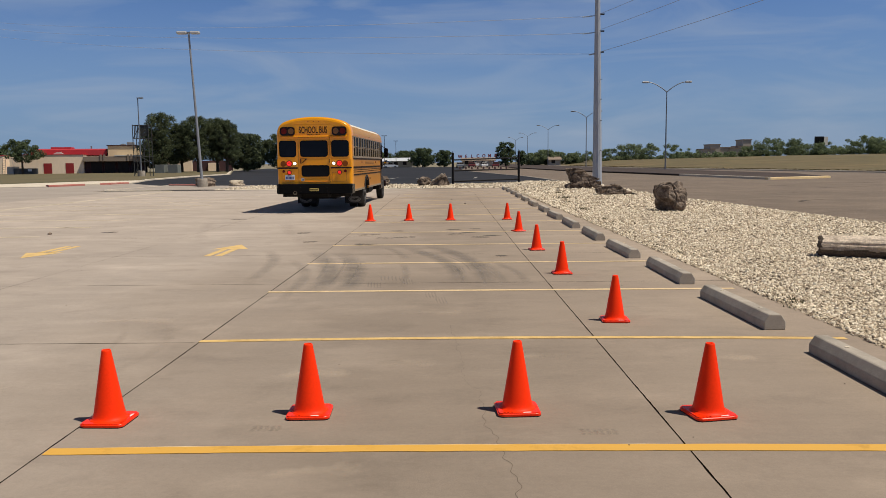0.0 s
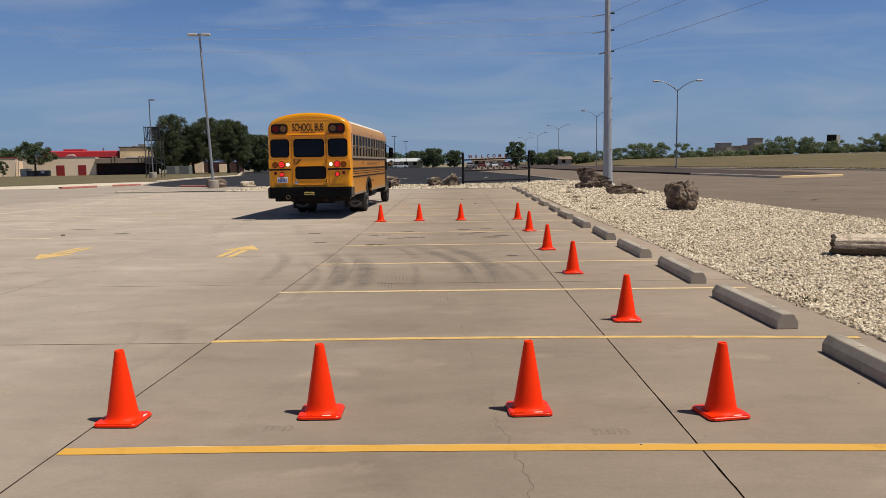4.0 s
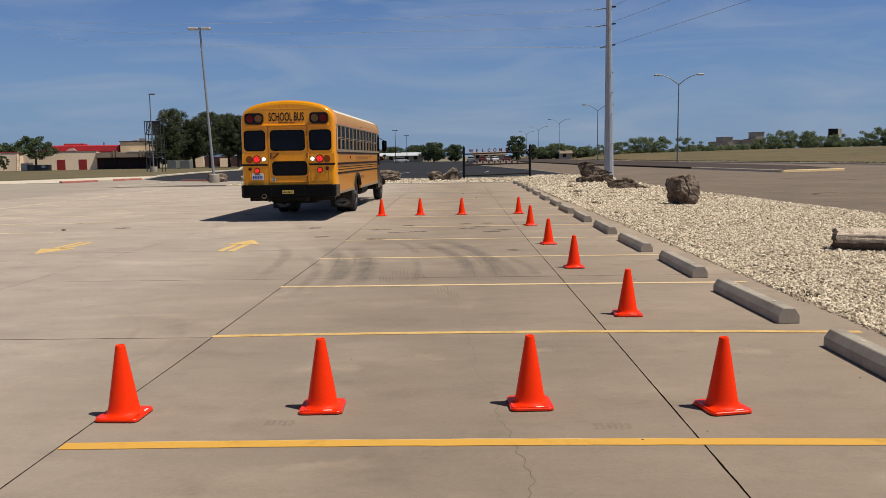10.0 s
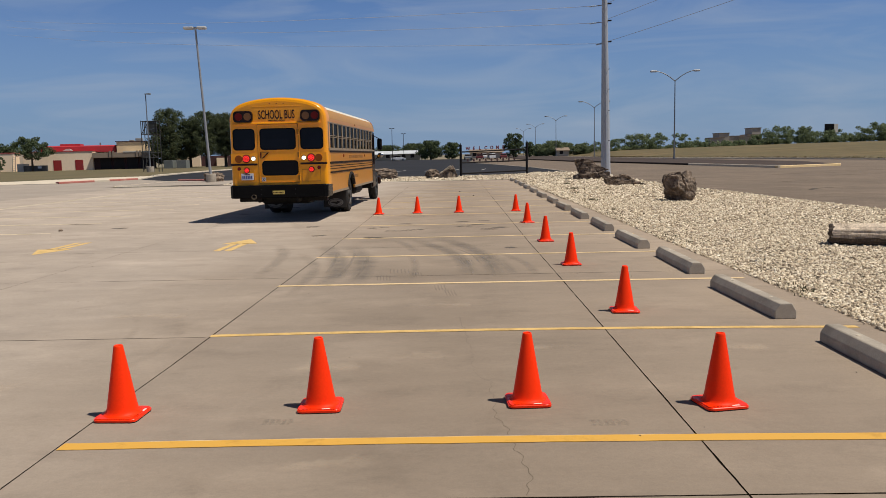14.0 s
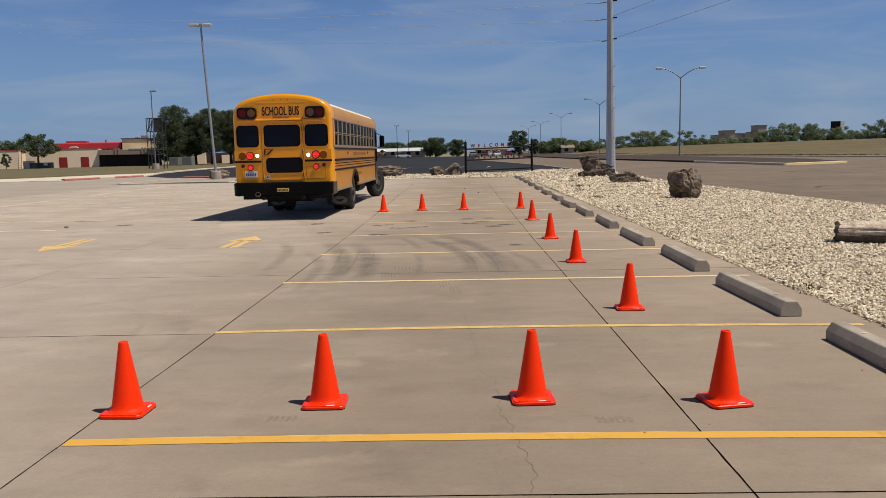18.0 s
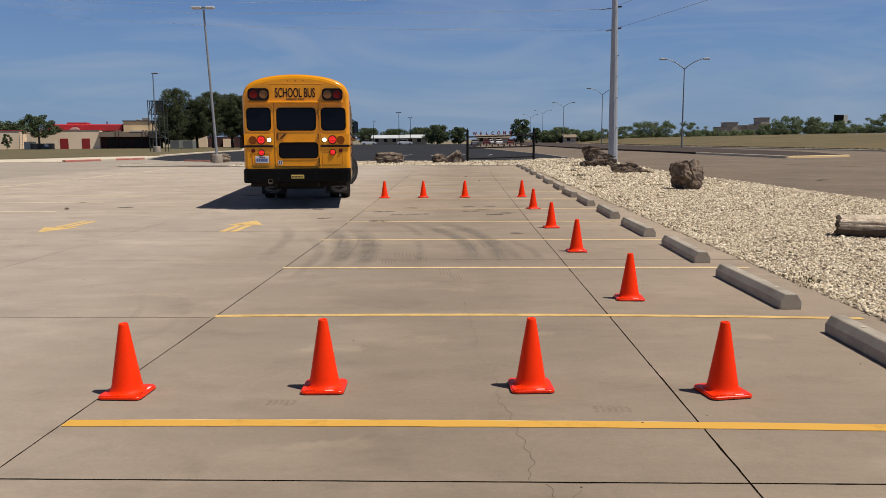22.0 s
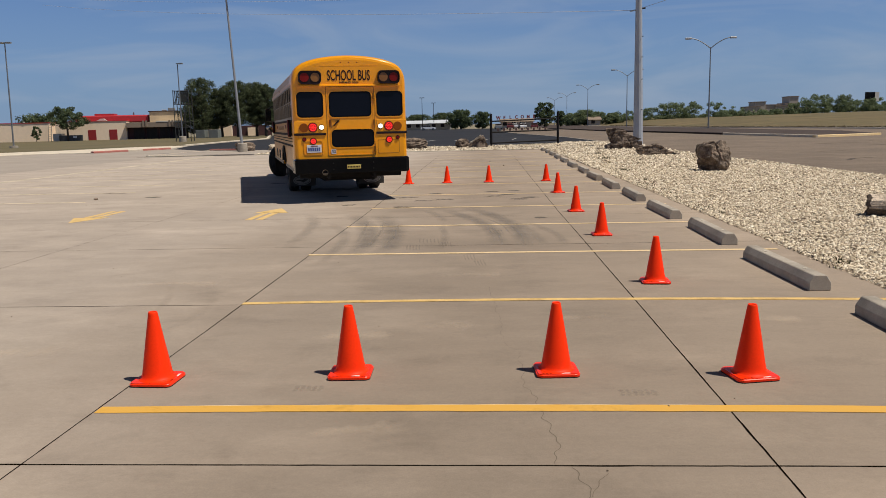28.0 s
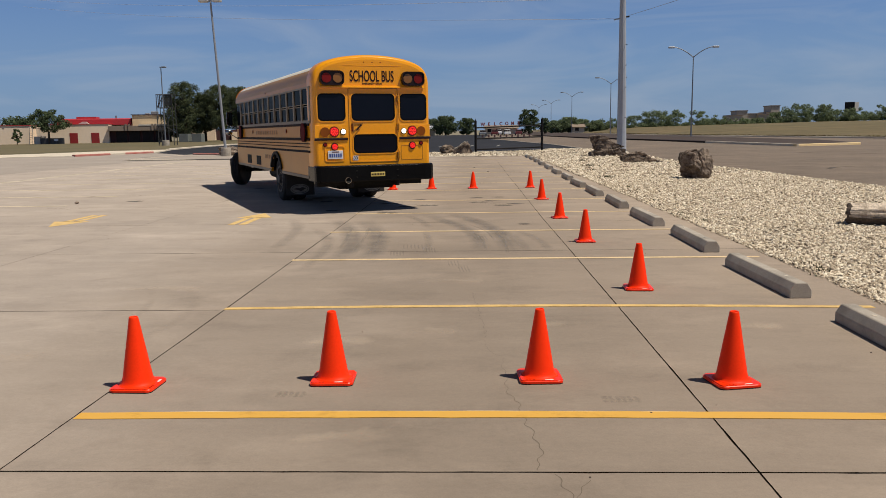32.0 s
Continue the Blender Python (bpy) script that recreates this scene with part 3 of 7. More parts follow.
def build_ground():
    s = 3000
    g = part("ground", prism([(-s, -s), (s, -s), (s, s), (-s, s)], -1.0, -0.16), EARTH)
    tagged(g, "dry bare earth reaching to the horizon", "ground", kind="structure")
    # sealed asphalt lot beyond the gate, with its drive past the lawn
    sheet("asphalt_lot", [(-20.6, 58.5), (-12, 57), (4, 57.5), (6, 62.6), (8.8, 62.9), (8.1, 83), (6.5, 100), (4.6, 122), (2, 150), (6, 262), (-60, 262), (-49, 181), (-33.2, 121), (-32.5, 98), (-30.6, 81), (-27, 67.4)], -0.02, DARK_ASPHALT, "dark sealed asphalt car park beyond the gravel strip")
    sheet("road", [(10.6, -40), (49, -40), (49, 80), (48, 91), (45.3, 109), (43.2, 125), (39.9, 142), (37.4, 171), (36.9, 260), (38.4, 640), (22, 640), (5, 262), (1.8, 150), (4.4, 122), (6.3, 100), (7.9, 83), (8.7, 63.4), (9.15, 61), (9.55, 32), (10.45, 19.7), (10.6, 10)], -0.06, ROAD, "weathered brown-grey asphalt road")
    sheet("lawn", [(-160, 66), (-41.2, 65.2), (-38.2, 69), (-35.2, 76.9), (-32.7, 79), (-31.2, 80.9), (-33, 98.6), (-33.8, 121), (-49.6, 181), (-160, 200)], 0.05, GRASS_LAWN, "dry mown lawn before the school building", thick=0.2)
    sheet("island", [(-21.3, 49.0), (-14.2, 48.0), (-14.0, 56.8), (-18, 56.9), (-20.5, 58.3)], 0.05, PALE_CONCRETE, "pale concrete island round the lamp pole", "island", thick=0.2)
    sheet("sidewalk", [(-70, 57.2), (-35.9, 56.9), (-35.1, 58.6), (-32.8, 59.7), (-29.8, 59.2), (-28.7, 62.7), (-27.2, 67.3), (-30.6, 80.6), (-32.5, 79), (-35, 76.9), (-38, 69), (-41, 65), (-70, 66)], 0.04, KERB, "broad pale concrete walk along the lawn", "pavement", thick=0.25)


def field_edge(y):
    return float(np.interp(y, [80, 90, 97, 109, 125, 142, 171, 260, 600], [48.5, 47.7, 46.5, 44.9, 42.8, 39.5, 37.0, 36.5, 38.0]))


def field_height(x, y):
    far = min(1.0, max(0.0, (y - 120) / 110))
    return -0.05 + (1.45 * far * min(1.0, max(0.0, (x - 43) / 9)) + (2.3 - 0.55 * far) * min(1.0, max(0.0, (x - 47.5) / 100)))


def build_field():
    """Dry field right of the road that rises gently to the tree line."""
    bm = bmesh.new()
    ys = [-60, 0, 40, 80, 90, 97, 109, 125, 142, 171, 200, 230, 260, 300, 400, 600]
    xs = [0, 2, 5, 10, 25, 50, 90, 150, 260, 600]
    rows = []
    for y in ys:
        near = field_edge(y)
        rows.append([bm.verts.new((near + x, y, max(0.0, field_height(near + x, y)) + (0.1 * noise.noise((x * 0.05, y * 0.05, 0)) if x > 5 else 0.03))) for x in xs])
    for a, b in zip(rows, rows[1:]):
        for k in range(len(xs) - 1):
            bm.faces.new((a[k], a[k + 1], b[k + 1], b[k]))
    ob = part("field", bm, GRASS_DRY, smooth=True)
    tagged(ob, "dry tan grass field rising beyond the road", "field", kind="structure")


def joint_x(x, y):
    """Where the lengthwise joint that starts at x really runs: the two bay joints are not quite straight."""
    if x == -2.235:
        return float(np.interp(y, [0, 3.5, 6, 14, 20, 28, 40], [-2.27, -2.258, -2.235, -2.21, -2.25, -2.36, -2.46]))
    if x == 1.265:
        return float(np.interp(y, [0, 4, 10, 14, 24, 40], [1.32, 1.302, 1.275, 1.248, 1.25, 1.265]))
    return x


def slab_mesh(corners, material, gaps=(1, 1, 1, 1)):
    """A slab over four corners, with a chamfered top edge. gaps: how far the joint on its left, right, front and back side is open."""
    bm = bmesh.new()
    mid = Vector((sum(c[0] for c in corners) / 4, sum(c[1] for c in corners) / 4))
    rings = []
    for inset, z in ((0.0015, -0.14), (0.0015, -0.0015), (0.003, 0.0)):
        rings.append([bm.verts.new((c[0] + inset * (gaps[0] if c[0] < mid.x else -gaps[1]), c[1] + inset * (gaps[2] if c[1] < mid.y else -gaps[3]), z)) for c in corners])
    for a, b in zip(rings, rings[1:]):
        for k in range(4):
            bm.faces.new((a[k], a[(k + 1) % 4], b[(k + 1) % 4], b[k]))
    bm.faces.new(rings[0][::-1])
    bm.faces.new(rings[-1])
    me = bpy.data.meshes.new("slab")
    bm.to_mesh(me)
    bm.free()
    me.materials.append(material)
    return me


def build_lot():
    lot = part("pavement", prism([(-37.5, -7), (3.7, -7), (3.7, 47.6), (-37.5, 47.6)], -0.3, -0.0035), JOINT)
    tagged(lot, "tan concrete car park slabs with dark joints", "pavement", kind="structure")
    for x0, x1 in zip(X_JOINTS, X_JOINTS[1:]):
        for y0, y1 in zip(Y_JOINTS, Y_JOINTS[1:]):
            # in the bays the joint lies under the painted line
            lo, hi = (0.06 if y == 6.90 and x0 >= -2.3 else 0.0 for y in (y0, y1))
            corners = [(joint_x(x0, y0) - x0, lo), (joint_x(x1, y0) - x0, lo), (joint_x(x1, y1) - x0, y1 - y0 + hi), (joint_x(x0, y1) - x0, y1 - y0 + hi)]
            # joints of the aisle and further off are packed with sand
            gaps = [0.2 if x < -2.3 else 1.0 for x in (x0, x1)] + [0.25 if y > 7.5 else 1.0 for y in (y0, y1)]
            ob = new("slab", slab_mesh(corners, PALE_CONCRETE if x1 < -18 else CONCRETE, gaps))
            ob.location = (x0, y0, 0)
            ob.parent = lot
    # the part of the lot that reaches further back on the west
    ext = part("pavement_apron", prism([(-70, 40), (-37.55, 40), (-37.55, 47.6), (-21.4, 47.6), (-21.4, 50), (-20.6, 58.4), (-27.0, 67.4), (-29.7, 59.0), (-32.8, 59.5), (-35, 58.4), (-35.8, 56.7), (-70, 57)], -0.14, 0.0), PALE_CONCRETE)
    tagged(ext, "tan concrete apron by the drive", "pavement", kind="structure")
    ext2 = part("pavement_side", prism([(-70, -7), (-37.55, -7), (-37.55, 40), (-70, 40)], -0.14, 0.0), PALE_CONCRETE)
    tagged(ext2, "tan concrete car park surface", "pavement", kind="structure")


def ragged_joint(line, w, seed, fill=0.0, material=None, jag=0.0, name="slab_joint", label="dark open joint with chipped lips between concrete slabs"):
    """A dark open joint with chipped lips along a line of points. fill: how much of it is packed with sand; jag: how far it zigzags."""
    bm = bmesh.new()
    last, q = None, 0.0
    for a, b in zip(line, line[1:]):
        a, b = Vector((*a, 0)), Vector((*b, 0))
        d = (b - a).normalized()
        s = Vector((-d.y, d.x, 0))
        n = max(1, int((b - a).length / (0.012 if jag else 0.035)))
        for k in range(n):
            p = a.lerp(b, k / n)
            q += (b - a).length / n
            bend = 0.002 * noise.noise((q * 0.9, seed, 0)) + 0.0012 * noise.noise((q * 6, seed, 3)) + 0.03 * jag * noise.noise((q * 11, seed, 5))
            gape = max(0.12, 1 - fill * max(0.0, 0.4 + 1.4 * noise.noise((q * 0.45, seed, 7))))
            lip = [w / 2 * gape * (1 + 0.4 * noise.noise((q * 9, seed, 11 + e)) + 1.5 * max(0.0, noise.noise((q * 4.2, seed, 20 + e)) - 0.26)) for e in (0, 5)]
            row = (bm.verts.new(p + s * (bend - lip[0]) + Vector((0, 0, 0.0009))), bm.verts.new(p + s * (bend + lip[1]) + Vector((0, 0, 0.0009))))
            if last:
                bm.faces.new((last[0], row[0], row[1], last[1]))
            last = row
    bmesh.ops.recalc_face_normals(bm, faces=bm.faces)
    return tagged(part(name, bm, material or JOINT), label, "crack" if name == "crack" else "joint", kind="structure")


def build_joints():
    for k, (y, w, fill) in enumerate(((3.49, 0.012, 0.25), (6.90, 0.013, 0.5), (10.3, 0.014, 0.75), (13.6, 0.010, 0.9), (17.0, 0.012, 0.9), (20.4, 0.013, 0.9))):
        ragged_joint([(-9.3, y), (-2.235 if y == 6.90 else 3.70, y)], w, 3.3 + 1.7 * k, fill)
    for k, (x, y1, w, fill) in enumerate(((-2.235, 40, 0.0115, 0.35), (1.265, 40, 0.0095, 0.1), (-5.78, 30, 0.0055, 0.9))):
        ragged_joint([(joint_x(x, y), y) for y in [-6.9, 0.5] + [2 * i for i in range(1, y1 // 2 + 1)]], w, 31.3 + 2.3 * k, fill)
    gutter = part("gutter", prism([(-16.3, -6.9), (-15.85, -6.9), (-15.85, 30), (-16.0, 40), (-16.35, 47.5), (-16.8, 47.5), (-16.45, 40), (-16.3, 30)], 0.0006, 0.003), GUTTER)
    tagged(gutter, "pale worn concrete gutter strip along the aisle", "gutter", kind="structure")


def stripe(x0, y0, x1, y1, w, z=0.004):
    a, b = Vector((x0, y0, 0)), Vector((x1, y1, 0))
    side = Vector((-(b - a).y, (b - a).x, 0)).normalized() * w / 2
    return [(p.x, p.y) for p in (a - side, b - side, b + side, a + side)]


def wavy_stripe(x0, x1, ys, w, seed):
    """The outline of a hand-painted line through three heights, with slightly uneven edges."""
    rng = random.Random(seed)
    top, low = [], []
    n = 46
    for k in range(n + 1):
        u = k / n
        x = x0 + (x1 - x0) * u
        y = ys[0] * (1 - u) * (1 - 2 * u) + ys[1] * 4 * u * (1 - u) + ys[2] * u * (2 * u - 1)
        top.append((x, y + w / 2 + rng.uniform(-0.0035, 0.0035)))
        low.append((x, y - w / 2 + rng.uniform(-0.0035, 0.0035)))
    return low + top[::-1]


def build_paint():
    for k, ys in enumerate(LINES):
        right = LINE_RIGHT if k < 3 else LINE_RIGHT - 0.03 * k
        if k < 2:
            edge = 0.036 if k == 0 else 0.024
            old = part("old_parking_line", prism(wavy_stripe(LINE_LEFT + 0.3, right - 0.1, [ys[0] + edge, ys[1] + 0.75 * edge, ys[2] + 0.3 * edge], 0.05, 60 + k), 0.0010, 0.0034), FAR_LINE)
            tagged(old, "pale edge of an older parking line", "parking line", "bay lines", "structure")
        ob = part("parking_line", prism(wavy_stripe(LINE_LEFT + 0.012, right, ys, 0.098 if k < 1 else 0.082, k), 0.0012, 0.004), YELLOW_LINE if k < 1 else FADED_LINE if k < 2 else FAR_LINE)
        tagged(ob, "worn yellow parking bay line painted on concrete" if k < 2 else "sun-bleached cream parking bay line on concrete", "parking line", "bay lines", "structure")
    for k in range(9):
        y = 17.55 + 2.6 * k
        ob = part("parking_line", prism(stripe(-9.15, y, -15.1, y, 0.10), 0.0012, 0.004), PALE_LINE)
        tagged(ob, "faded pale parking bay line on concrete", "parking line", "faded bay lines", "structure")
    # two worn arrows in the drive aisle
    for x, y, turn in ((-4.08, 13.55, 0), (-7.38, 15.42, 180)):
        bm = bmesh.new()
        for o in ([(-0.16, 0), (-0.045, 0), (-0.045, 1.15), (-0.16, 1.15)], [(0.03, 0), (0.15, 0), (0.15, 1.15), (0.03, 1.15)], [(-0.33, 1.10), (0.33, 1.10), (0.0, 1.92)]):
            add_prism(bm, o, 0.0012, 0.004)
        ob = part("arrow_marking", bm, ARROW_PAINT)
        ob.matrix_basis = pose(x, y, 0, 0, 0, turn)
        tagged(ob, "worn yellow arrow painted on the concrete aisle", "road marking", "aisle arrows", "structure")


GUTTER = worn("pale_gutter_concrete", (0.58, 0.49, 0.37), 0.32, 0.60, 0.8, soft=0.22)
ARROW_PAINT = worn("worn_arrow_paint", (0.72, 0.49, 0.19), 0.48, 0.63, 0.22, soft=0.15, most=0.94)
FADED_LINE = worn("thin_yellow_line_paint", (0.68, 0.45, 0.16), 0.45, 0.58, 0.25, soft=0.14)
FAR_LINE = worn("sun_bleached_line_paint", (0.72, 0.53, 0.29), 0.48, 0.63, 0.3, soft=0.14)


def kerb(name, pts, w=0.15, h=0.13, material=None, label="pale concrete kerb"):
    """A kerb with a rounded top edge along a line of points."""
    bm = bmesh.new()
    for a, b in zip(pts, pts[1:]):
        a, b = Vector((*a, 0)), Vector((*b, 0))
        d = (b - a).normalized()
        s = Vector((-d.y, d.x, 0))
        prof = [(0, -0.12), (0, h - 0.03), (0.03, h), (w, h), (w, -0.12)]
        ra = [bm.verts.new(a + s * p + Vector((0, 0, q))) for p, q in prof]
        rb = [bm.verts.new(b + s * p + Vector((0, 0, q))) for p, q in prof]
        for k in range(4):
            bm.faces.new((ra[k], rb[k], rb[k + 1], ra[k + 1]))
        bm.faces.new(ra)
        bm.faces.new(rb[::-1])
    bmesh.ops.recalc_face_normals(bm, faces=bm.faces)
    return tagged(part(name, bm, material or KERB), label, "kerb", kind="structure")


def build_kerbs():
    kerb("kerb", [(3.3, 47.7), (-2.6, 47.7), (-4.6, 47.7), (-12, 47.8), (-21.3, 48.9)][::-1], h=0.05, label="pale concrete kerb at the end of the car park")
    kerb("kerb", [(-21.4, 49.1), (-20.7, 58.3)][::-1], h=0.07, label="pale concrete kerb of the planted island")
    kerb("kerb", [(-35.9, 56.85), (-35.1, 58.55), (-32.8, 59.6), (-29.8, 59.1)], h=0.05, w=0.3, label="pale concrete kerb by the walk")
    kerb("kerb", [(-29.8, 59.1), (-28.7, 62.6)], h=0.15, w=0.3, material=RED_KERB, label="faded red-painted kerb")
    kerb("kerb", [(-28.2, 64.2), (-27.1, 67.3)], h=0.15, w=0.3, material=RED_KERB, label="faded red-painted kerb")
    kerb("kerb", [(-28.7, 62.6), (-28.2, 64.2)], h=0.15, w=0.3, label="pale gap in the red-painted kerb")
    kerb("kerb", [(-30.9, 80.8), (-32.7, 98.4), (-33.5, 121), (-49.3, 181)], h=0.12, w=0.3, label="pale kerb between the lawn and the asphalt drive")
    kerb("kerb", [(-20.6, 58.4), (-18.0, 57.0)], h=0.16, w=0.25, material=RED_KERB, label="short faded red-painted kerb")
    kerb("kerb", [(8.9, 63.2), (8.15, 83), (6.55, 100), (4.65, 122), (2.1, 149)], h=0.03, w=0.22, material=STOP_GREY, label="low grey kerb between the asphalt car park and the road")
    # median island of the road
    out = [(25.3, 63.4), (31.8, 66.9), (35.6, 83), (35.4, 124), (35.4, 620), (30, 620), (15.4, 200), (18.7, 128), (22.4, 97)]
    sheet("median", out, 0.09, MEDIAN_TOP, "dark asphalt-topped road median", "median", thick=0.25)
    kerb("kerb", [(23.6, 82), (25.3, 63.4)], h=0.14, w=0.18, label="pale kerb beside the nose of the median")
    kerb("kerb", [(25.3, 63.4), (28.6, 65.1), (31.9, 66.95)], h=0.12, w=0.32, material=YELLOW_KERB, label="pale yellow-painted kerb at the nose of the median")
    kerb("kerb", [(15.4, 200), (18.7, 128), (22.4, 97), (23.6, 82)], h=0.13, w=0.22, material=KERB_DARK, label="dark kerb along the median")
    kerb("kerb", [(48.2, -60), (48.2, 80), (47.4, 90), (46.2, 97), (44.6, 109), (42.5, 125), (39.2, 142), (36.7, 171), (36.2, 260), (37.7, 600)][::-1], h=0.12, w=0.4, label="pale kerb along the far side of the road")


GRAVEL_EDGE = [(3.72, -5), (3.72, 20), (3.74, 34), (3.6, 47.6), (-4.6, 47.75), (-14.2, 48.0), (-14.0, 56.7), (-12, 56.6), (4, 57.2), (6, 62.3), (9.1, 61), (9.5, 32), (10.4, 19.7), (10.55, 10), (10.6, -5)]


def build_gravel():
    # a lip of lot concrete beside the stones, then the bed
    bed = part("gravel_bed", prism(GRAVEL_EDGE, -0.12, 0.006), GRAVEL_BED)
    tagged(bed, "bed of pale limestone gravel beside the car park", "gravel", kind="structure")
    rs = np.random.RandomState(3)
    vs = 0.8 * np.array([(-1, -0.9, -0.8), (1.1, -0.5, -0.8), (0, 1.1, -0.8), (-0.7, -0.7, 0.8), (0.9, -0.3, 0.8), (0, 0.9, 0.8)], float)
    fs = np.array([(0, 1, 4), (0, 4, 3), (1, 2, 5), (1, 5, 4), (2, 0, 3), (2, 3, 5), (3, 4, 5)])

    def inside(x, y):
        ok = np.zeros(len(x), bool)
        p = GRAVEL_EDGE
        for (xa, ya), (xb, yb) in zip(p, p[1:] + p[:1]):
            c = (ya > y) != (yb > y)
            ok ^= c & (x < (xb - xa) * (y - ya) / (yb - ya + 1e-9) + xa)
        return ok

    xs, ys, rr = [], [], []
    for x0, x1, y0, y1, dens, r in ((3.6, 10.7, -5, 6.3, 190, 0.028), (3.6, 6.6, 6.3, 10, 2450, 0.0118), (6.6, 10.7, 6.3, 10, 300, 0.02), (3.6, 9.6, 10, 16, 1740, 0.0129), (3.6, 10.7, 16, 26, 1000, 0.0168), (3.5, 10.5, 26, 38, 420, 0.026), (3.4, 10, 38, 63, 150, 0.034), (-14.5, 3.6, 47.5, 58, 125, 0.031)):
        n = int((x1 - x0) * (y1 - y0) * dens)
        xs.append(rs.uniform(x0, x1, n)), ys.append(rs.uniform(y0, y1, n)), rr.append(r * np.clip(rs.lognormal(-0.05, 0.45, n), 0.4, 2.0))
    # stones piled along the edge of the slabs and a few strayed onto them
    for lo, hi, n, r in ((3.70, 3.86, 5200, 0.012), (3.55, 3.76, 420, 0.009)):
        yy = 5 + 40 * rs.uniform(0, 1, n) ** 1.6
        xs.append(rs.uniform(lo, hi, n)), ys.append(yy), rr.append(r * (1 + yy / 40) * rs.lognormal(0, 0.3, n))
    x, y, r = (np.concatenate(a) for a in (xs, ys, rr))
    keep = inside(x, y) | ((x > 3.55) & (x < 3.86) & (y < 46))
    x, y, r = x[keep], y[keep], r[keep]
    n = len(x)
    jit = 1 + rs.uniform(-0.45, 0.35, (n, len(vs), 3))
    sc = np.stack([rs.uniform(1.0, 1.8, n), rs.uniform(0.75, 1.2, n), rs.uniform(0.4, 0.75, n)], -1)
    p = vs[None] * jit * sc[:, None] * r[:, None, None]
    tilt, a = rs.normal(0, 0.4, n), rs.uniform(0, 6.283, n)
    ct, st = np.cos(tilt)[:, None], np.sin(tilt)[:, None]
    px, pz = p[..., 0] * ct - p[..., 2] * st, p[..., 0] * st + p[..., 2] * ct
    ca, sa = np.cos(a)[:, None], np.sin(a)[:, None]
    q = np.stack([px * ca - p[..., 1] * sa + x[:, None], px * sa + p[..., 1] * ca + y[:, None], pz + (r * rs.uniform(0.05, 1.1, n))[:, None] + 0.004], -1)
    me = bpy.data.meshes.new("gravel")
    faces = (fs[None] + (np.arange(n) * len(vs))[:, None, None]).reshape(-1)
    me.vertices.add(n * len(vs))
    me.vertices.foreach_set("co", q.reshape(-1))
    me.loops.add(len(faces))
    me.loops.foreach_set("vertex_index", faces.astype(np.int32))
    me.polygons.add(len(faces) // 3)
    me.polygons.foreach_set("loop_start", np.arange(0, len(faces), 3, dtype=np.int32))
    me.update(calc_edges=True)
    me.materials.append(GRAVEL)
    tagged(new("gravel", me), "loose pale limestone gravel stones", "gravel", kind="stuff")


build_ground()
build_field()
build_lot()
build_joints()
build_paint()
build_kerbs()
build_gravel()

# ---- the school bus: x to its right, y forwards from the rear panel, z up ----
HALF = [(1.20, 0.66), (1.205, 1.0), (1.205, 2.36), (1.203, 2.52), (1.175, 2.66), (1.10, 2.79), (0.95, 2.895), (0.68, 2.98), (0.34, 3.03), (0.0, 3.045)]


def smooth_crown(pts, first):
    """Fills the roof part of the outline with a smooth curve through its corners."""
    out = list(pts[:first + 1])
    full = list(pts) + [(-pts[-2][0], pts[-2][1])]
    for k in range(first, len(pts) - 1):
        a, b, c, d = (Vector(full[max(0, k - 1)]), Vector(full[k]), Vector(full[k + 1]), Vector(full[k + 2]))
        for j in (1, 2, 3):
            t = j / 3
            p = 0.5 * ((2 * b) + (c - a) * t + (2 * a - 5 * b + 4 * c - d) * t * t + (3 * b - a - 3 * c + d) * t ** 3)
            out.append((max(0.0, p.x), p.y))
    out[-1] = pts[-1]
    return out


HALF = smooth_crown(HALF, 3)
REAR_AXLE, FRONT_AXLE, WHEEL_R = 3.62, 10.05, 0.50
SIDE_WINDOWS = 12


def section(inset=0.0, lo=0.66, hi=9.9):
    """The outline of the body seen from behind, clockwise from the bottom right."""
    right = [(x - inset * (1 if x > 0.01 else 0), z - inset * max(0.0, (z - 2.3) / 0.7)) for x, z in HALF if lo <= z <= hi]
    return right + [(-x, z) for x, z in right[::-1] if x > 0.01]


def shell(levels, closed_ends=()):
    """A loft through cross sections given as (y, outline)."""
    bm = bmesh.new()
    rings = [[bm.verts.new((x, y, z)) for x, z in o] for y, o in levels]
    for a, b in zip(rings, rings[1:]):
        for k in range(len(a) - 1):
            bm.faces.new((a[k], a[k + 1], b[k + 1], b[k]))
    for e in closed_ends:
        bm.faces.new(rings[e])
    bmesh.ops.recalc_face_normals(bm, faces=bm.faces)
    return bm


def disc(x, z, r, y0, y1, n=20):
    return prism([(x + r * math.cos(2 * math.pi * k / n), z + r * math.sin(2 * math.pi * k / n)) for k in range(n)], y0, y1, "y")


BUS_REAR_GLASS = surface("dark_tinted_rear_glass", (0.004, 0.005, 0.010), (0.005, 0.006, 0.012), 0.03, size=0.5, spec=0.15)
# darker yellow paints shade into the panel gaps; hinges and handle plate share it
BUS_SEAM = surface("shaded_panel_seam", (0.30, 0.13, 0.01), None, 0.7)
RED_DIM = glow("red_lamp_lens_lit", (1.0, 0.015, 0.01), 0.10, (0.40, 0.008, 0.008))
MIRROR = surface("dark_mirror_glass", (0.06, 0.06, 0.065), None, 0.05, metal=1.0)
CURVED_MIRROR = surface("dull_convex_mirror", (0.35, 0.35, 0.36), None, 0.22, metal=1.0)


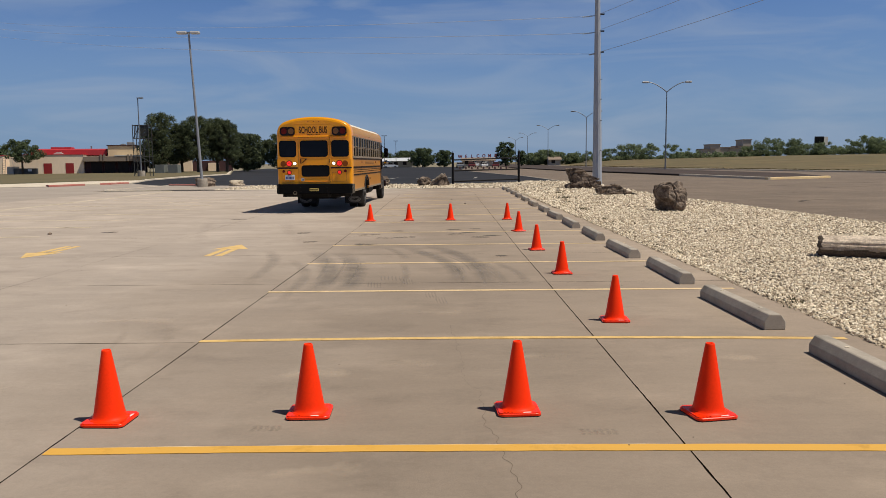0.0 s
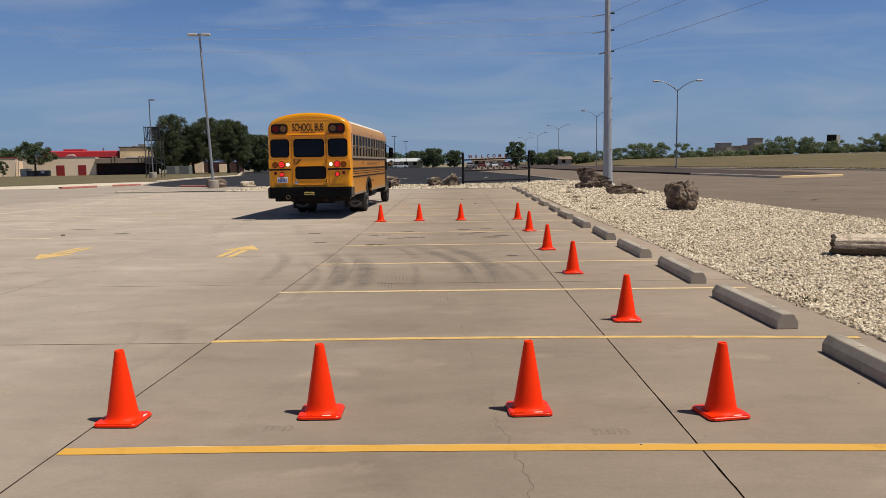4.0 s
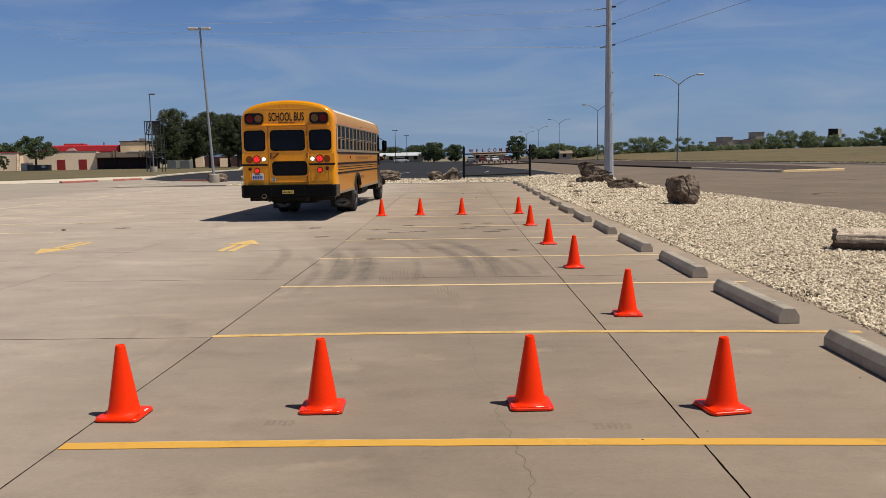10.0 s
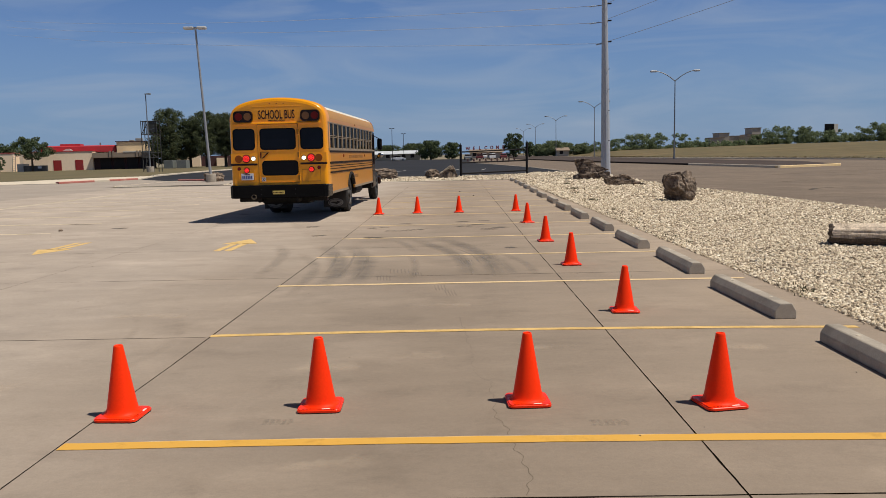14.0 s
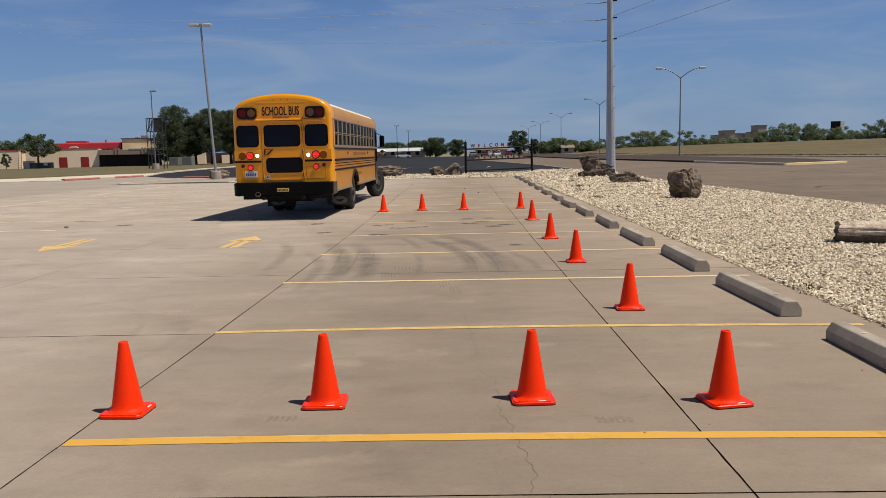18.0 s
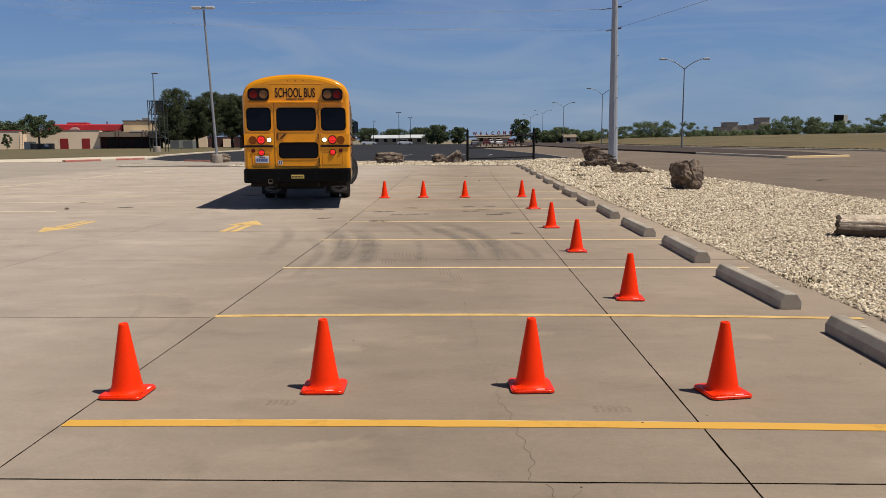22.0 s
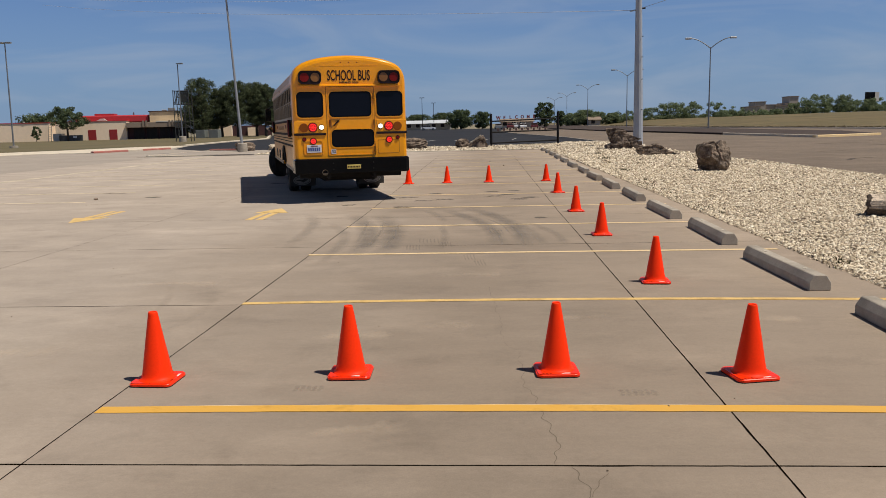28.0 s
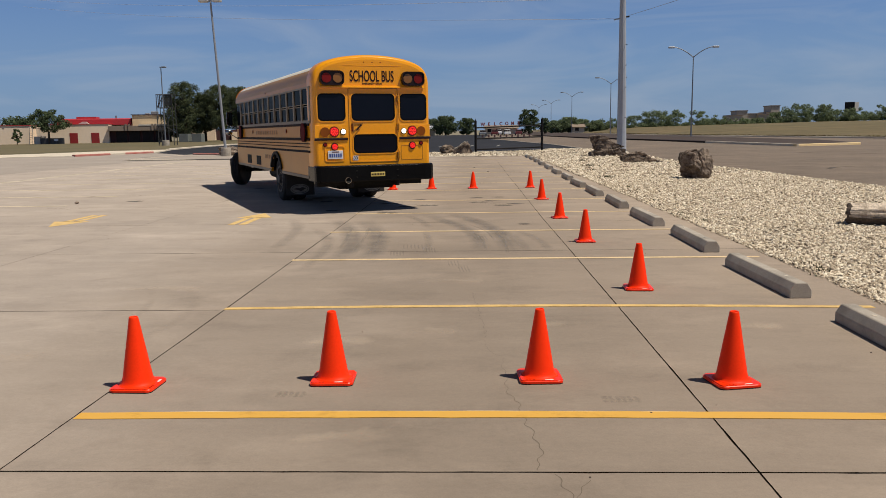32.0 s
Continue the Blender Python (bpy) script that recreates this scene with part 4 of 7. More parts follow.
FADED_PRINT = surface("faded_brown_side_print", (0.30, 0.125, 0.012), (0.24, 0.10, 0.012), 0.5, size=0.2, grain=0.1)
RAIL_BLACK = surface("matt_brown_black_rail_paint", (0.020, 0.012, 0.009), (0.030, 0.018, 0.013), 0.7, size=0.4, grain=0.15, spec=0.1)
STOP_RED = surface("dull_stop_arm_red", (0.11, 0.010, 0.012), (0.08, 0.010, 0.012), 0.8, spec=0.1)
BUMPER_BLACK = surface("black_bumper_enamel", (0.0035, 0.0037, 0.0045), (0.006, 0.006, 0.0065), 0.22, size=0.6, grain=0.1, spec=0.08)
DULL_AMBER = surface("dull_amber_lens", (0.25, 0.105, 0.02), (0.19, 0.075, 0.015), 0.4, coat=0.1)
FLAP_RUBBER = surface("dusty_flap_rubber", (0.034, 0.030, 0.026), (0.022, 0.019, 0.017), 0.85, size=0.25, grain=0.2)


def sorted_box(a, b):
    return tuple(min(p, q) for p, q in zip(a, b)), tuple(max(p, q) for p, q in zip(a, b))


def disc_side(s, y, z, r, n=16):
    o = [(y + r * math.cos(2 * math.pi * k / n), z + r * math.sin(2 * math.pi * k / n)) for k in range(n)]
    return prism(o, s * 1.204, s * 1.222, "x")


def arch_band(arch, s):
    bm = bmesh.new()
    c = Vector((REAR_AXLE, WHEEL_R))
    rows = []
    for y, z in arch:
        d = (Vector((y, z)) - c).normalized()
        p0, p1 = Vector((y, z)) - d * 0.02, Vector((y, z)) + d * 0.045
        rows.append([bm.verts.new((s * 1.15, p0.x, p0.y)), bm.verts.new((s * 1.24, p0.x, p0.y)), bm.verts.new((s * 1.24, p1.x, p1.y)), bm.verts.new((s * 1.19, p1.x, p1.y))])
    for a, b in zip(rows, rows[1:]):
        for k in range(4):
            bm.faces.new((a[k], a[(k + 1) % 4], b[(k + 1) % 4], b[k]))
    bmesh.ops.recalc_face_normals(bm, faces=bm.faces)
    return bm


def window_posts(s, step):
    bm = bmesh.new()
    lo, hi = sorted((s * 1.165, s * 1.212))
    for k in range(SIDE_WINDOWS + 1):
        y = 0.24 + step * k
        add_box(bm, (lo, y - 0.046, 1.74), (hi, y + 0.046, 2.44))
    add_box(bm, (lo, 0.18, 1.735), (hi, 9.2, 1.79))
    add_box(bm, (lo, 0.18, 2.42), (hi, 9.2, 2.435))
    return bm


def bumper_mesh():
    """A channel across the back that wraps round both corners."""
    bm = bmesh.new()
    pts = [(1.212, 0.50), (1.212, 0.0), (1.20, -0.09), (1.13, -0.155), (1.0, -0.175), (-1.0, -0.175), (-1.13, -0.155), (-1.20, -0.09), (-1.212, 0.0), (-1.212, 0.50)]
    prof = [(0.0, 0.61), (-0.0, 0.63), (0.0, 0.90), (0.02, 0.925)]
    rows = []
    for x, y in pts:
        n = Vector((x / 1.212 if abs(x) > 1.01 else 0.0, -1.0 if y < -0.1 else 0.0))
        n = n.normalized() if n.length else Vector((0, -1))
        rows.append([bm.verts.new((x - n.x * d, y - n.y * d, z)) for d, z in ((0.03, 0.605), (0.0, 0.63), (0.0, 0.90), (0.03, 0.925), (0.12, 0.925), (0.12, 0.605))])
    for a, b in zip(rows, rows[1:]):
        for k in range(6):
            bm.faces.new((a[k], a[(k + 1) % 6], b[(k + 1) % 6], b[k]))
    bm.faces.new(rows[0])
    bm.faces.new(rows[-1])
    bmesh.ops.recalc_face_normals(bm, faces=bm.faces)
    return bm


def make_wheel(name, parent, x, y, dual, steer_side):
    """A wheel round its own x axis, with tyre, rim and nuts; dual wheels have two tyres."""
    w = part(name, bmesh_tyre(0.0, 0.27 if not dual else 0.25), BLACK_RUBBER, parent, "black truck tyre", smooth=True)
    w.matrix_basis = pose(x, y, WHEEL_R)
    out = 1 if x > 0 else -1
    part("rim", bmesh_rim(0.105 * out), WHEEL_PAINT, w, "dusty dark steel wheel rim", smooth=False)
    nuts = bmesh.new()
    for k in range(10):
        a = 2 * math.pi * k / 10
        add_rod(nuts, (0.07 * out, 0.145 * math.cos(a), 0.145 * math.sin(a)), (0.105 * out, 0.145 * math.cos(a), 0.145 * math.sin(a)), 0.016, n=6)
    part("wheel_nuts", nuts, WINDOW_METAL, w)
    if dual:
        part("inner_tyre", bmesh_tyre(-0.30 * out, 0.25), BLACK_RUBBER, w, smooth=True)
    return w


WHEEL_PAINT = surface("dusty_dark_rim_paint", (0.07, 0.064, 0.058), (0.042, 0.039, 0.036), 0.6, size=0.2, grain=0.15)


def bmesh_tyre(off, width):
    bm = bmesh.new()
    h = width / 2
    prof = [(0.30, -h * 0.8), (0.40, -h), (0.47, -h * 0.95), (0.495, -h * 0.75), (0.50, -h * 0.4)]
    for g in (-0.35, 0.0, 0.35):
        prof += [(0.50, (g - 0.07) * h), (0.487, (g - 0.05) * h), (0.487, (g + 0.05) * h), (0.50, (g + 0.07) * h)]
    prof += [(0.50, h * 0.45), (0.495, h * 0.75), (0.47, h * 0.95), (0.40, h), (0.30, h * 0.8)]
    add_lathe(bm, prof, 36)
    bmesh.ops.rotate(bm, verts=bm.verts, cent=(0, 0, 0), matrix=Matrix.Rotation(radians(90), 3, "Y"))
    bmesh.ops.translate(bm, verts=bm.verts, vec=(off, 0, 0))
    bmesh.ops.recalc_face_normals(bm, faces=bm.faces)
    return bm


def bmesh_rim(x):
    bm = bmesh.new()
    s = 1 if x > 0 else -1
    prof = [(0.29, -0.06), (0.31, 0.0), (0.31, 0.02), (0.27, 0.02), (0.25, -0.05), (0.19, -0.04), (0.11, -0.03), (0.10, 0.05), (0.05, 0.06)]
    add_lathe(bm, prof, 28)
    bmesh.ops.rotate(bm, verts=bm.verts, cent=(0, 0, 0), matrix=Matrix.Rotation(radians(90 * s), 3, "Y"))
    bmesh.ops.translate(bm, verts=bm.verts, vec=(x, 0, 0))
    bmesh.ops.recalc_face_normals(bm, faces=bm.faces)
    return bm


def make_bus():
    bus = thing("school_bus", "yellow school bus with lit brake and reversing lamps, backing up", "bus")
    yaw90 = Matrix.Rotation(radians(90), 4, "X")  # turns flat lettering upright, facing -y
    # rear cap with rounded edges
    cap = part("rear_panel", shell([(0.42, section()), (0.14, section(0.004)), (0.06, section(0.02)), (0.015, section(0.05)), (0.0, section(0.095))], (4,)), BUS_YELLOW, bus, "glossy yellow rounded rear panel", smooth=True)
    for f in cap.data.polygons:
        if f.normal.y < -0.95:
            f.use_smooth = False
    # roof, sides
    part("roof", shell([(y, [(x * 0.998, 2.44 + (z - 2.44) * 0.90) for x, z in section(0.0, 2.44)]) for y in (0.42, 3.0, 6.0, 9.1)] + [(9.4, [(x * 0.985, 2.44 + (z - 2.44) * 0.80) for x, z in section(0.0, 2.44)]), (9.65, [(x * 0.95, 2.44 + (z - 2.44) * 0.5) for x, z in section(0.0, 2.44)])]), [BUS_ROOF, BUS_WHITE], bus, "yellow roof with a white top", smooth=True)
    roof = bus.children[-1].data
    for f in roof.polygons:
        if f.center.z > 2.76:
            f.material_index = 1
    arch = [(REAR_AXLE + 0.66 * math.cos(a), WHEEL_R + 0.60 * math.sin(a)) for a in [math.pi - math.pi * k / 14 for k in range(15)]]
    arch = [(y, z) for y, z in arch if z > 0.68]
    for s in (1, -1):
        low = [(0.42, 0.66), (arch[0][0], 0.66)] + arch + [(arch[-1][0], 0.66), (8.55 if s > 0 else 9.3, 0.66), (8.55 if s > 0 else 9.3, 1.76), (0.42, 1.76)]
        side = part("side_panel", prism(low, s * 1.205, s * 1.165, "x"), BUS_SIDE, bus, "yellow lower side panel darkened for shade")
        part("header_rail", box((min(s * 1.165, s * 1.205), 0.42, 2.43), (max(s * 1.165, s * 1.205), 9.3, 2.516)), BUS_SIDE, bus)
        for z0, z1, mt in ((1.69, 1.738, RAIL_BLACK), (1.405, 1.46, RAIL_BLACK), (1.335, 1.355, RAIL_BLACK), (1.270, 1.290, RAIL_BLACK), (1.172, 1.215, RAIL_BLACK), (0.66, 0.72, WINDOW_METAL)):
            y1 = 8.5 if s > 0 else 9.2
            if z0 > 1.12:
                spans = [(0.3, y1)]
            else:
                spans = [(0.45, arch[0][0] - 0.06), (arch[-1][0] + 0.06, y1)]
            for ya, yb in spans:
                lo, hi = sorted((s * 1.205, s * (1.222 if z1 - z0 > 0.03 else 1.213)))
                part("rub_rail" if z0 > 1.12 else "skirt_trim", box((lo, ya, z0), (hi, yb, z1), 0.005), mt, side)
        part("wheel_arch", arch_band(arch, s), BLACK_RUBBER, side, "black rubber wheel arch")
        # raised name panel and small writing bars
        for ya, yb, z in ((3.4, 6.2, 1.575), (3.9, 5.1, 1.0)):
            n = 12 if ya < 3.8 else 5
            for k in range(n):
                y = ya + (yb - ya) * k / n
                lo, hi = sorted((s * 1.206, s * 1.210))
                part("writing_bar", box((lo, y, z - 0.045), (hi, y + (yb - ya) / n * 0.66, z + 0.045)), FADED_PRINT, side)
        # windows: posts, two panes each, sash rails
        step = (8.5 - 0.24) / SIDE_WINDOWS
        win = part("window_band", window_posts(s, step), WINDOW_METAL, bus, "satin metal window posts")
        for k in range(SIDE_WINDOWS):
            y0, y1 = 0.24 + step * k + 0.046, 0.24 + step * (k + 1) - 0.046
            for z0, z1, dx in ((1.79, 2.075, 0.0), (2.10, 2.42, 0.012)):
                lo, hi = sorted((s * (1.178 + dx), s * (1.183 + dx)))
                pane = part("pane", box((lo, y0 + 0.012, z0 + 0.012), (hi, y1 - 0.012, z1 - 0.012)), BUS_PRIVACY if k < 3 else BUS_GLASS, win)
                pane.visible_shadow = False
                out = [(y0, z0), (y1, z0), (y1, z1), (y0, z1)]
                inn = [(y0 + 0.014, z0 + 0.014), (y1 - 0.014, z0 + 0.014), (y1 - 0.014, z1 - 0.014), (y0 + 0.014, z1 - 0.014)]
                part("sash", ring(out, inn, s * (1.17 + dx), s * (1.192 + dx), "x"), WINDOW_METAL, win)
        # marker lamp over the windows
        part("side_marker", box(*sorted_box((s * 1.205, 4.6, 2.49), (s * 1.222, 4.68, 2.52))), AMBER_LENS, bus)
        for y in (2.4, 6.6):
            part("side_lamp", disc_side(s, y, 1.60, 0.04), AMBER_LENS if y > 3 else RED_LENS, bus)
    # inside
    part("bus_floor", box((-1.15, 0.3, 0.98), (1.15, 9.3, 1.02)), DARK_INSIDE, bus)
    part("ceiling_liner", shell([(0.45, section(0.05, 2.36)), (9.2, section(0.05, 2.36))]), DARK_INSIDE, bus)
    for k in range(11):
        for x0, x1 in ((-1.12, -0.25), (0.25, 1.12)):
            y = 0.75 + 0.69 * k
            seat = part("seat", box((x0, y, 1.02), (x1, y + 0.42, 1.45), 0.05), SEAT_VINYL, bus, "dark vinyl bench seat")
            part("seat_back", box((x0, y - 0.1, 1.35), (x1, y + 0.02, 2.02), 0.05), SEAT_VINYL, seat)
    # rear windows and their gaskets
    for name, x0, x1, z0, z1 in (("rear_window", -1.085, -0.59, 1.80, 2.27), ("door_window", -0.42, 0.415, 1.80, 2.27), ("rear_window", 0.575, 1.085, 1.80, 2.27), ("lower_window", -0.39, 0.455, 1.175, 1.49)):
        o = rounded(x0 - 0.025, x1 + 0.025, z0 - 0.025, z1 + 0.025, 0.09)
        i = rounded(x0, x1, z0, z1, 0.075)
        fr = part(name, ring(o, i, -0.012, 0.004, "y"), BUMPER_BLACK, bus, "black rubber window gasket")
        part("pane", prism(i, -0.006, -0.001, "y"), BUS_REAR_GLASS, fr)
        lip = ring(rounded(x0 - 0.048, x1 + 0.048, z0 - 0.048, z1 + 0.048, 0.11), rounded(x0 - 0.026, x1 + 0.026, z0 - 0.026, z1 + 0.026, 0.092), -0.010, 0.004, "y")
        part("window_lip", lip, BUS_YELLOW, fr, "raised yellow lip")
    # emergency door outline, drip ledge, hinges, handle
    door = part("emergency_door", ring(rounded(-0.505, 0.505, 0.965, 2.40, 0.02, 2), rounded(-0.497, 0.497, 0.973, 2.392, 0.02, 2), -0.005, 0.003, "y"), BUS_SEAM, bus, "yellow rear emergency door")
    part("door_skin", ring(rounded(-0.493, 0.493, 0.977, 2.388, 0.02, 4), rounded(-0.475, 0.475, 0.995, 2.37, 0.02, 4), -0.010, 0.003, "y"), BUS_YELLOW, door)
    for z in (1.10, 1.65, 2.2):
        h = part("hinge", box((0.475, -0.035, z - 0.06), (0.535, -0.003, z + 0.06), 0.006), BUS_SEAM, door)
        part("hinge_pin", rod((0.515, -0.036, z - 0.08), (0.515, -0.036, z + 0.08), 0.012, n=8), BUS_YELLOW, h)
    part("handle_plate", ring([(-0.42, 1.55), (-0.22, 1.72), (-0.24, 1.73), (-0.43, 1.73)], [(-0.405, 1.59), (-0.26, 1.71), (-0.26, 1.712), (-0.41, 1.712)], -0.014, -0.002, "y"), BUS_SEAM, door)
    part("latch_bar", box((-0.452, -0.016, 1.575), (-0.432, -0.003, 1.725), 0.003), STOP_RED, door, "dark red latch bar")
    hd = bmesh.new()
    add_rod(hd, (-0.27, -0.03, 1.69), (-0.37, -0.05, 1.59), 0.013, n=8)
    add_rod(hd, (-0.27, -0.005, 1.69), (-0.27, -0.035, 1.69), 0.018, n=8)
    part("door_handle", hd, BUS_BLACK, door, "black lever handle")
    part("drip_ledge", prism([(-0.05, 2.405), (-0.045, 2.43), (0.04, 2.455), (0.04, 2.40)], -1.06, 1.06, "x"), BUS_YELLOW, bus)
    part("brow", prism([(-0.005, 2.822), (-0.003, 2.832), (0.10, 2.86), (0.10, 2.80)], -0.6, 0.6, "x"), BUS_YELLOW, bus)
    for k in (-0.17, 0.0, 0.17):
        part("clearance_lamp", box((k - 0.014, -0.004, 2.882), (k + 0.014, 0.10, 2.897), 0.004), RED_LENS, bus)
    # warning lamps in their black hoods
    for s in (-1, 1):
        hood = part("warning_lamp_box", prism(rounded(min(s * 0.605, s * 1.04), max(s * 0.605, s * 1.04), 2.465, 2.705, 0.07), -0.05, 0.02, "y"), BUS_BLACK, bus, "black hooded warning lamp pair")
        part("hood", ring(rounded(min(s * 0.588, s * 1.055), max(s * 0.588, s * 1.055), 2.45, 2.72, 0.085), rounded(min(s * 0.606, s * 1.037), max(s * 0.606, s * 1.037), 2.468, 2.702, 0.07), -0.085, 0.03, "y"), BUS_BLACK, hood)
        for x, mt, nm in ((s * 0.93, RED_LENS, "red_warning_lens"), (s * 0.71, DULL_AMBER, "amber_warning_lens")):
            part(nm, disc(x, 2.585, 0.092, -0.062, -0.045), mt, hood)
        # tail lamp cluster
        panel = part("lamp_panel", box((min(s * 0.54, s * 1.18), -0.004, 1.455), (max(s * 0.54, s * 1.18), 0.02, 1.70), 0.004), BUS_YELLOW, bus)
        for x, z, r, nm, mt in ((s * 0.985, 1.565, 0.092, "turn_lamp", AMBER_LENS), (s * 0.80, 1.57, 0.088, "brake_lamp", RED_DIM), (s * 0.62, 1.57, 0.047, "reversing_lamp", WHITE_LIT), (s * 0.80, 1.285, 0.060, "tail_lamp", RED_DIM), (s * 0.985, 1.325, 0.03, "reflector", RED_LENS)):
            base = part(nm + "_ring", disc(x, z, r + 0.014, -0.012, 0.01), BUS_BLACK if mt is not AMBER_LENS else BUS_YELLOW, bus)
            part(nm, disc(x, z, r, -0.026, -0.010), mt, base)
            if mt is RED_DIM:
                n = bmesh.new()
                for rr, c in ((0.0, 1), (0.38, 6), (0.72, 12)):
                    for k in range(c):
                        a = 2 * math.pi * k / c
                        add_rod(n, (x + r * rr * math.cos(a), -0.024, z + r * rr * math.sin(a)), (x + r * rr * math.cos(a), -0.031, z + r * rr * math.sin(a)), r * 0.12, n=6)
                part("lit_diodes", n, RED_LIT, base, "glowing red diodes")
        part("rear_rub_rail", box((min(s * 0.53, s * 1.19), -0.022, 1.405), (max(s * 0.53, s * 1.19), 0.01, 1.452), 0.006), BUS_BLACK, bus)
    part("access_panel", ring(rounded(0.56, 1.02, 1.0, 1.285, 0.02), rounded(0.566, 1.014, 1.006, 1.279, 0.02), -0.004, 0.003, "y"), BUS_SEAM, bus)
    part("plate_recess", ring(rounded(-1.0, -0.60, 1.0, 1.30, 0.05), rounded(-0.985, -0.615, 1.015, 1.285, 0.04), -0.012, 0.003, "y"), BUS_YELLOW, bus)
    plate = part("number_plate", box((-0.94, -0.02, 1.05), (-0.64, -0.008, 1.21), 0.004), PLATE_WHITE, bus, "pale number plate")
    for k in range(6):
        part("plate_bar", box((-0.915 + 0.043 * k, -0.0235, 1.085), (-0.885 + 0.043 * k, -0.020, 1.155)), PLATE_BLUE, plate)
    part("plate_bar", box((-0.86, -0.0235, 1.175), (-0.72, -0.020, 1.195)), SIGN_RED, plate)
    # writing on the rear
    lettering("school_bus_lettering", "SCHOOL BUS", 0.295, Matrix.Translation((-0.012, -0.004, 2.615)) @ yaw90, BUS_BLACK, bus, bold=0.003, label="black letters reading SCHOOL BUS", stretch=0.505)
    lettering("door_lettering", "EMERGENCY DOOR", 0.045, Matrix.Translation((-0.01, -0.002, 2.48)) @ yaw90, BUS_BLACK, bus, label="small black letters reading EMERGENCY DOOR")
    nb = part("number_sticker", box((-0.435, -0.014, 1.015), (-0.335, -0.0105, 1.105)), PLATE_WHITE, door, "white sticker with the number 33")
    lettering("sticker_digits", "33", 0.085, Matrix.Translation((-0.385, -0.0145, 1.058)) @ yaw90, BUS_BLACK, nb, depth=0.001, bold=0.002)
    # bumper, tow eyes, exhaust
    bum = part("rear_bumper", bumper_mesh(), BUMPER_BLACK, bus, "broad black steel rear bumper")
    bg = part("bumper_badge", box((-0.14, -0.182, 0.70), (0.15, -0.175, 0.785), 0.003), BADGE_YELLOW, bum, "small pale yellow badge")
    for k in range(7):
        part("badge_bar", box((-0.09 + 0.032 * k, -0.1855, 0.725), (-0.07 + 0.032 * k, -0.182, 0.76)), BUS_BLACK, bg)
    part("badge_mark", disc(-0.115, 0.742, 0.016, -0.1855, -0.182, 12), BUS_BLACK, bg)
    for x in (-0.42, 0.42):
        for z in (0.70, 0.82):
            part("bolt", rod((x, -0.186, z), (x, -0.174, z), 0.014, n=8), BUS_FRAME, bum)
    ex = bmesh.new()
    add_lathe(ex, [(0.052, -0.30), (0.057, -0.16), (0.051, -0.16), (0.046, -0.28)], 16, Matrix.Translation((-0.60, -0.36, 0.66)) @ Matrix.Rotation(radians(90), 4, "X"))
    bmesh.ops.translate(ex, verts=ex.verts, vec=(0, 0, -0.02))
    pipe = part("tailpipe", ex, FLAP_RUBBER, bus, "short sooty steel tailpipe")
    tip = bmesh.new()
    add_lathe(tip, [(0.0575, -0.19), (0.0585, -0.156), (0.052, -0.158), (0.050, -0.19)], 18, Matrix.Translation((-0.60, -0.36, 0.64)) @ Matrix.Rotation(radians(90), 4, "X"))
    part("pipe_tip", tip, WINDOW_METAL, pipe, "pale metal rim of the tailpipe")
    for x in (-0.5, 0.45):
        part("tow_hook", box((x - 0.03, -0.1, 0.50), (x + 0.03, 0.25, 0.62), 0.01), BUS_FRAME, bus)
    # chassis
    for x in (-0.43, 0.43):
        part("frame_rail", box((x - 0.04, 0.05, 0.62), (x + 0.04, 11.2, 0.86), 0.01), BUS_FRAME, bus)
    part("fuel_tank", box((0.55, 5.2, 0.42), (1.1, 6.7, 0.86), 0.08), BUS_FRAME, bus)
    part("exhaust_box", rod((-0.75, 4.9, 0.55), (-0.75, 6.2, 0.55), 0.14, n=14), BUS_FRAME, bus)
    part("rear_crossmember", box((-1.1, 0.3, 0.50), (1.1, 0.5, 0.68), 0.01), BUS_FRAME, bus)
    part("spare_carrier", box((-0.62, 0.55, 0.42), (0.62, 1.5, 0.86), 0.06), BUS_FRAME, bus, "dark steel carrier under the rear floor")
    ax = rod((-0.9, REAR_AXLE, WHEEL_R), (0.9, REAR_AXLE, WHEEL_R), 0.08, n=12)
    add_lathe(ax, [(0.02, -0.2), (0.19, -0.1), (0.22, 0.0), (0.17, 0.12), (0.04, 0.2)], 16, Matrix.Translation((0, REAR_AXLE, WHEEL_R)) @ Matrix.Rotation(radians(90), 4, "X"))
    part("rear_axle", ax, BUS_FRAME, bus)
    part("front_axle", rod((-0.9, FRONT_AXLE, 0.46), (0.9, FRONT_AXLE, 0.46), 0.06, n=10), BUS_FRAME, bus)
    part("underbody", box((-1.1, 4.6, 0.72), (1.1, 8.5, 0.98)), BUS_FRAME, bus)
    part("rear_underbody", box((-1.1, 0.3, 0.70), (1.1, 2.9, 0.98)), BUS_FRAME, bus)
    for s in (-1, 1):
        fl = part("mud_flap", box((min(s * 0.52, s * 1.16), 2.86, 0.16), (max(s * 0.52, s * 1.16), 2.88, 0.74), 0.004), FLAP_RUBBER, bus, "dusty black rubber mud flap with a worn oval print")
        e = [(s * 0.86 + 0.215 * math.cos(a), 0.30 + 0.115 * math.sin(a)) for a in [2 * math.pi * k / 28 for k in range(28)]]
        part("oval_print", prism(e, 2.856, 2.860, "y"), FLAP_GREY, fl, "worn grey oval print")
        rim = [(s * 0.86 + 0.19 * math.cos(a), 0.30 + 0.096 * math.sin(a)) for a in [2 * math.pi * k / 28 for k in range(28)]]
        rim2 = [(s * 0.86 + 0.178 * math.cos(a), 0.30 + 0.086 * math.sin(a)) for a in [2 * math.pi * k / 28 for k in range(28)]]
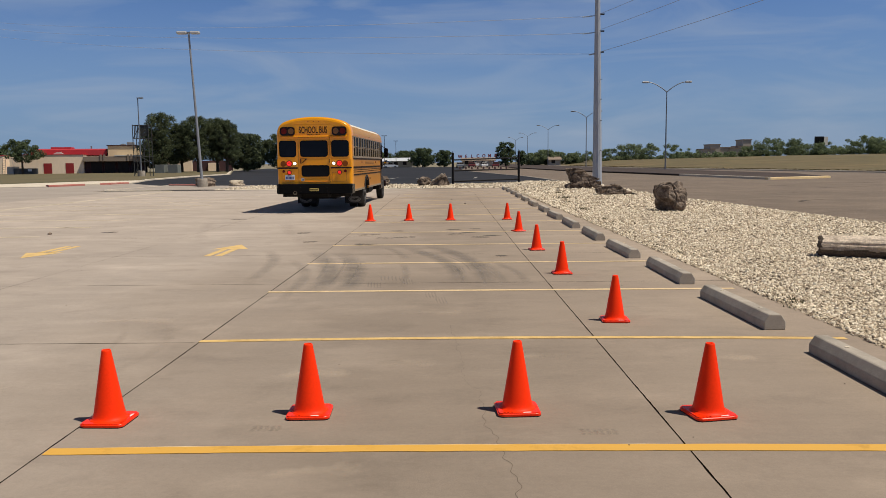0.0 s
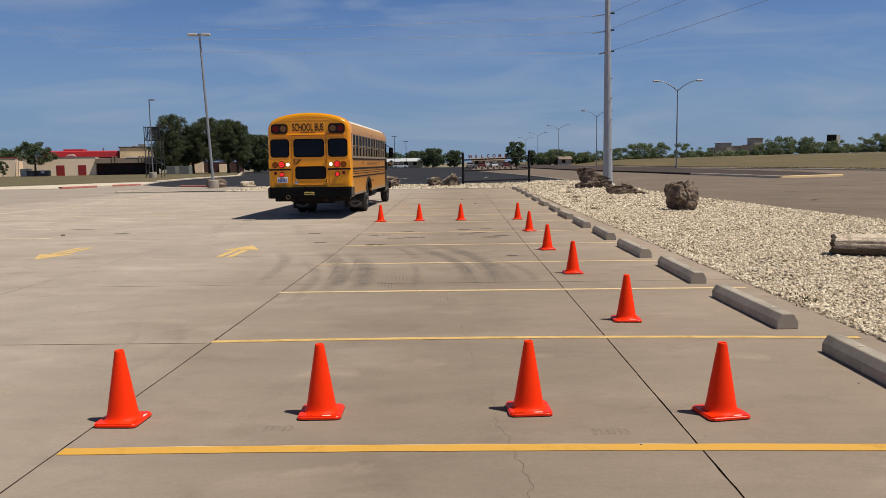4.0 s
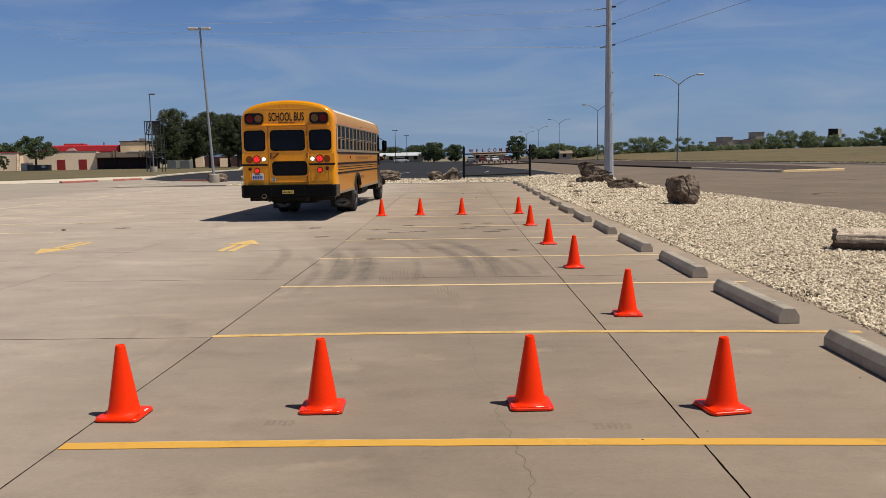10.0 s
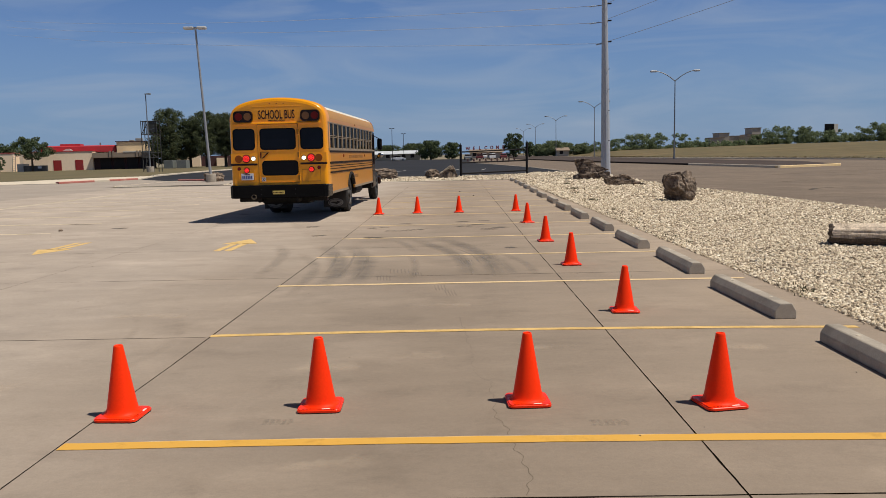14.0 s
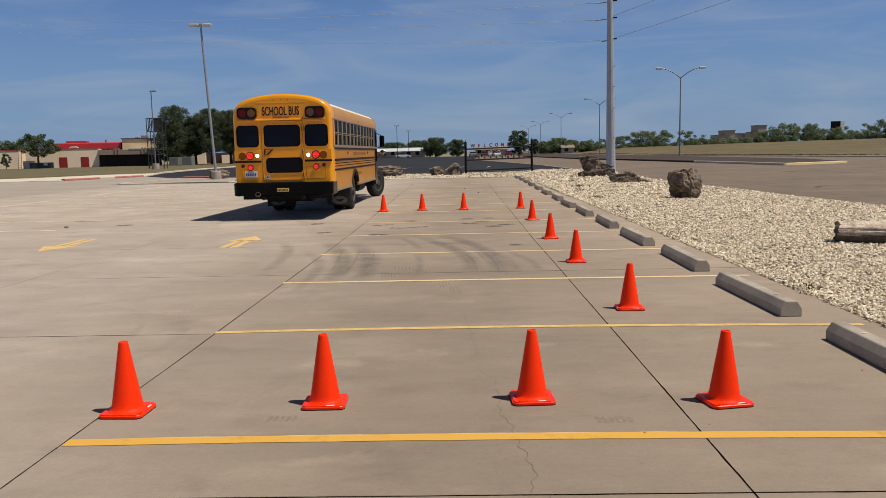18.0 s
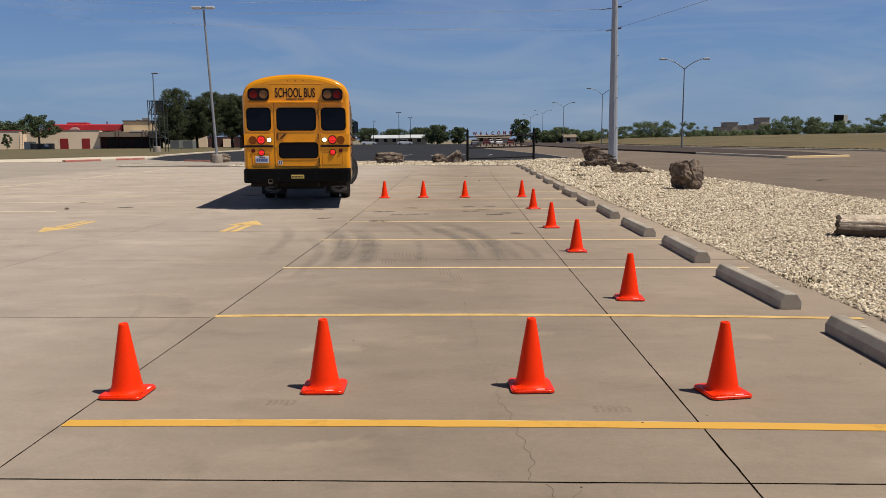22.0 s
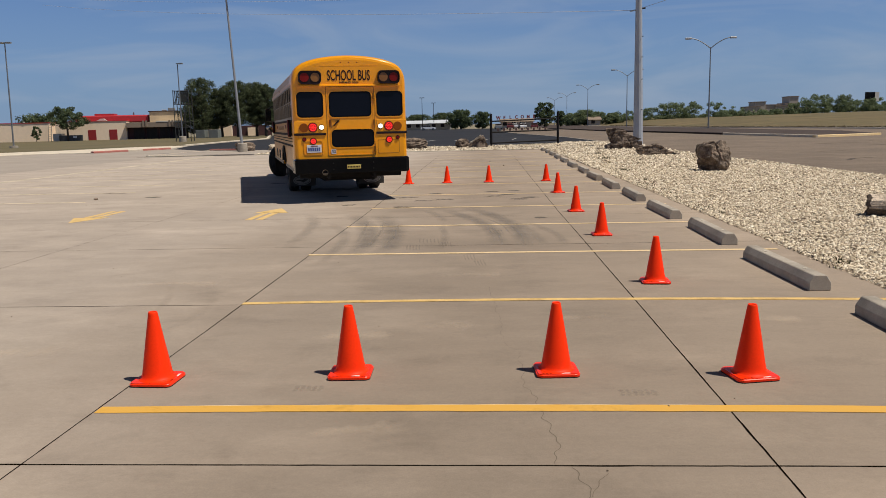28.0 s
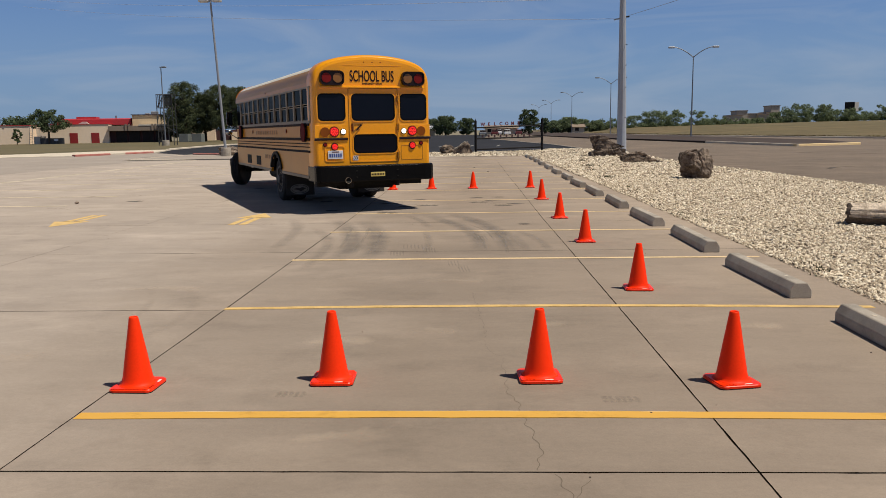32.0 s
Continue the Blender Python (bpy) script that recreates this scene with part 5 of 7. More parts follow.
        part("print_rim", ring(rim, rim2, 2.853, 2.856, "y"), FLAP_RUBBER, fl)
        part("print_bar", prism([(s * 0.86 - 0.15, 0.30), (s * 0.86 - 0.02, 0.275), (s * 0.86 + 0.02, 0.245), (s * 0.86 + 0.15, 0.315), (s * 0.86 + 0.04, 0.345), (s * 0.86 + 0.03, 0.318), (s * 0.86 - 0.08, 0.322)], 2.853, 2.856, "y"), FLAP_RUBBER, fl)
    # stop arms and vents on the left side
    for y, z in ((0.62, 1.565), (8.35, 1.60)):
        o = [(y + 0.195 * math.cos(radians(22.5 + 45 * k)), z + 0.195 * math.sin(radians(22.5 + 45 * k))) for k in range(8)]
        arm = part("stop_arm", prism(o, -1.275, -1.262, "x"), STOP_RED, bus, "folded dark red octagonal stop arm")
        part("stop_arm_base", box((-1.262, y - 0.06, z - 0.18), (-1.205, y + 0.06, z + 0.18), 0.01), BUS_BLACK, arm)
    for y in (5.9, 7.3):
        v = part("side_vent", box((-1.212, y - 0.30, 0.76), (-1.203, y + 0.30, 0.99)), BUS_FRAME, bus, "dark louvred side vent")
        for k in range(5):
            part("louvre", box((-1.220, y - 0.27, 0.80 + 0.04 * k), (-1.211, y + 0.27, 0.806 + 0.04 * k)), BUS_FRAME, v)
    # entry door, cowl, bonnet, windscreen
    ed = part("entry_door", ring(rounded(8.6, 9.28, 0.5, 2.4, 0.04), rounded(8.67, 9.21, 0.57, 2.33, 0.03), 1.165, 1.21, "x"), BUS_BLACK, bus, "black-framed entry door")
    dp = part("pane", box((1.18, 8.67, 0.57), (1.186, 9.21, 2.33)), BUS_GLASS, ed)
    dp.visible_shadow = False
    part("door_panel", box((1.188, 8.64, 0.52), (1.213, 9.24, 1.30), 0.008), BUS_BLACK, ed, "dark lower door panel")
    part("door_post", box((1.17, 8.92, 0.57), (1.2, 8.96, 2.33)), BUS_BLACK, ed)
    part("step_well", box((0.7, 8.55, 0.45), (1.16, 9.3, 0.98), 0.02), BUS_FRAME, bus)
    part("driver_window", box((-1.19, 8.62, 1.72), (-1.184, 9.2, 2.36)), BUS_GLASS, bus)
    part("windscreen", prism([(9.30, 1.72), (9.36, 1.72), (9.60, 2.46), (9.54, 2.46)], -1.12, 1.12, "x"), BUS_REAR_GLASS, bus, "dark windscreen")
    part("windscreen_cap", shell([(9.5, section(0.03, 2.4)), (9.72, [(x * 0.9, 2.4 + (z - 2.4) * 0.55) for x, z in section(0.03, 2.4)])], (1,)), BUS_YELLOW, bus, smooth=True)
    part("cowl", box((-1.10, 9.25, 0.72), (1.10, 9.40, 1.74), 0.06, seg=2), BUS_YELLOW, bus)
    bonnet = shell([(9.4, rounded(-0.85, 0.85, 0.75, 1.66, 0.2)), (10.4, rounded(-0.72, 0.72, 0.75, 1.52, 0.24)), (11.2, rounded(-0.62, 0.62, 0.75, 1.40, 0.24)), (11.4, rounded(-0.55, 0.55, 0.8, 1.32, 0.2))], (0, 3))
    part("bonnet", bonnet, BUS_YELLOW, bus, "sloping yellow bonnet", smooth=True)
    part("grille", box((-0.55, 11.39, 0.85), (0.55, 11.43, 1.25), 0.02), BUS_BLACK, bus)
    part("front_bumper", box((-1.15, 11.35, 0.5), (1.15, 11.55, 0.78), 0.04), BUS_BLACK, bus)
    for s in (-1, 1):
        fen = [(FRONT_AXLE + 0.66 * math.cos(a), WHEEL_R + 0.64 * math.sin(a)) for a in [math.pi - math.pi * k / 12 for k in range(13)]]
        o = [(9.3, 0.7)] + [p for p in fen if p[1] > 0.7] + [(10.95, 0.7), (11.3, 0.75), (11.3, 1.05), (10.75, 1.25), (10.05, 1.32), (9.4, 1.28)]
        part("front_fender", prism(o, s * 0.60, s * 0.90, "x"), BUS_YELLOW, bus, "yellow front fender")
        part("headlamp", disc(s * 0.72, 1.05, 0.1, 11.33, 11.42), CHROME, bus)
        # mirrors on arms
        mr = part("side_mirror", prism(rounded(min(s * 1.25, s * 1.42), max(s * 1.25, s * 1.42), 1.80, 2.20, 0.05), 9.78, 9.88, "y"), BUS_BLACK, bus, "tall black side mirror")
        part("mirror_glass", box((min(s * 1.265, s * 1.405), 9.774, 1.82), (max(s * 1.265, s * 1.405), 9.78, 2.18)), MIRROR, mr)
        part("mirror_arm", rod((s * 1.15, 9.5, 2.30), (s * 1.335, 9.83, 2.19), 0.014, n=8), BUS_BLACK, mr)
        part("mirror_arm", rod((s * 1.15, 9.45, 1.74), (s * 1.335, 9.83, 1.81), 0.014, n=8), BUS_BLACK, mr)
        cv = bmesh.new()
        bmesh.ops.create_uvsphere(cv, u_segments=16, v_segments=10, radius=0.11)
        bmesh.ops.scale(cv, vec=(1, 0.5, 0.8), verts=cv.verts)
        bmesh.ops.translate(cv, vec=(s * 1.30, 10.3, 1.60), verts=cv.verts)
        cm = part("crossview_mirror", cv, CURVED_MIRROR, bus, "round crossview mirror", smooth=True)
        part("mirror_arm", rod((s * 0.95, 10.35, 1.35), (s * 1.30, 10.32, 1.58), 0.013, n=8), BUS_BLACK, cm)
    wheels = {}
    for s in (-1, 1):
        wheels["rear", s] = make_wheel("rear_wheel", bus, s * 1.075, REAR_AXLE, True, s)
        wheels["front", s] = make_wheel("front_wheel", bus, s * 1.02, FRONT_AXLE, False, s)
    return bus, wheels


school_bus, bus_wheels = make_bus()

# ---- cones ----


def make_cone():
    cone = thing("traffic_cone", "bright orange plastic traffic cone with square base", "traffic cone", group="orange cones on the car park")
    bm = bmesh.new()
    outer = [(0.122, 0.0255), (0.112, 0.0285), (0.102, 0.036), (0.095, 0.050), (0.089, 0.075), (0.029, 0.441), (0.0275, 0.449), (0.024, 0.453), (0.0195, 0.450), (0.018, 0.40), (0.030, 0.30)]
    add_lathe(bm, outer, 36)
    part("cone_body", bm, CONE, cone, smooth=True)
    b = bmesh.new()
    add_prism(b, rounded(-0.135, 0.135, -0.135, 0.135, 0.036, 5), 0.007, 0.027)
    top = [e for e in b.edges if all(v.co.z > 0.02 for v in e.verts)]
    bmesh.ops.bevel(b, geom=top, offset=0.008, segments=3, affect="EDGES")
    base = part("cone_base", b, CONE_BASE, cone, "glossy orange square base", smooth=False)
    part("rubber_foot", prism(rounded(-0.134, 0.134, -0.134, 0.134, 0.036, 5), 0.0, 0.0072), BLACK_RUBBER, base, "dark rubber underside")
    lab = part("moulded_label", box((0.02, -0.124, 0.0255), (0.072, -0.108, 0.0272)), CONE_LABEL, base, "small pale moulded mark")
    for k in range(3):
        part("moulded_mark", box((-0.10 + 0.022 * k, -0.122, 0.0255), (-0.088 + 0.022 * k, -0.109, 0.0270)), RED_LENS, base)
    return cone


CONES = [(-2.105, 4.745, 88), (-0.89, 4.865, 2), (0.42, 4.90, 3), (1.595, 4.80, 11), (1.625, 7.74, -3), (1.575, 11.08, 0), (1.55, 14.1, 5), (1.565, 17.95, 20), (1.58, 21.7, -6), (0.03, 21.6, 3), (-1.10, 21.6, 8), (-2.14, 21.45, -4)]


def build_cones():
    first = make_cone()
    for k, (x, y, a) in enumerate(CONES):
        m = pose(x, y, 0, 0, 0, a)
        if k == 0:
            first.matrix_basis = m
        else:
            copy_thing(first, m)


def make_wheel_stop():
    st = thing("wheel_stop", "grey precast concrete wheel stop on the car park", "wheel stop", group="concrete wheel stops")
    prof = [(-0.10, 0.0), (-0.10, 0.075), (-0.055, 0.145), (0.055, 0.145), (0.10, 0.075), (0.10, 0.0)]
    bm = prism(prof, 0.0, 1.80, "y")
    bmesh.ops.bevel(bm, geom=[e for e in bm.edges], offset=0.007, segments=1, affect="EDGES")
    body = part("stop_body", bm, STOP_GREY, st)
    for y in (0.35, 1.37):
        part("anchor_pin", rod((0, y, 0.12), (0, y, 0.149), 0.02, n=10), KERB, body)
    return st


def build_stops():
    first = make_wheel_stop()
    rng = random.Random(8)
    spots = [(3.0, 4.57), (3.0, 7.24), (3.01, 10.0), (2.98, 12.74), (2.98, 15.66), (2.97, 18.58), (2.98, 21.42), (3.02, 24.5), (3.03, 27.75), (3.08, 31.3), (3.10, 34.7), (3.15, 38.0), (3.15, 41.2), (3.15, 44.3)]
    for k, (x, y) in enumerate(spots):
        m = pose(x, y, 0, 0, 0, rng.uniform(-1.0, 1.0))
        if k == 0:
            first.matrix_basis = m
        else:
            copy_thing(first, m)


# ---- rocks ----


def rock_mesh(size, seed, sub=4, layers=0.0, rough=0.22, flat=0.0):
    bm = bmesh.new()
    bmesh.ops.create_icosphere(bm, subdivisions=sub, radius=0.5)
    off = Vector((seed * 3.1, seed * 1.7, seed * 2.3))
    for v in bm.verts:
        d = v.co.normalized()
        # blocky: push towards a box
        k = max(abs(d.x), abs(d.y), abs(d.z))
        p = d * 0.5 * (1 + 0.45 * (1 / k - 1))
        n = noise.fractal(d * 1.6 + off, 0.9, 2.1, 5)
        n2 = noise.fractal(d * 6 + off, 0.8, 2.0, 4)
        n3 = 1 - abs(noise.noise(d * 3.2 + off * 1.3)) * 2
        p *= 1 + rough * n + 0.05 * n2 - 0.10 * max(0.0, n3 - 0.72) / 0.28
        if layers:
            p += Vector((d.x, d.y, 0)) * layers * math.sin(p.z * 34 + 5 * noise.noise(d * 2 + off)) * 0.5
        p = Vector((p.x * size[0], p.y * size[1], p.z * size[2]))
        v.co = p
    lo = min(v.co.z for v in bm.verts)
    for v in bm.verts:
        v.co.z = max(v.co.z - lo - 0.08 * size[2], -0.05)
    return bm


def boulder_mesh(size, seed):
    """A weathered block: a ball cut by a few broken faces, then roughened and cracked."""
    bm = bmesh.new()
    bmesh.ops.create_icosphere(bm, subdivisions=6, radius=0.62)
    off = Vector((seed * 1.9, seed * 0.7, seed * 2.9))
    cuts = [((0.12, -1, 0.22), 0.40), ((-0.75, -0.75, 0.15), 0.46), ((1, -0.25, 0.05), 0.47), ((-1, 0.1, 0.12), 0.49), ((-0.30, 0.1, 1), 0.44), ((0.35, -0.15, 1), 0.52),
            ((-0.8, 0, 0.75), 0.50), ((-0.6, -0.7, -0.75), 0.36), ((0.8, -0.7, -0.2), 0.50), ((0.1, 1, 0.1), 0.44), ((0.1, -0.6, 0.8), 0.50), ((0, 0, -1), 0.42)]
    rng = random.Random(seed)
    for k in range(26):
        cuts.append(((rng.uniform(-1, 1), rng.uniform(-1, 1), rng.uniform(-0.7, 1)), rng.uniform(0.455, 0.53)))
    cuts = [(Vector(n).normalized(), d) for n, d in cuts]
    for v in bm.verts:
        p = v.co.copy()
        for n, d in cuts:
            over = p.dot(n) - d
            if over > 0:
                p -= n * over * 0.97
        grit = noise.fractal(p * 3.0 + off, 1.0, 2.1, 3) * 0.042 + noise.fractal(p * 14 + off, 0.8, 2.0, 4) * 0.012
        crack = max(0.0, 1 - 12 * abs(noise.noise(p * 2.2 + off * 1.7))) * 0.075
        near = noise.voronoi(p * 5.5 + off)[0]
        chip = 0.055 * max(0.0, 0.5 - (near[1] - near[0]))
        notch = 0.12 * math.exp(-((p.x - 0.08) / 0.09) ** 2) * max(0.0, p.z - 0.2) / 0.25
        v.co = p + p.normalized() * (grit - crack - chip) - Vector((0, 0, notch))
    for v in bm.verts:
        v.co = Vector((v.co.x * size[0], v.co.y * size[1], max(-0.05, (v.co.z + 0.39) * size[2])))
    return bm


def slab_rock(outline, depth, seed, rough=0.055, cuts=6):
    """A broken slab: an outline across x and z, given thickness along y and weathered all over."""
    bm = prism(outline, -depth / 2, depth / 2, "y")
    bmesh.ops.triangulate(bm, faces=bm.faces)
    for r in range(cuts):
        long = [e for e in bm.edges if e.calc_length() > 0.06]
        if not long:
            break
        bmesh.ops.subdivide_edges(bm, edges=long, cuts=1)
        bmesh.ops.triangulate(bm, faces=bm.faces)
    bm.normal_update()
    off = Vector((seed * 2.7, seed * 1.3, seed * 0.9))
    for v in bm.verts:
        p = v.co
        taper = 1 - 0.25 * abs(p.y) / depth
        n = noise.fractal(p * 2.2 + off, 0.9, 2.1, 5) * 1.3
        bed = noise.noise(Vector((p.x * 1.1 + p.z * 2.5, p.y * 0.8, p.z * 9 - p.x * 2.0)) + off) + 0.4 * noise.noise(Vector((p.x * 3.0, p.y * 3.0, p.z * 24)) + off)
        v.co = p + v.normal * (rough * n + 0.030 * bed - 0.06 * max(0.0, 1 - 5 * abs(noise.noise(p * 2.6 + off * 2))))
        v.co.y *= taper
    return bm


def log_rock(length, radius, seed):
    """A fossil log: a knotted, grooved cylinder along x with a broken hollow end."""
    bm = bmesh.new()
    off = Vector((seed, seed * 1.9, 0))
    rings, n = [], 64
    stations = [(0.24, 0.12), (0.17, 0.26), (0.11, 0.42), (0.06, 0.60), (0.015, 0.78), (0.01, 0.90), (0.04, 0.97)] + [(0.07 + (length - 0.11) * k / 40, 1.0) for k in range(41)] + [(length, 0.8), (length - 0.02, 0.4)]
    for x, s in stations:
        row = []
        for k in range(n):
            a = 2 * math.pi * k / n
            groove = noise.fractal(Vector((x * 0.9, 2.2 * math.cos(a), 2.2 * math.sin(a))) + off, 0.9, 2.2, 5)
            knot = noise.noise(Vector((x * 2.4, math.cos(a), math.sin(a))) + off)
            r = radius * s * (1 + 0.20 * noise.noise((x * 3.1, 4.0, 2.0)) + 0.055 * groove + 0.15 * knot + 0.025 * noise.noise(Vector((x * 1.5, 9 * math.cos(a), 9 * math.sin(a))) + off) - 0.05 * max(0.0, 1 - 6 * abs(math.sin(a + 0.35) - 0.1 * noise.noise((x * 2, 1, 5)))) * (1 if math.cos(a) < 0 else 0))
            row.append(bm.verts.new((x + (0.03 * noise.noise(Vector((math.cos(a) * 2, math.sin(a) * 2, 3)) + off) + 0.03 * noise.noise(Vector((math.cos(a) * 6 * s, math.sin(a) * 6 * s, 7)) + off)) * (1 if x < 0.26 else 0), r * math.cos(a) * 1.15, radius * 0.92 + r * math.sin(a))))
        rings.append(row)
    for a, b in zip(rings, rings[1:]):
        for k in range(n):
            bm.faces.new((a[k], a[(k + 1) % n], b[(k + 1) % n], b[k]))
    bm.faces.new(rings[0])
    bm.faces.new(rings[-1])
    bmesh.ops.recalc_face_normals(bm, faces=bm.faces)
    return bm


# dark brown for the broken end and for shade painted along the log's underside
LOG_DARK = surface("dark_and_shaded_fossil_wood", (0.060, 0.043, 0.032), (0.125, 0.092, 0.068), 0.95, size=0.25, grain=0.4, bump=0.02, fine=8.0)
LOG_STONE = surface("bleached_fossil_wood", (0.68, 0.56, 0.43), (0.22, 0.16, 0.11), 0.95, size=0.3, grain=0.35, bump=0.02, fine=9.0, spot=0.59, spread=0.14)
TOWER_STEEL = surface("dark_weathered_steel", (0.05, 0.05, 0.048), (0.035, 0.034, 0.032), 0.7, size=1.0)


def build_rocks():
    rows = [
        ("boulder", boulder_mesh((1.02, 0.95, 1.10), 5), (6.80, 24.5, 0), 8, ROCK, "rough brown boulder on pale gravel"),
        ("ledge_rock", slab_rock([(6.55, -0.05), (6.58, 0.24), (6.9, 0.36), (8.05, 0.44), (8.45, 0.42), (8.5, 0.15), (8.2, -0.05)], 1.3, 5), (0, 44.9, 0), 0, ROCK, "lower brown ledge rock on pale gravel"),
        ("slab_rock", slab_rock([(6.55, 1.12), (7.15, 1.16), (7.5, 1.08), (7.8, 0.76), (8.45, 0.56), (8.1, 0.42), (6.85, 0.36)], 1.0, 7, 0.035), (0, 44.9, 0), 0, ROCK, "leaning brown rock slab on a ledge rock"),
        ("flat_rock", slab_rock([(6.68, 0.10), (6.66, 0.34), (7.0, 0.42), (7.4, 0.52), (7.75, 0.38), (8.05, 0.18), (8.5, 0.06), (8.35, -0.05), (7.0, -0.05)], 0.75, 9), (0, 36.0, 0), 0, ROCK, "low flat brown rock tapering to a point on gravel"),
        ("log_rock", log_rock(2.1, 0.18, 11), (5.93, 12.78, 0), -24, [LOG_STONE, LOG_DARK], "long pale fossil log with a dark hollow end on gravel"),
        ("rock", slab_rock([(-0.66, -0.06), (-0.52, 0.27), (-0.05, 0.55), (0.36, 0.78), (0.50, 0.60), (0.64, 0.22), (0.68, -0.06)], 0.8, 13, 0.045), (-0.66, 52.9, 0), 4, ROCK, "brown rock on gravel at the end of the car park"),
        ("rock", slab_rock([(-1.15, 0.34), (-1.02, 0.44), (-0.44, 0.84), (-0.40, 0.72)], 0.30, 16, 0.02), (0, 52.62, 0), 0, PALE_ROCK, "pale thin slab leaning on a brown rock"),
        ("rock", rock_mesh((0.85, 0.7, 0.62), 15, 4, 0.0, 0.25), (-1.68, 53.2, 0), 30, ROCK, "brown rock on gravel at the end of the car park"),
        ("rock", rock_mesh((1.9, 1.2, 0.75), 17, 4, 0.02, 0.18), (-4.95, 53.0, 0), 0, ROCK, "long brown rock on gravel at the end of the car park"),
        ("rock", rock_mesh((1.3, 0.9, 0.66), 19, 4, 0.0, 0.28), (-16.95, 55.4, 0), 0, ROCK, "brown rock beside the lamp pole"),
        ("rock", rock_mesh((0.7, 0.6, 0.45), 20, 4, 0.0, 0.28), (-17.4, 55.9, 0), 0, ROCK, "low brown rock beside the lamp pole"),
        ("rock", rock_mesh((1.0, 0.8, 0.45), 21, 4, 0.0, 0.28), (-15.05, 56.3, 0), 40, PALE_ROCK, "pale low rock on the gravel strip"),
    ]
    for name, bm, at, turn, mt, lab in rows:
        ob = part(name, bm, mt)
        ob.matrix_basis = pose(*at, 0, 0, turn)
        if name == "log_rock":
            # broken dark end, and an underside with its shade painted dark brown
            for f in ob.data.polygons:
                c = f.center
                if c.x < 0.05 + 0.05 * noise.noise(c * 9) or c.z < 0.125 + 0.08 * noise.noise(Vector((c.x * 2, c.y * 6, c.z * 12))):
                    f.material_index = 1
        tagged(ob, lab, "rock", "landscape rocks")


# ---- poles and lamps ----


def build_poles():
    # tall tapered steel transmission pole with short insulator arms
    x, y = 9.2, 49.6
    mast = thing("power_pole", "tall tapered galvanised steel power pole standing in gravel", "power pole", pose(x, y, 0))
    part("shaft", rod((0, 0, 0), (-0.14, 0, 16), 0.30, 0.10, 12), POLE_STEEL, mast)
    part("pole_base", rod((0, 0, 0), (0, 0, 0.12), 0.45, 0.42, 20), KERB, mast)
    for z, l in ((10.35, 1.0), (9.35, 1.0), (8.1, 0.6), (11.5, 1.0)):
        arm = part("insulator", rod((0, 0, z), (-l, 0, z - 0.10), 0.022, 0.022, 8), STEEL, mast, "grey line insulator")
        for k in range(6):
            c = Vector((-l * (0.45 + 0.1 * k), 0, z - 0.10 * (0.45 + 0.1 * k)))
            part("insulator_shed", rod(c - Vector((0.02, 0, 0)), c + Vector((0.02, 0, 0)), 0.055, 0.04, 10), INSULATOR, arm)
        part("line_clamp", box((0.05, -0.08, z + 0.02), (0.32, 0.08, z + 0.09), 0.01), BUS_FRAME, arm)
    for z in (2.2, 4.0, 5.3, 6.5):
        part("step_bolt", rod((0.1, -0.2, z), (0.16, -0.33, z), 0.02, n=6), BUS_FRAME, mast)
    # overhead wires from the pole towards the camera's right and far to the left
    for k, (z, far) in enumerate(((10.45, (24.0, 0, 12.3)), (9.5, (24.3, 0, 11.4)), (8.17, (24.6, 0, 10.0)))):
        wire("overhead_wire", (x + 0.1, y, z), far, 0.35, 0.011)
    for z, drop in ((8.05, 0.6), (9.27, 1.0), (10.27, 1.0)):
        wire("overhead_wire", (x - drop, y, z), (-72, 130, z + 14.2), 0.75, 0.013, WIRE_BRIGHT)

    def twin_lamp(at, h, lean, foot, head, label, group, paint=None):
        p = thing("lamp_pole", label, "lamp pole", pose(*at), group)
        part("shaft", rod((0, 0, 0), (lean, 0, h), 0.095, 0.06, 10), paint or LAMP_STEEL, p)
        if foot:
            part("footing", add_lathe(bmesh.new(), [(foot[0], -0.05), (foot[0], foot[1] - 0.04), (foot[0] - 0.04, foot[1]), (0.0, foot[1])], 24), STOP_GREY, p, "round pale concrete footing")
        for s in head:
            hd = part("lamp_head", box((min(lean + s * 0.12, lean + s * 0.78), -0.18, h - 0.05), (max(lean + s * 0.12, lean + s * 0.72), 0.18, h + 0.11), 0.04), paint or LAMP_HEAD, p, "flat grey lamp head")
            part("lens", box((min(lean + s * 0.18, lean + s * 0.72), -0.14, h - 0.065), (max(lean + s * 0.18, lean + s * 0.72), 0.14, h - 0.05)), PALE_WALL, hd)
        part("head_bracket", box((lean - 0.2, -0.05, h - 0.02), (lean + 0.2, 0.05, h + 0.08), 0.01), STEEL, p)
        return p

    twin_lamp((-16.62, 53.6, 0), 10.2, -0.50, (0.33, 0.62), (-1, 1), "tall grey lamp pole with two flat heads on a concrete footing", "car park lamps")
    twin_lamp((-53.0, 87, 0), 11.5, 0.2, (0.45, 0.3), (-1, 1), "tall grey lamp pole with two flat heads by the lawn", "car park lamps", STEEL)
    twin_lamp((-41.75, 108, 0), 10.5, 0.0, (0.5, 0.8), (1,), "dark grey lamp pole with one flat head by the drive", "car park lamps", STEEL)
    for px, py, h in ((-18.5, 230, 9.2), (-17.2, 260, 8.5), (-27, 240, 7.0)):
        twin_lamp((px, py, 0), h, 0.0, None, (-1, 1) if px > -20 else (1,), "dark far lamp pole in the asphalt car park", "far lamps", BUS_FRAME)
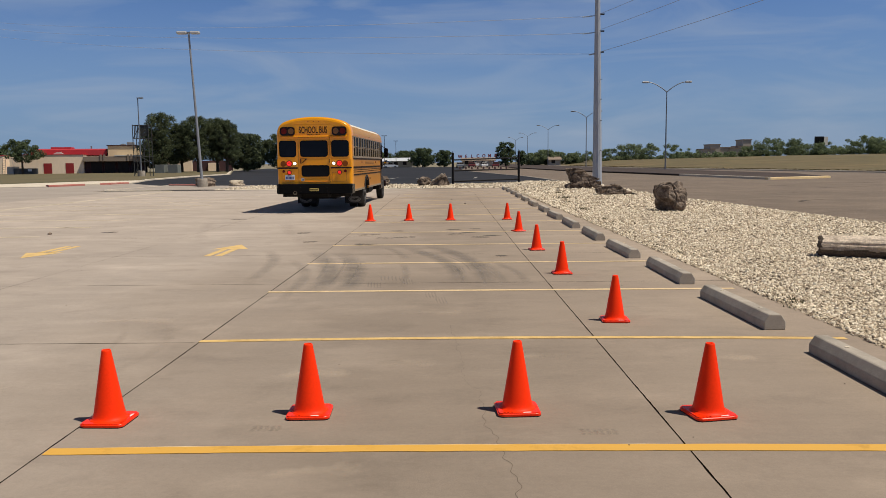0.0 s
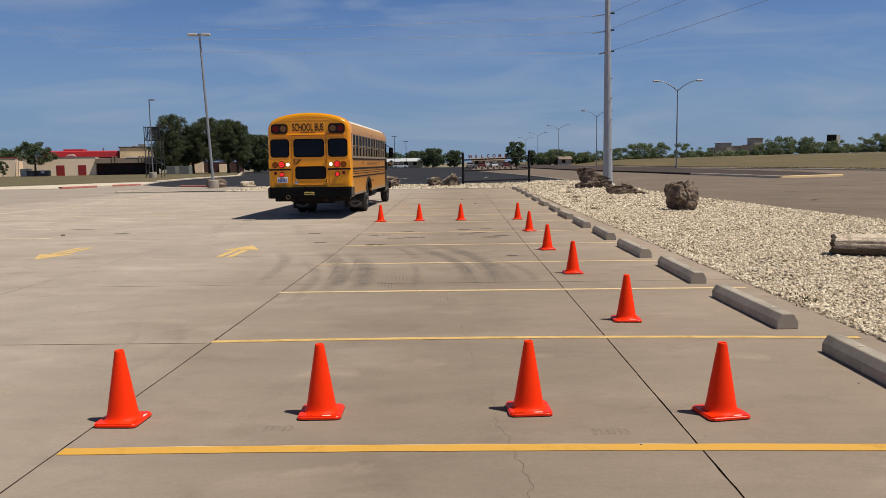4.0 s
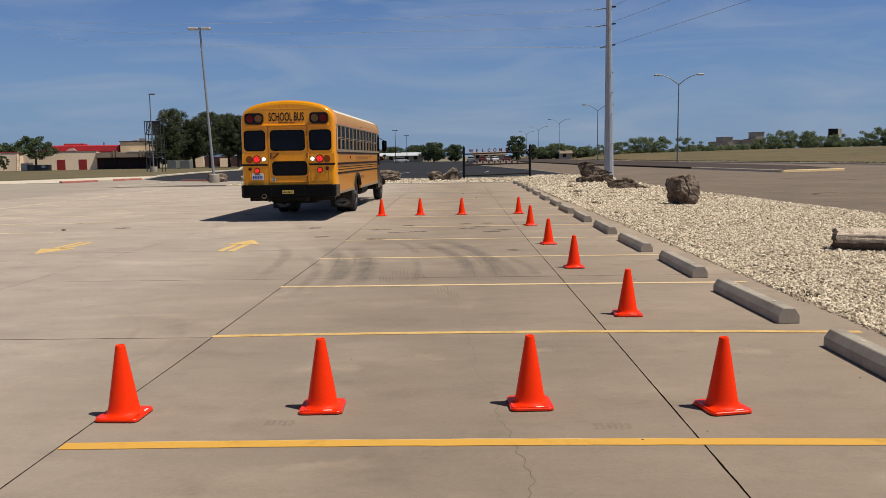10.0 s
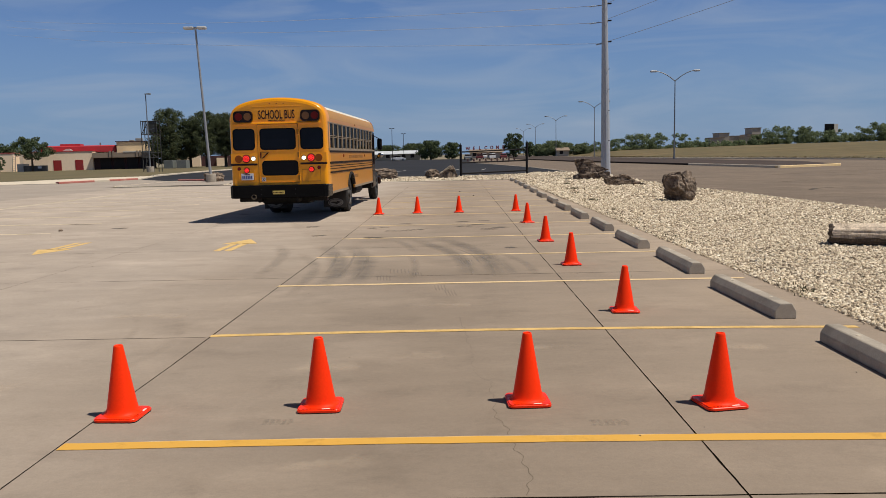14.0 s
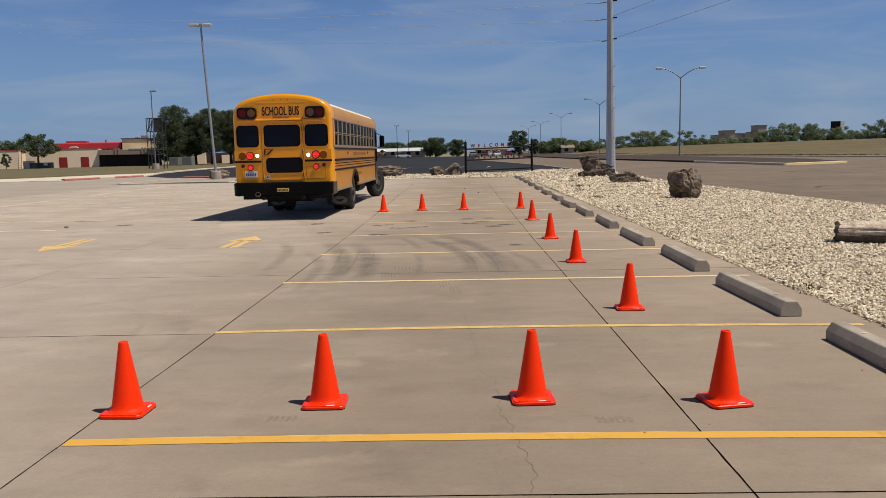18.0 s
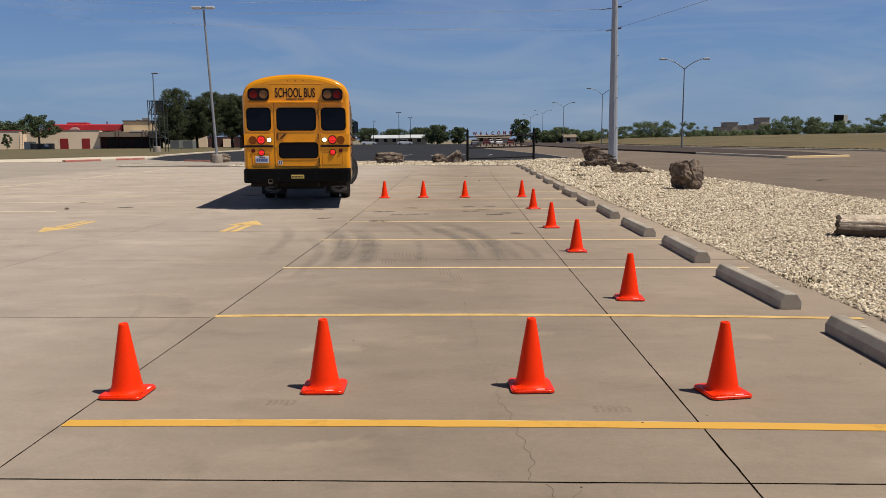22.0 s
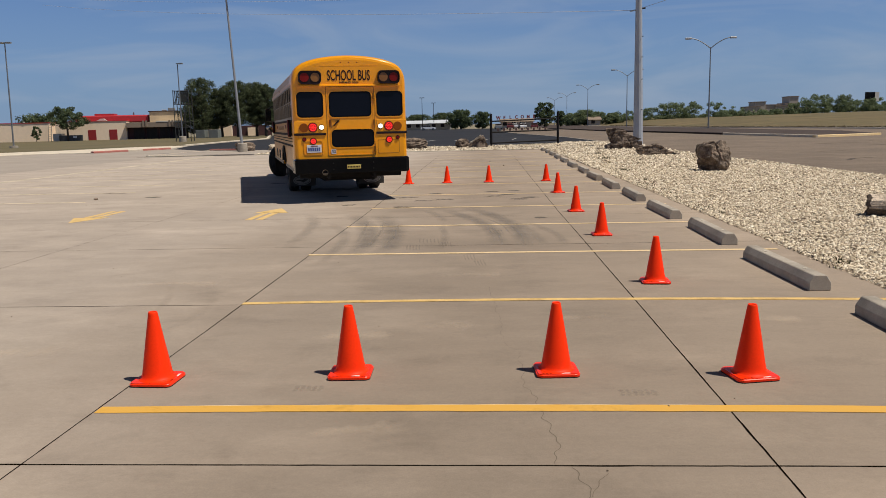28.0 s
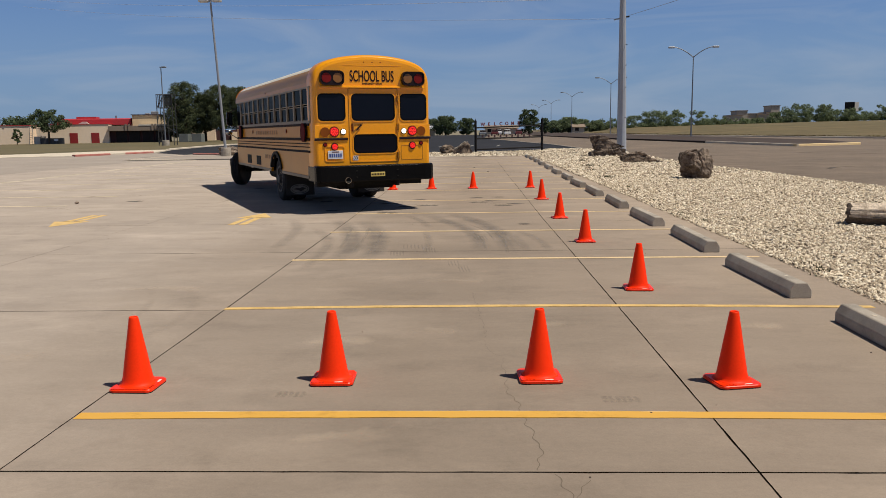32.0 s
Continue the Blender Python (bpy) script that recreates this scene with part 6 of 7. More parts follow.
    # street lamps with two curved arms along the median
    for k, py in enumerate((126.4, 198, 274, 345, 407)):
        st = thing("street_lamp", "grey street lamp with two curved arms on the median", "street lamp", pose(34.15 if k == 0 else 33.9, py, 0), "median street lamps")
        part("shaft", rod((0, 0, 0), (0, 0, 12.3), 0.13, 0.07, 10), STEEL, st)
        for s in (-1, 1):
            bm = bmesh.new()
            pts = [Vector((s * 3.3 * u, 0, 12.1 + 1.6 * math.sin(u * math.pi / 2) ** 0.9)) for u in [j / 8 for j in range(9)]]
            for a, b in zip(pts, pts[1:]):
                add_rod(bm, a, b, 0.075, n=6)
            arm = part("arm", bm, STEEL, st)
            part("lamp_head", box((min(s * 2.85, s * 3.85), -0.22, 13.52), (max(s * 2.85, s * 3.85), 0.22, 13.80), 0.08), LAMP_HEAD if k == 0 else STEEL, arm, "cobra lamp head")


def wire(name, a, b, sag, r=0.008, material=None):
    a, b = Vector(a), Vector(b)
    bm = bmesh.new()
    n = 24
    q = (b - a).to_track_quat("Z", "Y").to_matrix()
    rings = []
    for k in range(n + 1):
        p = a.lerp(b, k / n) - Vector((0, 0, sag * 4 * (k / n) * (1 - k / n)))
        rings.append([bm.verts.new(p + q @ Vector((r * math.cos(math.pi * j / 2), r * math.sin(math.pi * j / 2), 0))) for j in range(4)])
    for u, v in zip(rings, rings[1:]):
        for j in range(4):
            bm.faces.new((u[j], u[(j + 1) % 4], v[(j + 1) % 4], v[j]))
    return tagged(part(name, bm, material or WIRE_GREY), "thin overhead wire hung from the power pole", "wire")


# ---- gate ----


def build_gate():
    a, b = Vector((0.27, 55.2, 0)), Vector((5.08, 58.2, 0))
    d = b - a
    gate = thing("welcome_gate", "black pipe gate with red welcome letters above its top rail", "gate")
    for p, h in ((a, 2.2), (b, 2.32)):
        post = part("gate_post", rod(p, p + Vector((0, 0, h)), 0.085, n=12), GATE_BLACK, gate, "black steel post")
        part("finial", rod(p + Vector((0, 0, h)), p + Vector((0, 0, h + 0.14)), 0.035, 0.005, 8), GATE_BLACK, post)
    for za, zb in ((1.71, 1.84), (0.97, 1.02), (0.23, 0.29)):
        part("gate_rail", rod(a + Vector((0, 0, za)), b + Vector((0, 0, zb)), 0.048, n=8), GATE_BLACK, gate)
    turn = math.atan2(d.y, d.x)
    face = Matrix.Rotation(turn, 4, "Z") @ Matrix.Rotation(radians(90), 4, "X")
    for k, ch in enumerate("WELCOME"):
        u = 0.105 + 0.088 * k
        p = a + d * u + Vector((0, 0, 1.74 + 0.13 * u + 0.17))
        lettering("letter", ch, 0.33, Matrix.Translation(p) @ face, SIGN_RED, gate, depth=0.012, bold=0.010)
    # second row of small letters between the rails, not readable
    for k in range(9):
        u = 0.10 + 0.088 * k
        p = a + d * u + Vector((0, 0, 1.05))
        m = Matrix.Translation(p) @ Matrix.Rotation(turn, 4, "Z")
        part("letter_bar", box((-0.07, -0.01, 0), (0.07, 0.01, 0.17), 0.0, m), SIGN_DULL, gate)


SIGN_DULL = surface("dull_red_letter", (0.055, 0.022, 0.024), None, 0.7)


# ---- trees ----


def leaf_cloud(blobs, count, leaf, seed, flat=0.75, thin=1.0, tilt=0.5):
    """Numbers of small tilted leaf clumps spread over the outside of many blobs. Returns vertices and faces."""
    rs = np.random.RandomState(seed)
    w = np.array([b[3] ** 2 for b in blobs])
    pick = rs.choice(len(blobs), count, p=w / w.sum())
    c = np.array([b[:3] for b in blobs])[pick]
    r = np.array([b[3] for b in blobs])[pick]
    d = rs.normal(size=(count, 3))
    d /= np.linalg.norm(d, axis=1)[:, None]
    at = c + d * (r * rs.uniform(0.35, 1.25, count) ** 0.7)[:, None] * np.array([1, 1, flat])
    n = d + rs.normal(scale=tilt, size=(count, 3))
    n /= np.linalg.norm(n, axis=1)[:, None]
    u = np.cross(n, rs.normal(size=(count, 3)))
    u /= np.linalg.norm(u, axis=1)[:, None]
    v = np.cross(n, u) * thin
    s = leaf * rs.lognormal(0, 0.35, count)[:, None]
    quad = np.stack([at - u * s - v * s * 0.6, at + u * s * 0.9 - v * s * 0.5, at + u * s + v * s * 0.7, at - u * s * 0.7 + v * s], 1)
    return quad.reshape(-1, 3)


def leaf_mesh(name, pts, material):
    n = len(pts) // 4
    me = bpy.data.meshes.new(name)
    me.vertices.add(len(pts))
    me.vertices.foreach_set("co", pts.reshape(-1))
    me.loops.add(n * 4)
    me.loops.foreach_set("vertex_index", np.arange(n * 4, dtype=np.int32))
    me.polygons.add(n)
    me.polygons.foreach_set("loop_start", np.arange(0, n * 4, 4, dtype=np.int32))
    me.update(calc_edges=True)
    me.materials.append(material)
    return me


def make_tree(at, h, w, seed, material, label, trunk=0.22, low=0.25, count=2600, leaf=0.22, group="", name="tree", lumps=40, top=0.5, size=(0.09, 0.17), thin=1.0):
    """A trunk with limbs and a crown of many leaf clumps on lumps of uneven size. top: where the crown is widest."""
    rng = random.Random(seed)
    tree = thing(name, label, "tree", pose(*at), group)
    bm = bmesh.new()
    tip = Vector((rng.uniform(-0.3, 0.3), rng.uniform(-0.3, 0.3), h * 0.8))
    add_rod(bm, (0, 0, -0.1), (0, 0, h * low), trunk, trunk * 0.8, 8)
    add_rod(bm, (0, 0, h * low), tip, trunk * 0.8, trunk * 0.15, 8)
    blobs = []
    for k in range(lumps):
        a = k * 2.4 + rng.uniform(-0.5, 0.5)
        z = low + 0.04 + (0.93 - low) * ((k + rng.random()) / lumps)
        e = (z - top) / ((1.0 - top) if z > top else (top - low * 0.5))
        reach = w / 2 * max(0.06, 1 - abs(e) ** 2.4) ** 0.5
        r = w * rng.uniform(*size) * (0.75 + 0.25 * reach / (w / 2))
        rad = max(0.0, reach * rng.uniform(0.86, 1.14) - r * 0.6) * (1.0 if k % 3 else rng.uniform(0.2, 0.7))
        c = Vector((rad * math.cos(a), rad * math.sin(a), min(h * z, h - r * 0.75)))
        blobs.append((c.x, c.y, c.z, r))
        if k % 4 == 0:
            add_rod(bm, (0, 0, max(h * low * 0.9, c.z * 0.7)), c, trunk * 0.35, 0.03, 6)
    part("trunk", bm, BARK, tree)
    crown = new("crown", leaf_mesh("crown", leaf_cloud(blobs, count, leaf, seed, thin=thin), material))
    crown.parent = tree
    return tree


def build_trees():
    # pines beside the school
    pines = ((-57.6, 160, 12.1, 8.2), (-54.6, 163, 9.6, 6.5), (-50.6, 161, 11.4, 8.0), (-47.6, 164, 11.2, 7.0), (-44.8, 161, 10.6, 6.0), (-61.0, 166, 9.0, 5.0))
    for k, (x, y, h, w) in enumerate(pines):
        make_tree((x, y, -0.1), h, w, 30 + k, PINE_LEAF, "dense dark green pine with a rounded crown", 0.34, 0.22 if x > -56 else 0.09, int(3600 * w), 0.098, "pines by the school", "pine_tree", 150, 0.42, (0.07, 0.13), 0.45)
    make_tree((-43.4, 172, -0.1), 8.2, 8.6, 63, PINE_LEAF, "broad dark green tree beside the pines", 0.3, 0.06, 14000, 0.12, "", "tree", 100, 0.55, (0.08, 0.14))
    make_tree((-36.0, 174, -0.1), 8.2, 8.0, 62, PINE_LEAF, "dark green spreading tree beside the car park", 0.3, 0.14, 10000, 0.13, "", "tree", 90, 0.5, (0.08, 0.14))
    make_tree((-28.5, 178, -0.1), 8.0, 8.5, 61, PINE_LEAF, "dark green tree beside the car park", 0.3, 0.14, 9000, 0.13, "", "tree", 90, 0.5, (0.08, 0.14))
    make_tree((-80.4, 150, 0), 6.6, 6.8, 41, OAK_LEAF, "leafy green oak on the lawn before the school", 0.22, 0.36, 6500, 0.085, "", "oak_tree", 26, 0.66, (0.07, 0.15))
    make_tree((-86.7, 150, 0), 3.0, 1.9, 42, OAK_LEAF, "small thin green shrub by the wall", 0.07, 0.16, 1500, 0.07, "", "shrub", 16, 0.6, (0.10, 0.20))
    for k, (x, y, h, w) in enumerate(((-114, 200, 6.6, 12), (-104, 215, 5.4, 12), (-96, 210, 4.6, 10))):
        make_tree((x, y, 0), h, w, 70 + k, OAK_LEAF, "far green tree behind the school", 0.3, 0.12, 4000, 0.18, "trees behind the school", "tree", 60)
    # trees beyond the asphalt lot
    far = ((-8.6, 262, 6.4, 8.6), (-1.6, 264, 5.6, 5.8), (-26, 300, 5.6, 10), (-17.5, 320, 6.4, 10), (18.6, 262, 8.1, 6.4), (23.7, 262, 5.2, 3.2), (-36, 300, 6, 9), (-47, 310, 7, 11), (31.5, 302, 4.8, 7), (36.6, 304, 6.0, 8.5), (41.5, 306, 5.2, 6.5), (46.5, 303, 4.6, 6.0))
    for k, (x, y, h, w) in enumerate(far):
        mt = MESQUITE_LEAF if x > 28 else OAK_LEAF
        make_tree((x, y, -0.1), h, w, 80 + k, mt, "green tree beyond the asphalt car park" if x < 10 else "light green tree beside the road", 0.3, 0.08, int(1100 * w), 0.115, "trees beyond the car park", "tree", 60, 0.5, (0.08, 0.16))
    # long far tree line on the right, too many to count
    rs = random.Random(5)
    blobs = []
    spots = [(50, 302, 5.2, 7), (54, 305, 5.4, 6), (59, 300, 7.0, 6), (64, 300, 6.6, 8), (68, 302, 7.6, 9), (72, 298, 7.6, 9), (75.5, 300, 6.6, 7), (82.4, 296, 7.6, 7.5), (88, 305, 2.6, 6)]
    spots += [(88 + 4 * k, 306 + rs.uniform(-3, 3), rs.uniform(2.2, 4.2), 6) for k in range(7)]
    spots += [(112, 300, 5.5, 7), (116, 298, 7.2, 8), (119.5, 300, 8.6, 9), (124, 302, 7.6, 8), (127.5, 298, 8.4, 8), (131, 302, 6.2, 8)]
    spots += [(134 + 4.2 * k, 298 + rs.uniform(-5, 5), rs.uniform(4.6, 7.8), rs.uniform(7, 10)) for k in range(50)]
    for x, y, h, w in spots:
        z0 = field_height(x, y) - 0.2
        for j in range(int(6 + w * 1.8)):
            a, q = rs.uniform(0, 6.283), rs.random() ** 0.6
            r = w * rs.uniform(0.08, 0.17)
            z = h * (0.12 + 0.84 * rs.random() * (1 - 0.4 * q))
            blobs.append((x + w / 2 * q * math.cos(a), y + w / 2 * q * math.sin(a), z0 + max(r * 0.6, z - r * 0.4), r))
        for j in range(9):
            r = rs.uniform(0.5, 1.3)
            blobs.append((x + rs.uniform(-w, w) * 0.7, y - 2 + rs.uniform(-1, 3), z0 + r * rs.uniform(0.4, 1.5), r))
    woods = new("far_tree_line", leaf_mesh("far_tree_line", leaf_cloud(blobs, 235000, 0.135, 77, tilt=0.4), MESQUITE_LEAF))
    tagged(woods, "long line of green mesquite trees along the field", "trees", kind="stuff")


# ---- buildings ----


FENCE_GREY = surface("dark_grey_fence_screen", (0.09, 0.088, 0.085), (0.06, 0.06, 0.058), 0.8, size=0.5, grain=0.2)


def build_school():
    s = thing("school_building", "low tan stucco school building with red roof and red doors", "building", pose(-75, 156, 0, 0, 0, 15) @ pose(75, -156, 0))
    y = 156.0
    wall = part("wall", box((-84.4, y, -0.1), (-71.8, y + 14, 3.72), 0.02), STUCCO, s, "tan stucco wall")
    part("coping", box((-84.5, y - 0.1, 3.72), (-71.7, y + 14, 3.82)), ROOF_RED, wall)
    for x in (-78.98, -75.03):
        d = part("door", box((x, y - 0.06, 0.0), (x + 1.36, y + 0.02, 2.0), 0.01), DOOR_RED, s, "plain red steel door")
        part("door_frame", ring([(x - 0.06, 0), (x + 1.42, 0), (x + 1.42, 2.07), (x - 0.06, 2.07)], [(x, 0.0), (x + 1.36, 0.0), (x + 1.36, 2.0), (x, 2.0)], y - 0.05, y - 0.002, "y"), DOOR_RED, d)
        part("door_handle", rod((x + 1.3, y - 0.1, 1.0), (x + 1.3, y - 0.1, 1.15), 0.02, n=6), CHROME, d)
    part("west_wall", box((-125, y + 1, -0.1), (-86.5, y + 14, 3.6), 0.02), STUCCO, s, "tan stucco wing wall")
    part("west_coping", box((-125, y + 0.9, 3.6), (-86.4, y + 14, 3.72)), ROOF_RED, s)
    for k in range(6):
        part("roof_lamp", box((-121 + 6 * k, y + 0.8, 3.72), (-120.7 + 6 * k, y + 1.1, 3.95)), PALE_WALL, s)
    part("link_wall", box((-86.5, y + 6, -0.1), (-84.4, y + 8, 3.3)), PALE_WALL, s)
    part("ladder", ladder_mesh((-86.4, y - 0.2, 0), 3.6), STEEL, s)
    # red parapet and higher tan block
    part("red_roof", prism([(0.0, 3.62), (0.0, 4.75), (1.2, 4.95), (20, 4.95), (20, 3.62)], -82.0, -68.1, "x", Matrix.Translation((0, y + 4, 0))), ROOF_RED, s, "red metal roof fascia")
    part("roof_ridge", box((-78.6, y + 5, 4.9), (-74.9, y + 9, 5.3)), ROOF_RED, s)
    part("roof_cap", prism([(-77.9, 3.85), (-75.9, 3.85), (-76.5, 4.3), (-77.1, 4.3)], y + 2.8, y + 3.6, "y"), PALE_WALL, s)
    part("roof_vent", rod((-71.2, y + 6, 4.9), (-71.2, y + 6, 5.5), 0.15, n=8), STEEL, s)
    part("upper_block", box((-67.7, y + 3, 3.3), (-62.4, y + 16, 5.5), 0.02), STUCCO_DARK, s, "brown stucco upper block")
    part("upper_coping", box((-67.9, y + 2.8, 5.5), (-62.2, y + 16, 5.65)), DARK_BRICK, s)
    for k, (x, w, h) in enumerate(((-65.6, 0.8, 0.45), (-64.4, 1.3, 0.8))):
        part("roof_unit", box((x, y + 6, 5.5), (x + w, y + 8, 5.5 + h), 0.05), ROOF_GREY, s, "grey rooftop air unit")
    # shaded entrance under a brown canopy
    canopy = part("canopy", box((-71.75, y - 1.0, 2.35), (-61.0, y + 3, 3.35), 0.03), CANOPY_BROWN, s, "brown metal canopy over the entrance")
    part("canopy_fascia", box((-66.0, y - 1.06, 3.35), (-61.0, y + 3, 3.58)), PALE_WALL, canopy)
    for x in (-68.6, -63.6):
        part("canopy_downpipe", box((x, y - 1.15, 2.4), (x + 0.35, y - 1.0, 3.7)), CANOPY_BROWN, canopy)
        part("canopy_downpipe", box((x + 0.6, y - 1.15, 2.4), (x + 0.95, y - 1.0, 3.7)), CANOPY_BROWN, canopy)
    part("recessed_wall", box((-71.8, y + 0.9, -0.1), (-60.5, y + 5, 3.3)), DARK_BRICK, s, "dark red-brown brick wall under the canopy")
    for k in range(4):
        g = part("entrance_pane", box((-70.6 + 2.5 * k, y + 0.8, 0.1), (-68.6 + 2.5 * k, y + 0.87, 2.3)), DARK_GLASS, s)
        part("pane_frame", ring([(-70.7 + 2.5 * k, 0.0), (-68.5 + 2.5 * k, 0.0), (-68.5 + 2.5 * k, 2.4), (-70.7 + 2.5 * k, 2.4)], [(-70.6 + 2.5 * k, 0.1), (-68.6 + 2.5 * k, 0.1), (-68.6 + 2.5 * k, 2.3), (-70.6 + 2.5 * k, 2.3)], y + 0.76, y + 0.86, "y"), DARK_BRICK, g)
    # east wing behind the pines
    part("east_wall", box((-59.6, y + 22, -0.1), (-52.6, y + 30, 3.3), 0.02), STUCCO, s, "pale tan east wing wall")
    part("low_wall", box((-49.0, y + 22, -0.1), (-46.6, y + 30, 1.9), 0.02), STUCCO, s, "low pale tan wall")
    part("yard_wall", box((-52.5, y + 24, -0.1), (-43.5, y + 24.3, 2.4), 0.02), DARK_BRICK, s, "dark brick yard wall behind the pines")
    part("east_roof", box((-62, y + 23, 3.3), (-52, y + 31, 3.7)), DARK_BRICK, s)
    # fence and boxes by the walls
    for k, (x, w, h, mt, nm) in enumerate(((-82.2, 4.6, 1.15, FENCE_GREY, "windscreen_fence"), (-55.4, 1.75, 1.6, GREY_BOX, "utility_box"), (-52.95, 1.85, 1.6, GREY_BOX, "utility_box"), (-83.4, 1.3, 1.5, PALE_WALL, "utility_box"))):
        ob = part(nm, box((x, 150, 0.0), (x + w, 150.3 if k == 0 else 152, h), 0.03), mt)
        tagged(ob, "dark mesh-covered fence by the school" if k == 0 else "grey metal utility enclosure on the lawn", "fence" if k == 0 else "utility box")
    part("white_notice", box((-79.4, 149.95, 0.6), (-78.7, 149.99, 1.0)), PLATE_WHITE, tagged(bpy.data.objects["windscreen_fence"]))


def ladder_mesh(at, h):
    bm = bmesh.new()
    a = Vector(at)
    for dx in (0, 0.5):
        add_rod(bm, a + Vector((dx, 0, 0)), a + Vector((dx + 0.3, 0.2, h)), 0.04, n=6)
    for k in range(int(h / 0.35)):
        z = 0.3 + 0.35 * k
        add_rod(bm, a + Vector((0.3 * z / h, 0, z)), a + Vector((0.5 + 0.3 * z / h, 0, z)), 0.03, n=6)
    return bm


def build_tower():
    """Steel scoreboard frame beside the drive."""
    t = thing("steel_frame_tower", "dark open steel frame tower with a mesh panel beside the drive", "tower", pose(-43.45, 110, 0))
    for x in (0, 1.0, 2.15):
        for y in (0, 1.2):
            part("upright", rod((x, y, 0), (x, y, 7.1), 0.06, n=6), TOWER_STEEL, t)
    for z in (2.0, 2.7, 5.2, 7.0):
        for y in (0, 1.2):
            part("crossbar", rod((0, y, z), (2.15, y, z), 0.06, n=6), TOWER_STEEL, t)
    for a, b in (((0, 0, 0.2), (1.1, 0, 2.7)), ((2.1, 0, 5.3), (1.2, 0, 2.7)), ((0, 0, 5.2), (1.1, 0, 7.0)), ((1.0, 0, 2.7), (2.15, 0, 2.0))):
        part("brace", rod(a, b, 0.055, n=6), TOWER_STEEL, t)
    for k in range(8):
        part("mesh_slat", box((1.0, 0.0, 5.5 + 0.18 * k), (2.15, 0.04, 5.655 + 0.18 * k)), TOWER_STEEL, t)
    for x in (0.2, 0.42, 0.64, 0.86):
        part("panel_bar", box((x, 0, 5.2), (x + 0.1, 0.05, 7.0)), TOWER_STEEL, t)


CAR_RED = surface("dark_red_car_paint", (0.17, 0.03, 0.03), None, 0.3, coat=0.4)
CAR_GREY = surface("silver_car_paint", (0.36, 0.36, 0.37), None, 0.35, metal=0.4)


def make_car(at, turn, paint=None, colour="white"):
    paint = paint or CAR_WHITE
    car = thing("parked_car", colour + " car parked far off on the asphalt", "car", pose(*at, 0, 0, turn))
    body = [(-2.2, 0.35), (2.2, 0.35), (2.25, 0.75), (1.6, 0.9), (0.9, 1.0), (-1.7, 1.0), (-2.2, 0.85)]
    b = prism(body, -0.88, 0.88, "y")
    bmesh.ops.bevel(b, geom=list(b.edges), offset=0.05, segments=2, affect="EDGES")
    part("body", b, paint, car)
    cab = part("cabin", prism([(-1.75, 0.98), (1.0, 0.98), (0.35, 1.45), (-1.2, 1.47)], -0.78, 0.78, "y"), DARK_GLASS, car, "dark car windows")
    part("car_roof", prism([(-1.25, 1.44), (0.4, 1.42), (0.3, 1.5), (-1.15, 1.52)], -0.76, 0.76, "y"), paint, cab)
    for x in (-1.35, 1.4):
        for y in (-0.85, 0.85):
            w = part("wheel", rod((x, y - 0.1, 0.33), (x, y + 0.1, 0.33), 0.33, n=18), BLACK_RUBBER, car)
            part("rim", rod((x, y - 0.11, 0.33), (x, y + 0.11, 0.33), 0.2, n=12), CHROME, w)
    return car


HOUSE_ROOF = surface("pale_metal_roof", (0.56, 0.58, 0.60), (0.48, 0.50, 0.52), 0.6, size=3.0)
HOUSE_WALL = surface("shaded_grey_siding", (0.30, 0.29, 0.26), (0.23, 0.22, 0.20), 0.9, size=3.0)
ROOF_TAN = surface("tan_shingle_roof", (0.25, 0.19, 0.14), (0.21, 0.155, 0.115), 0.9, size=2.0)


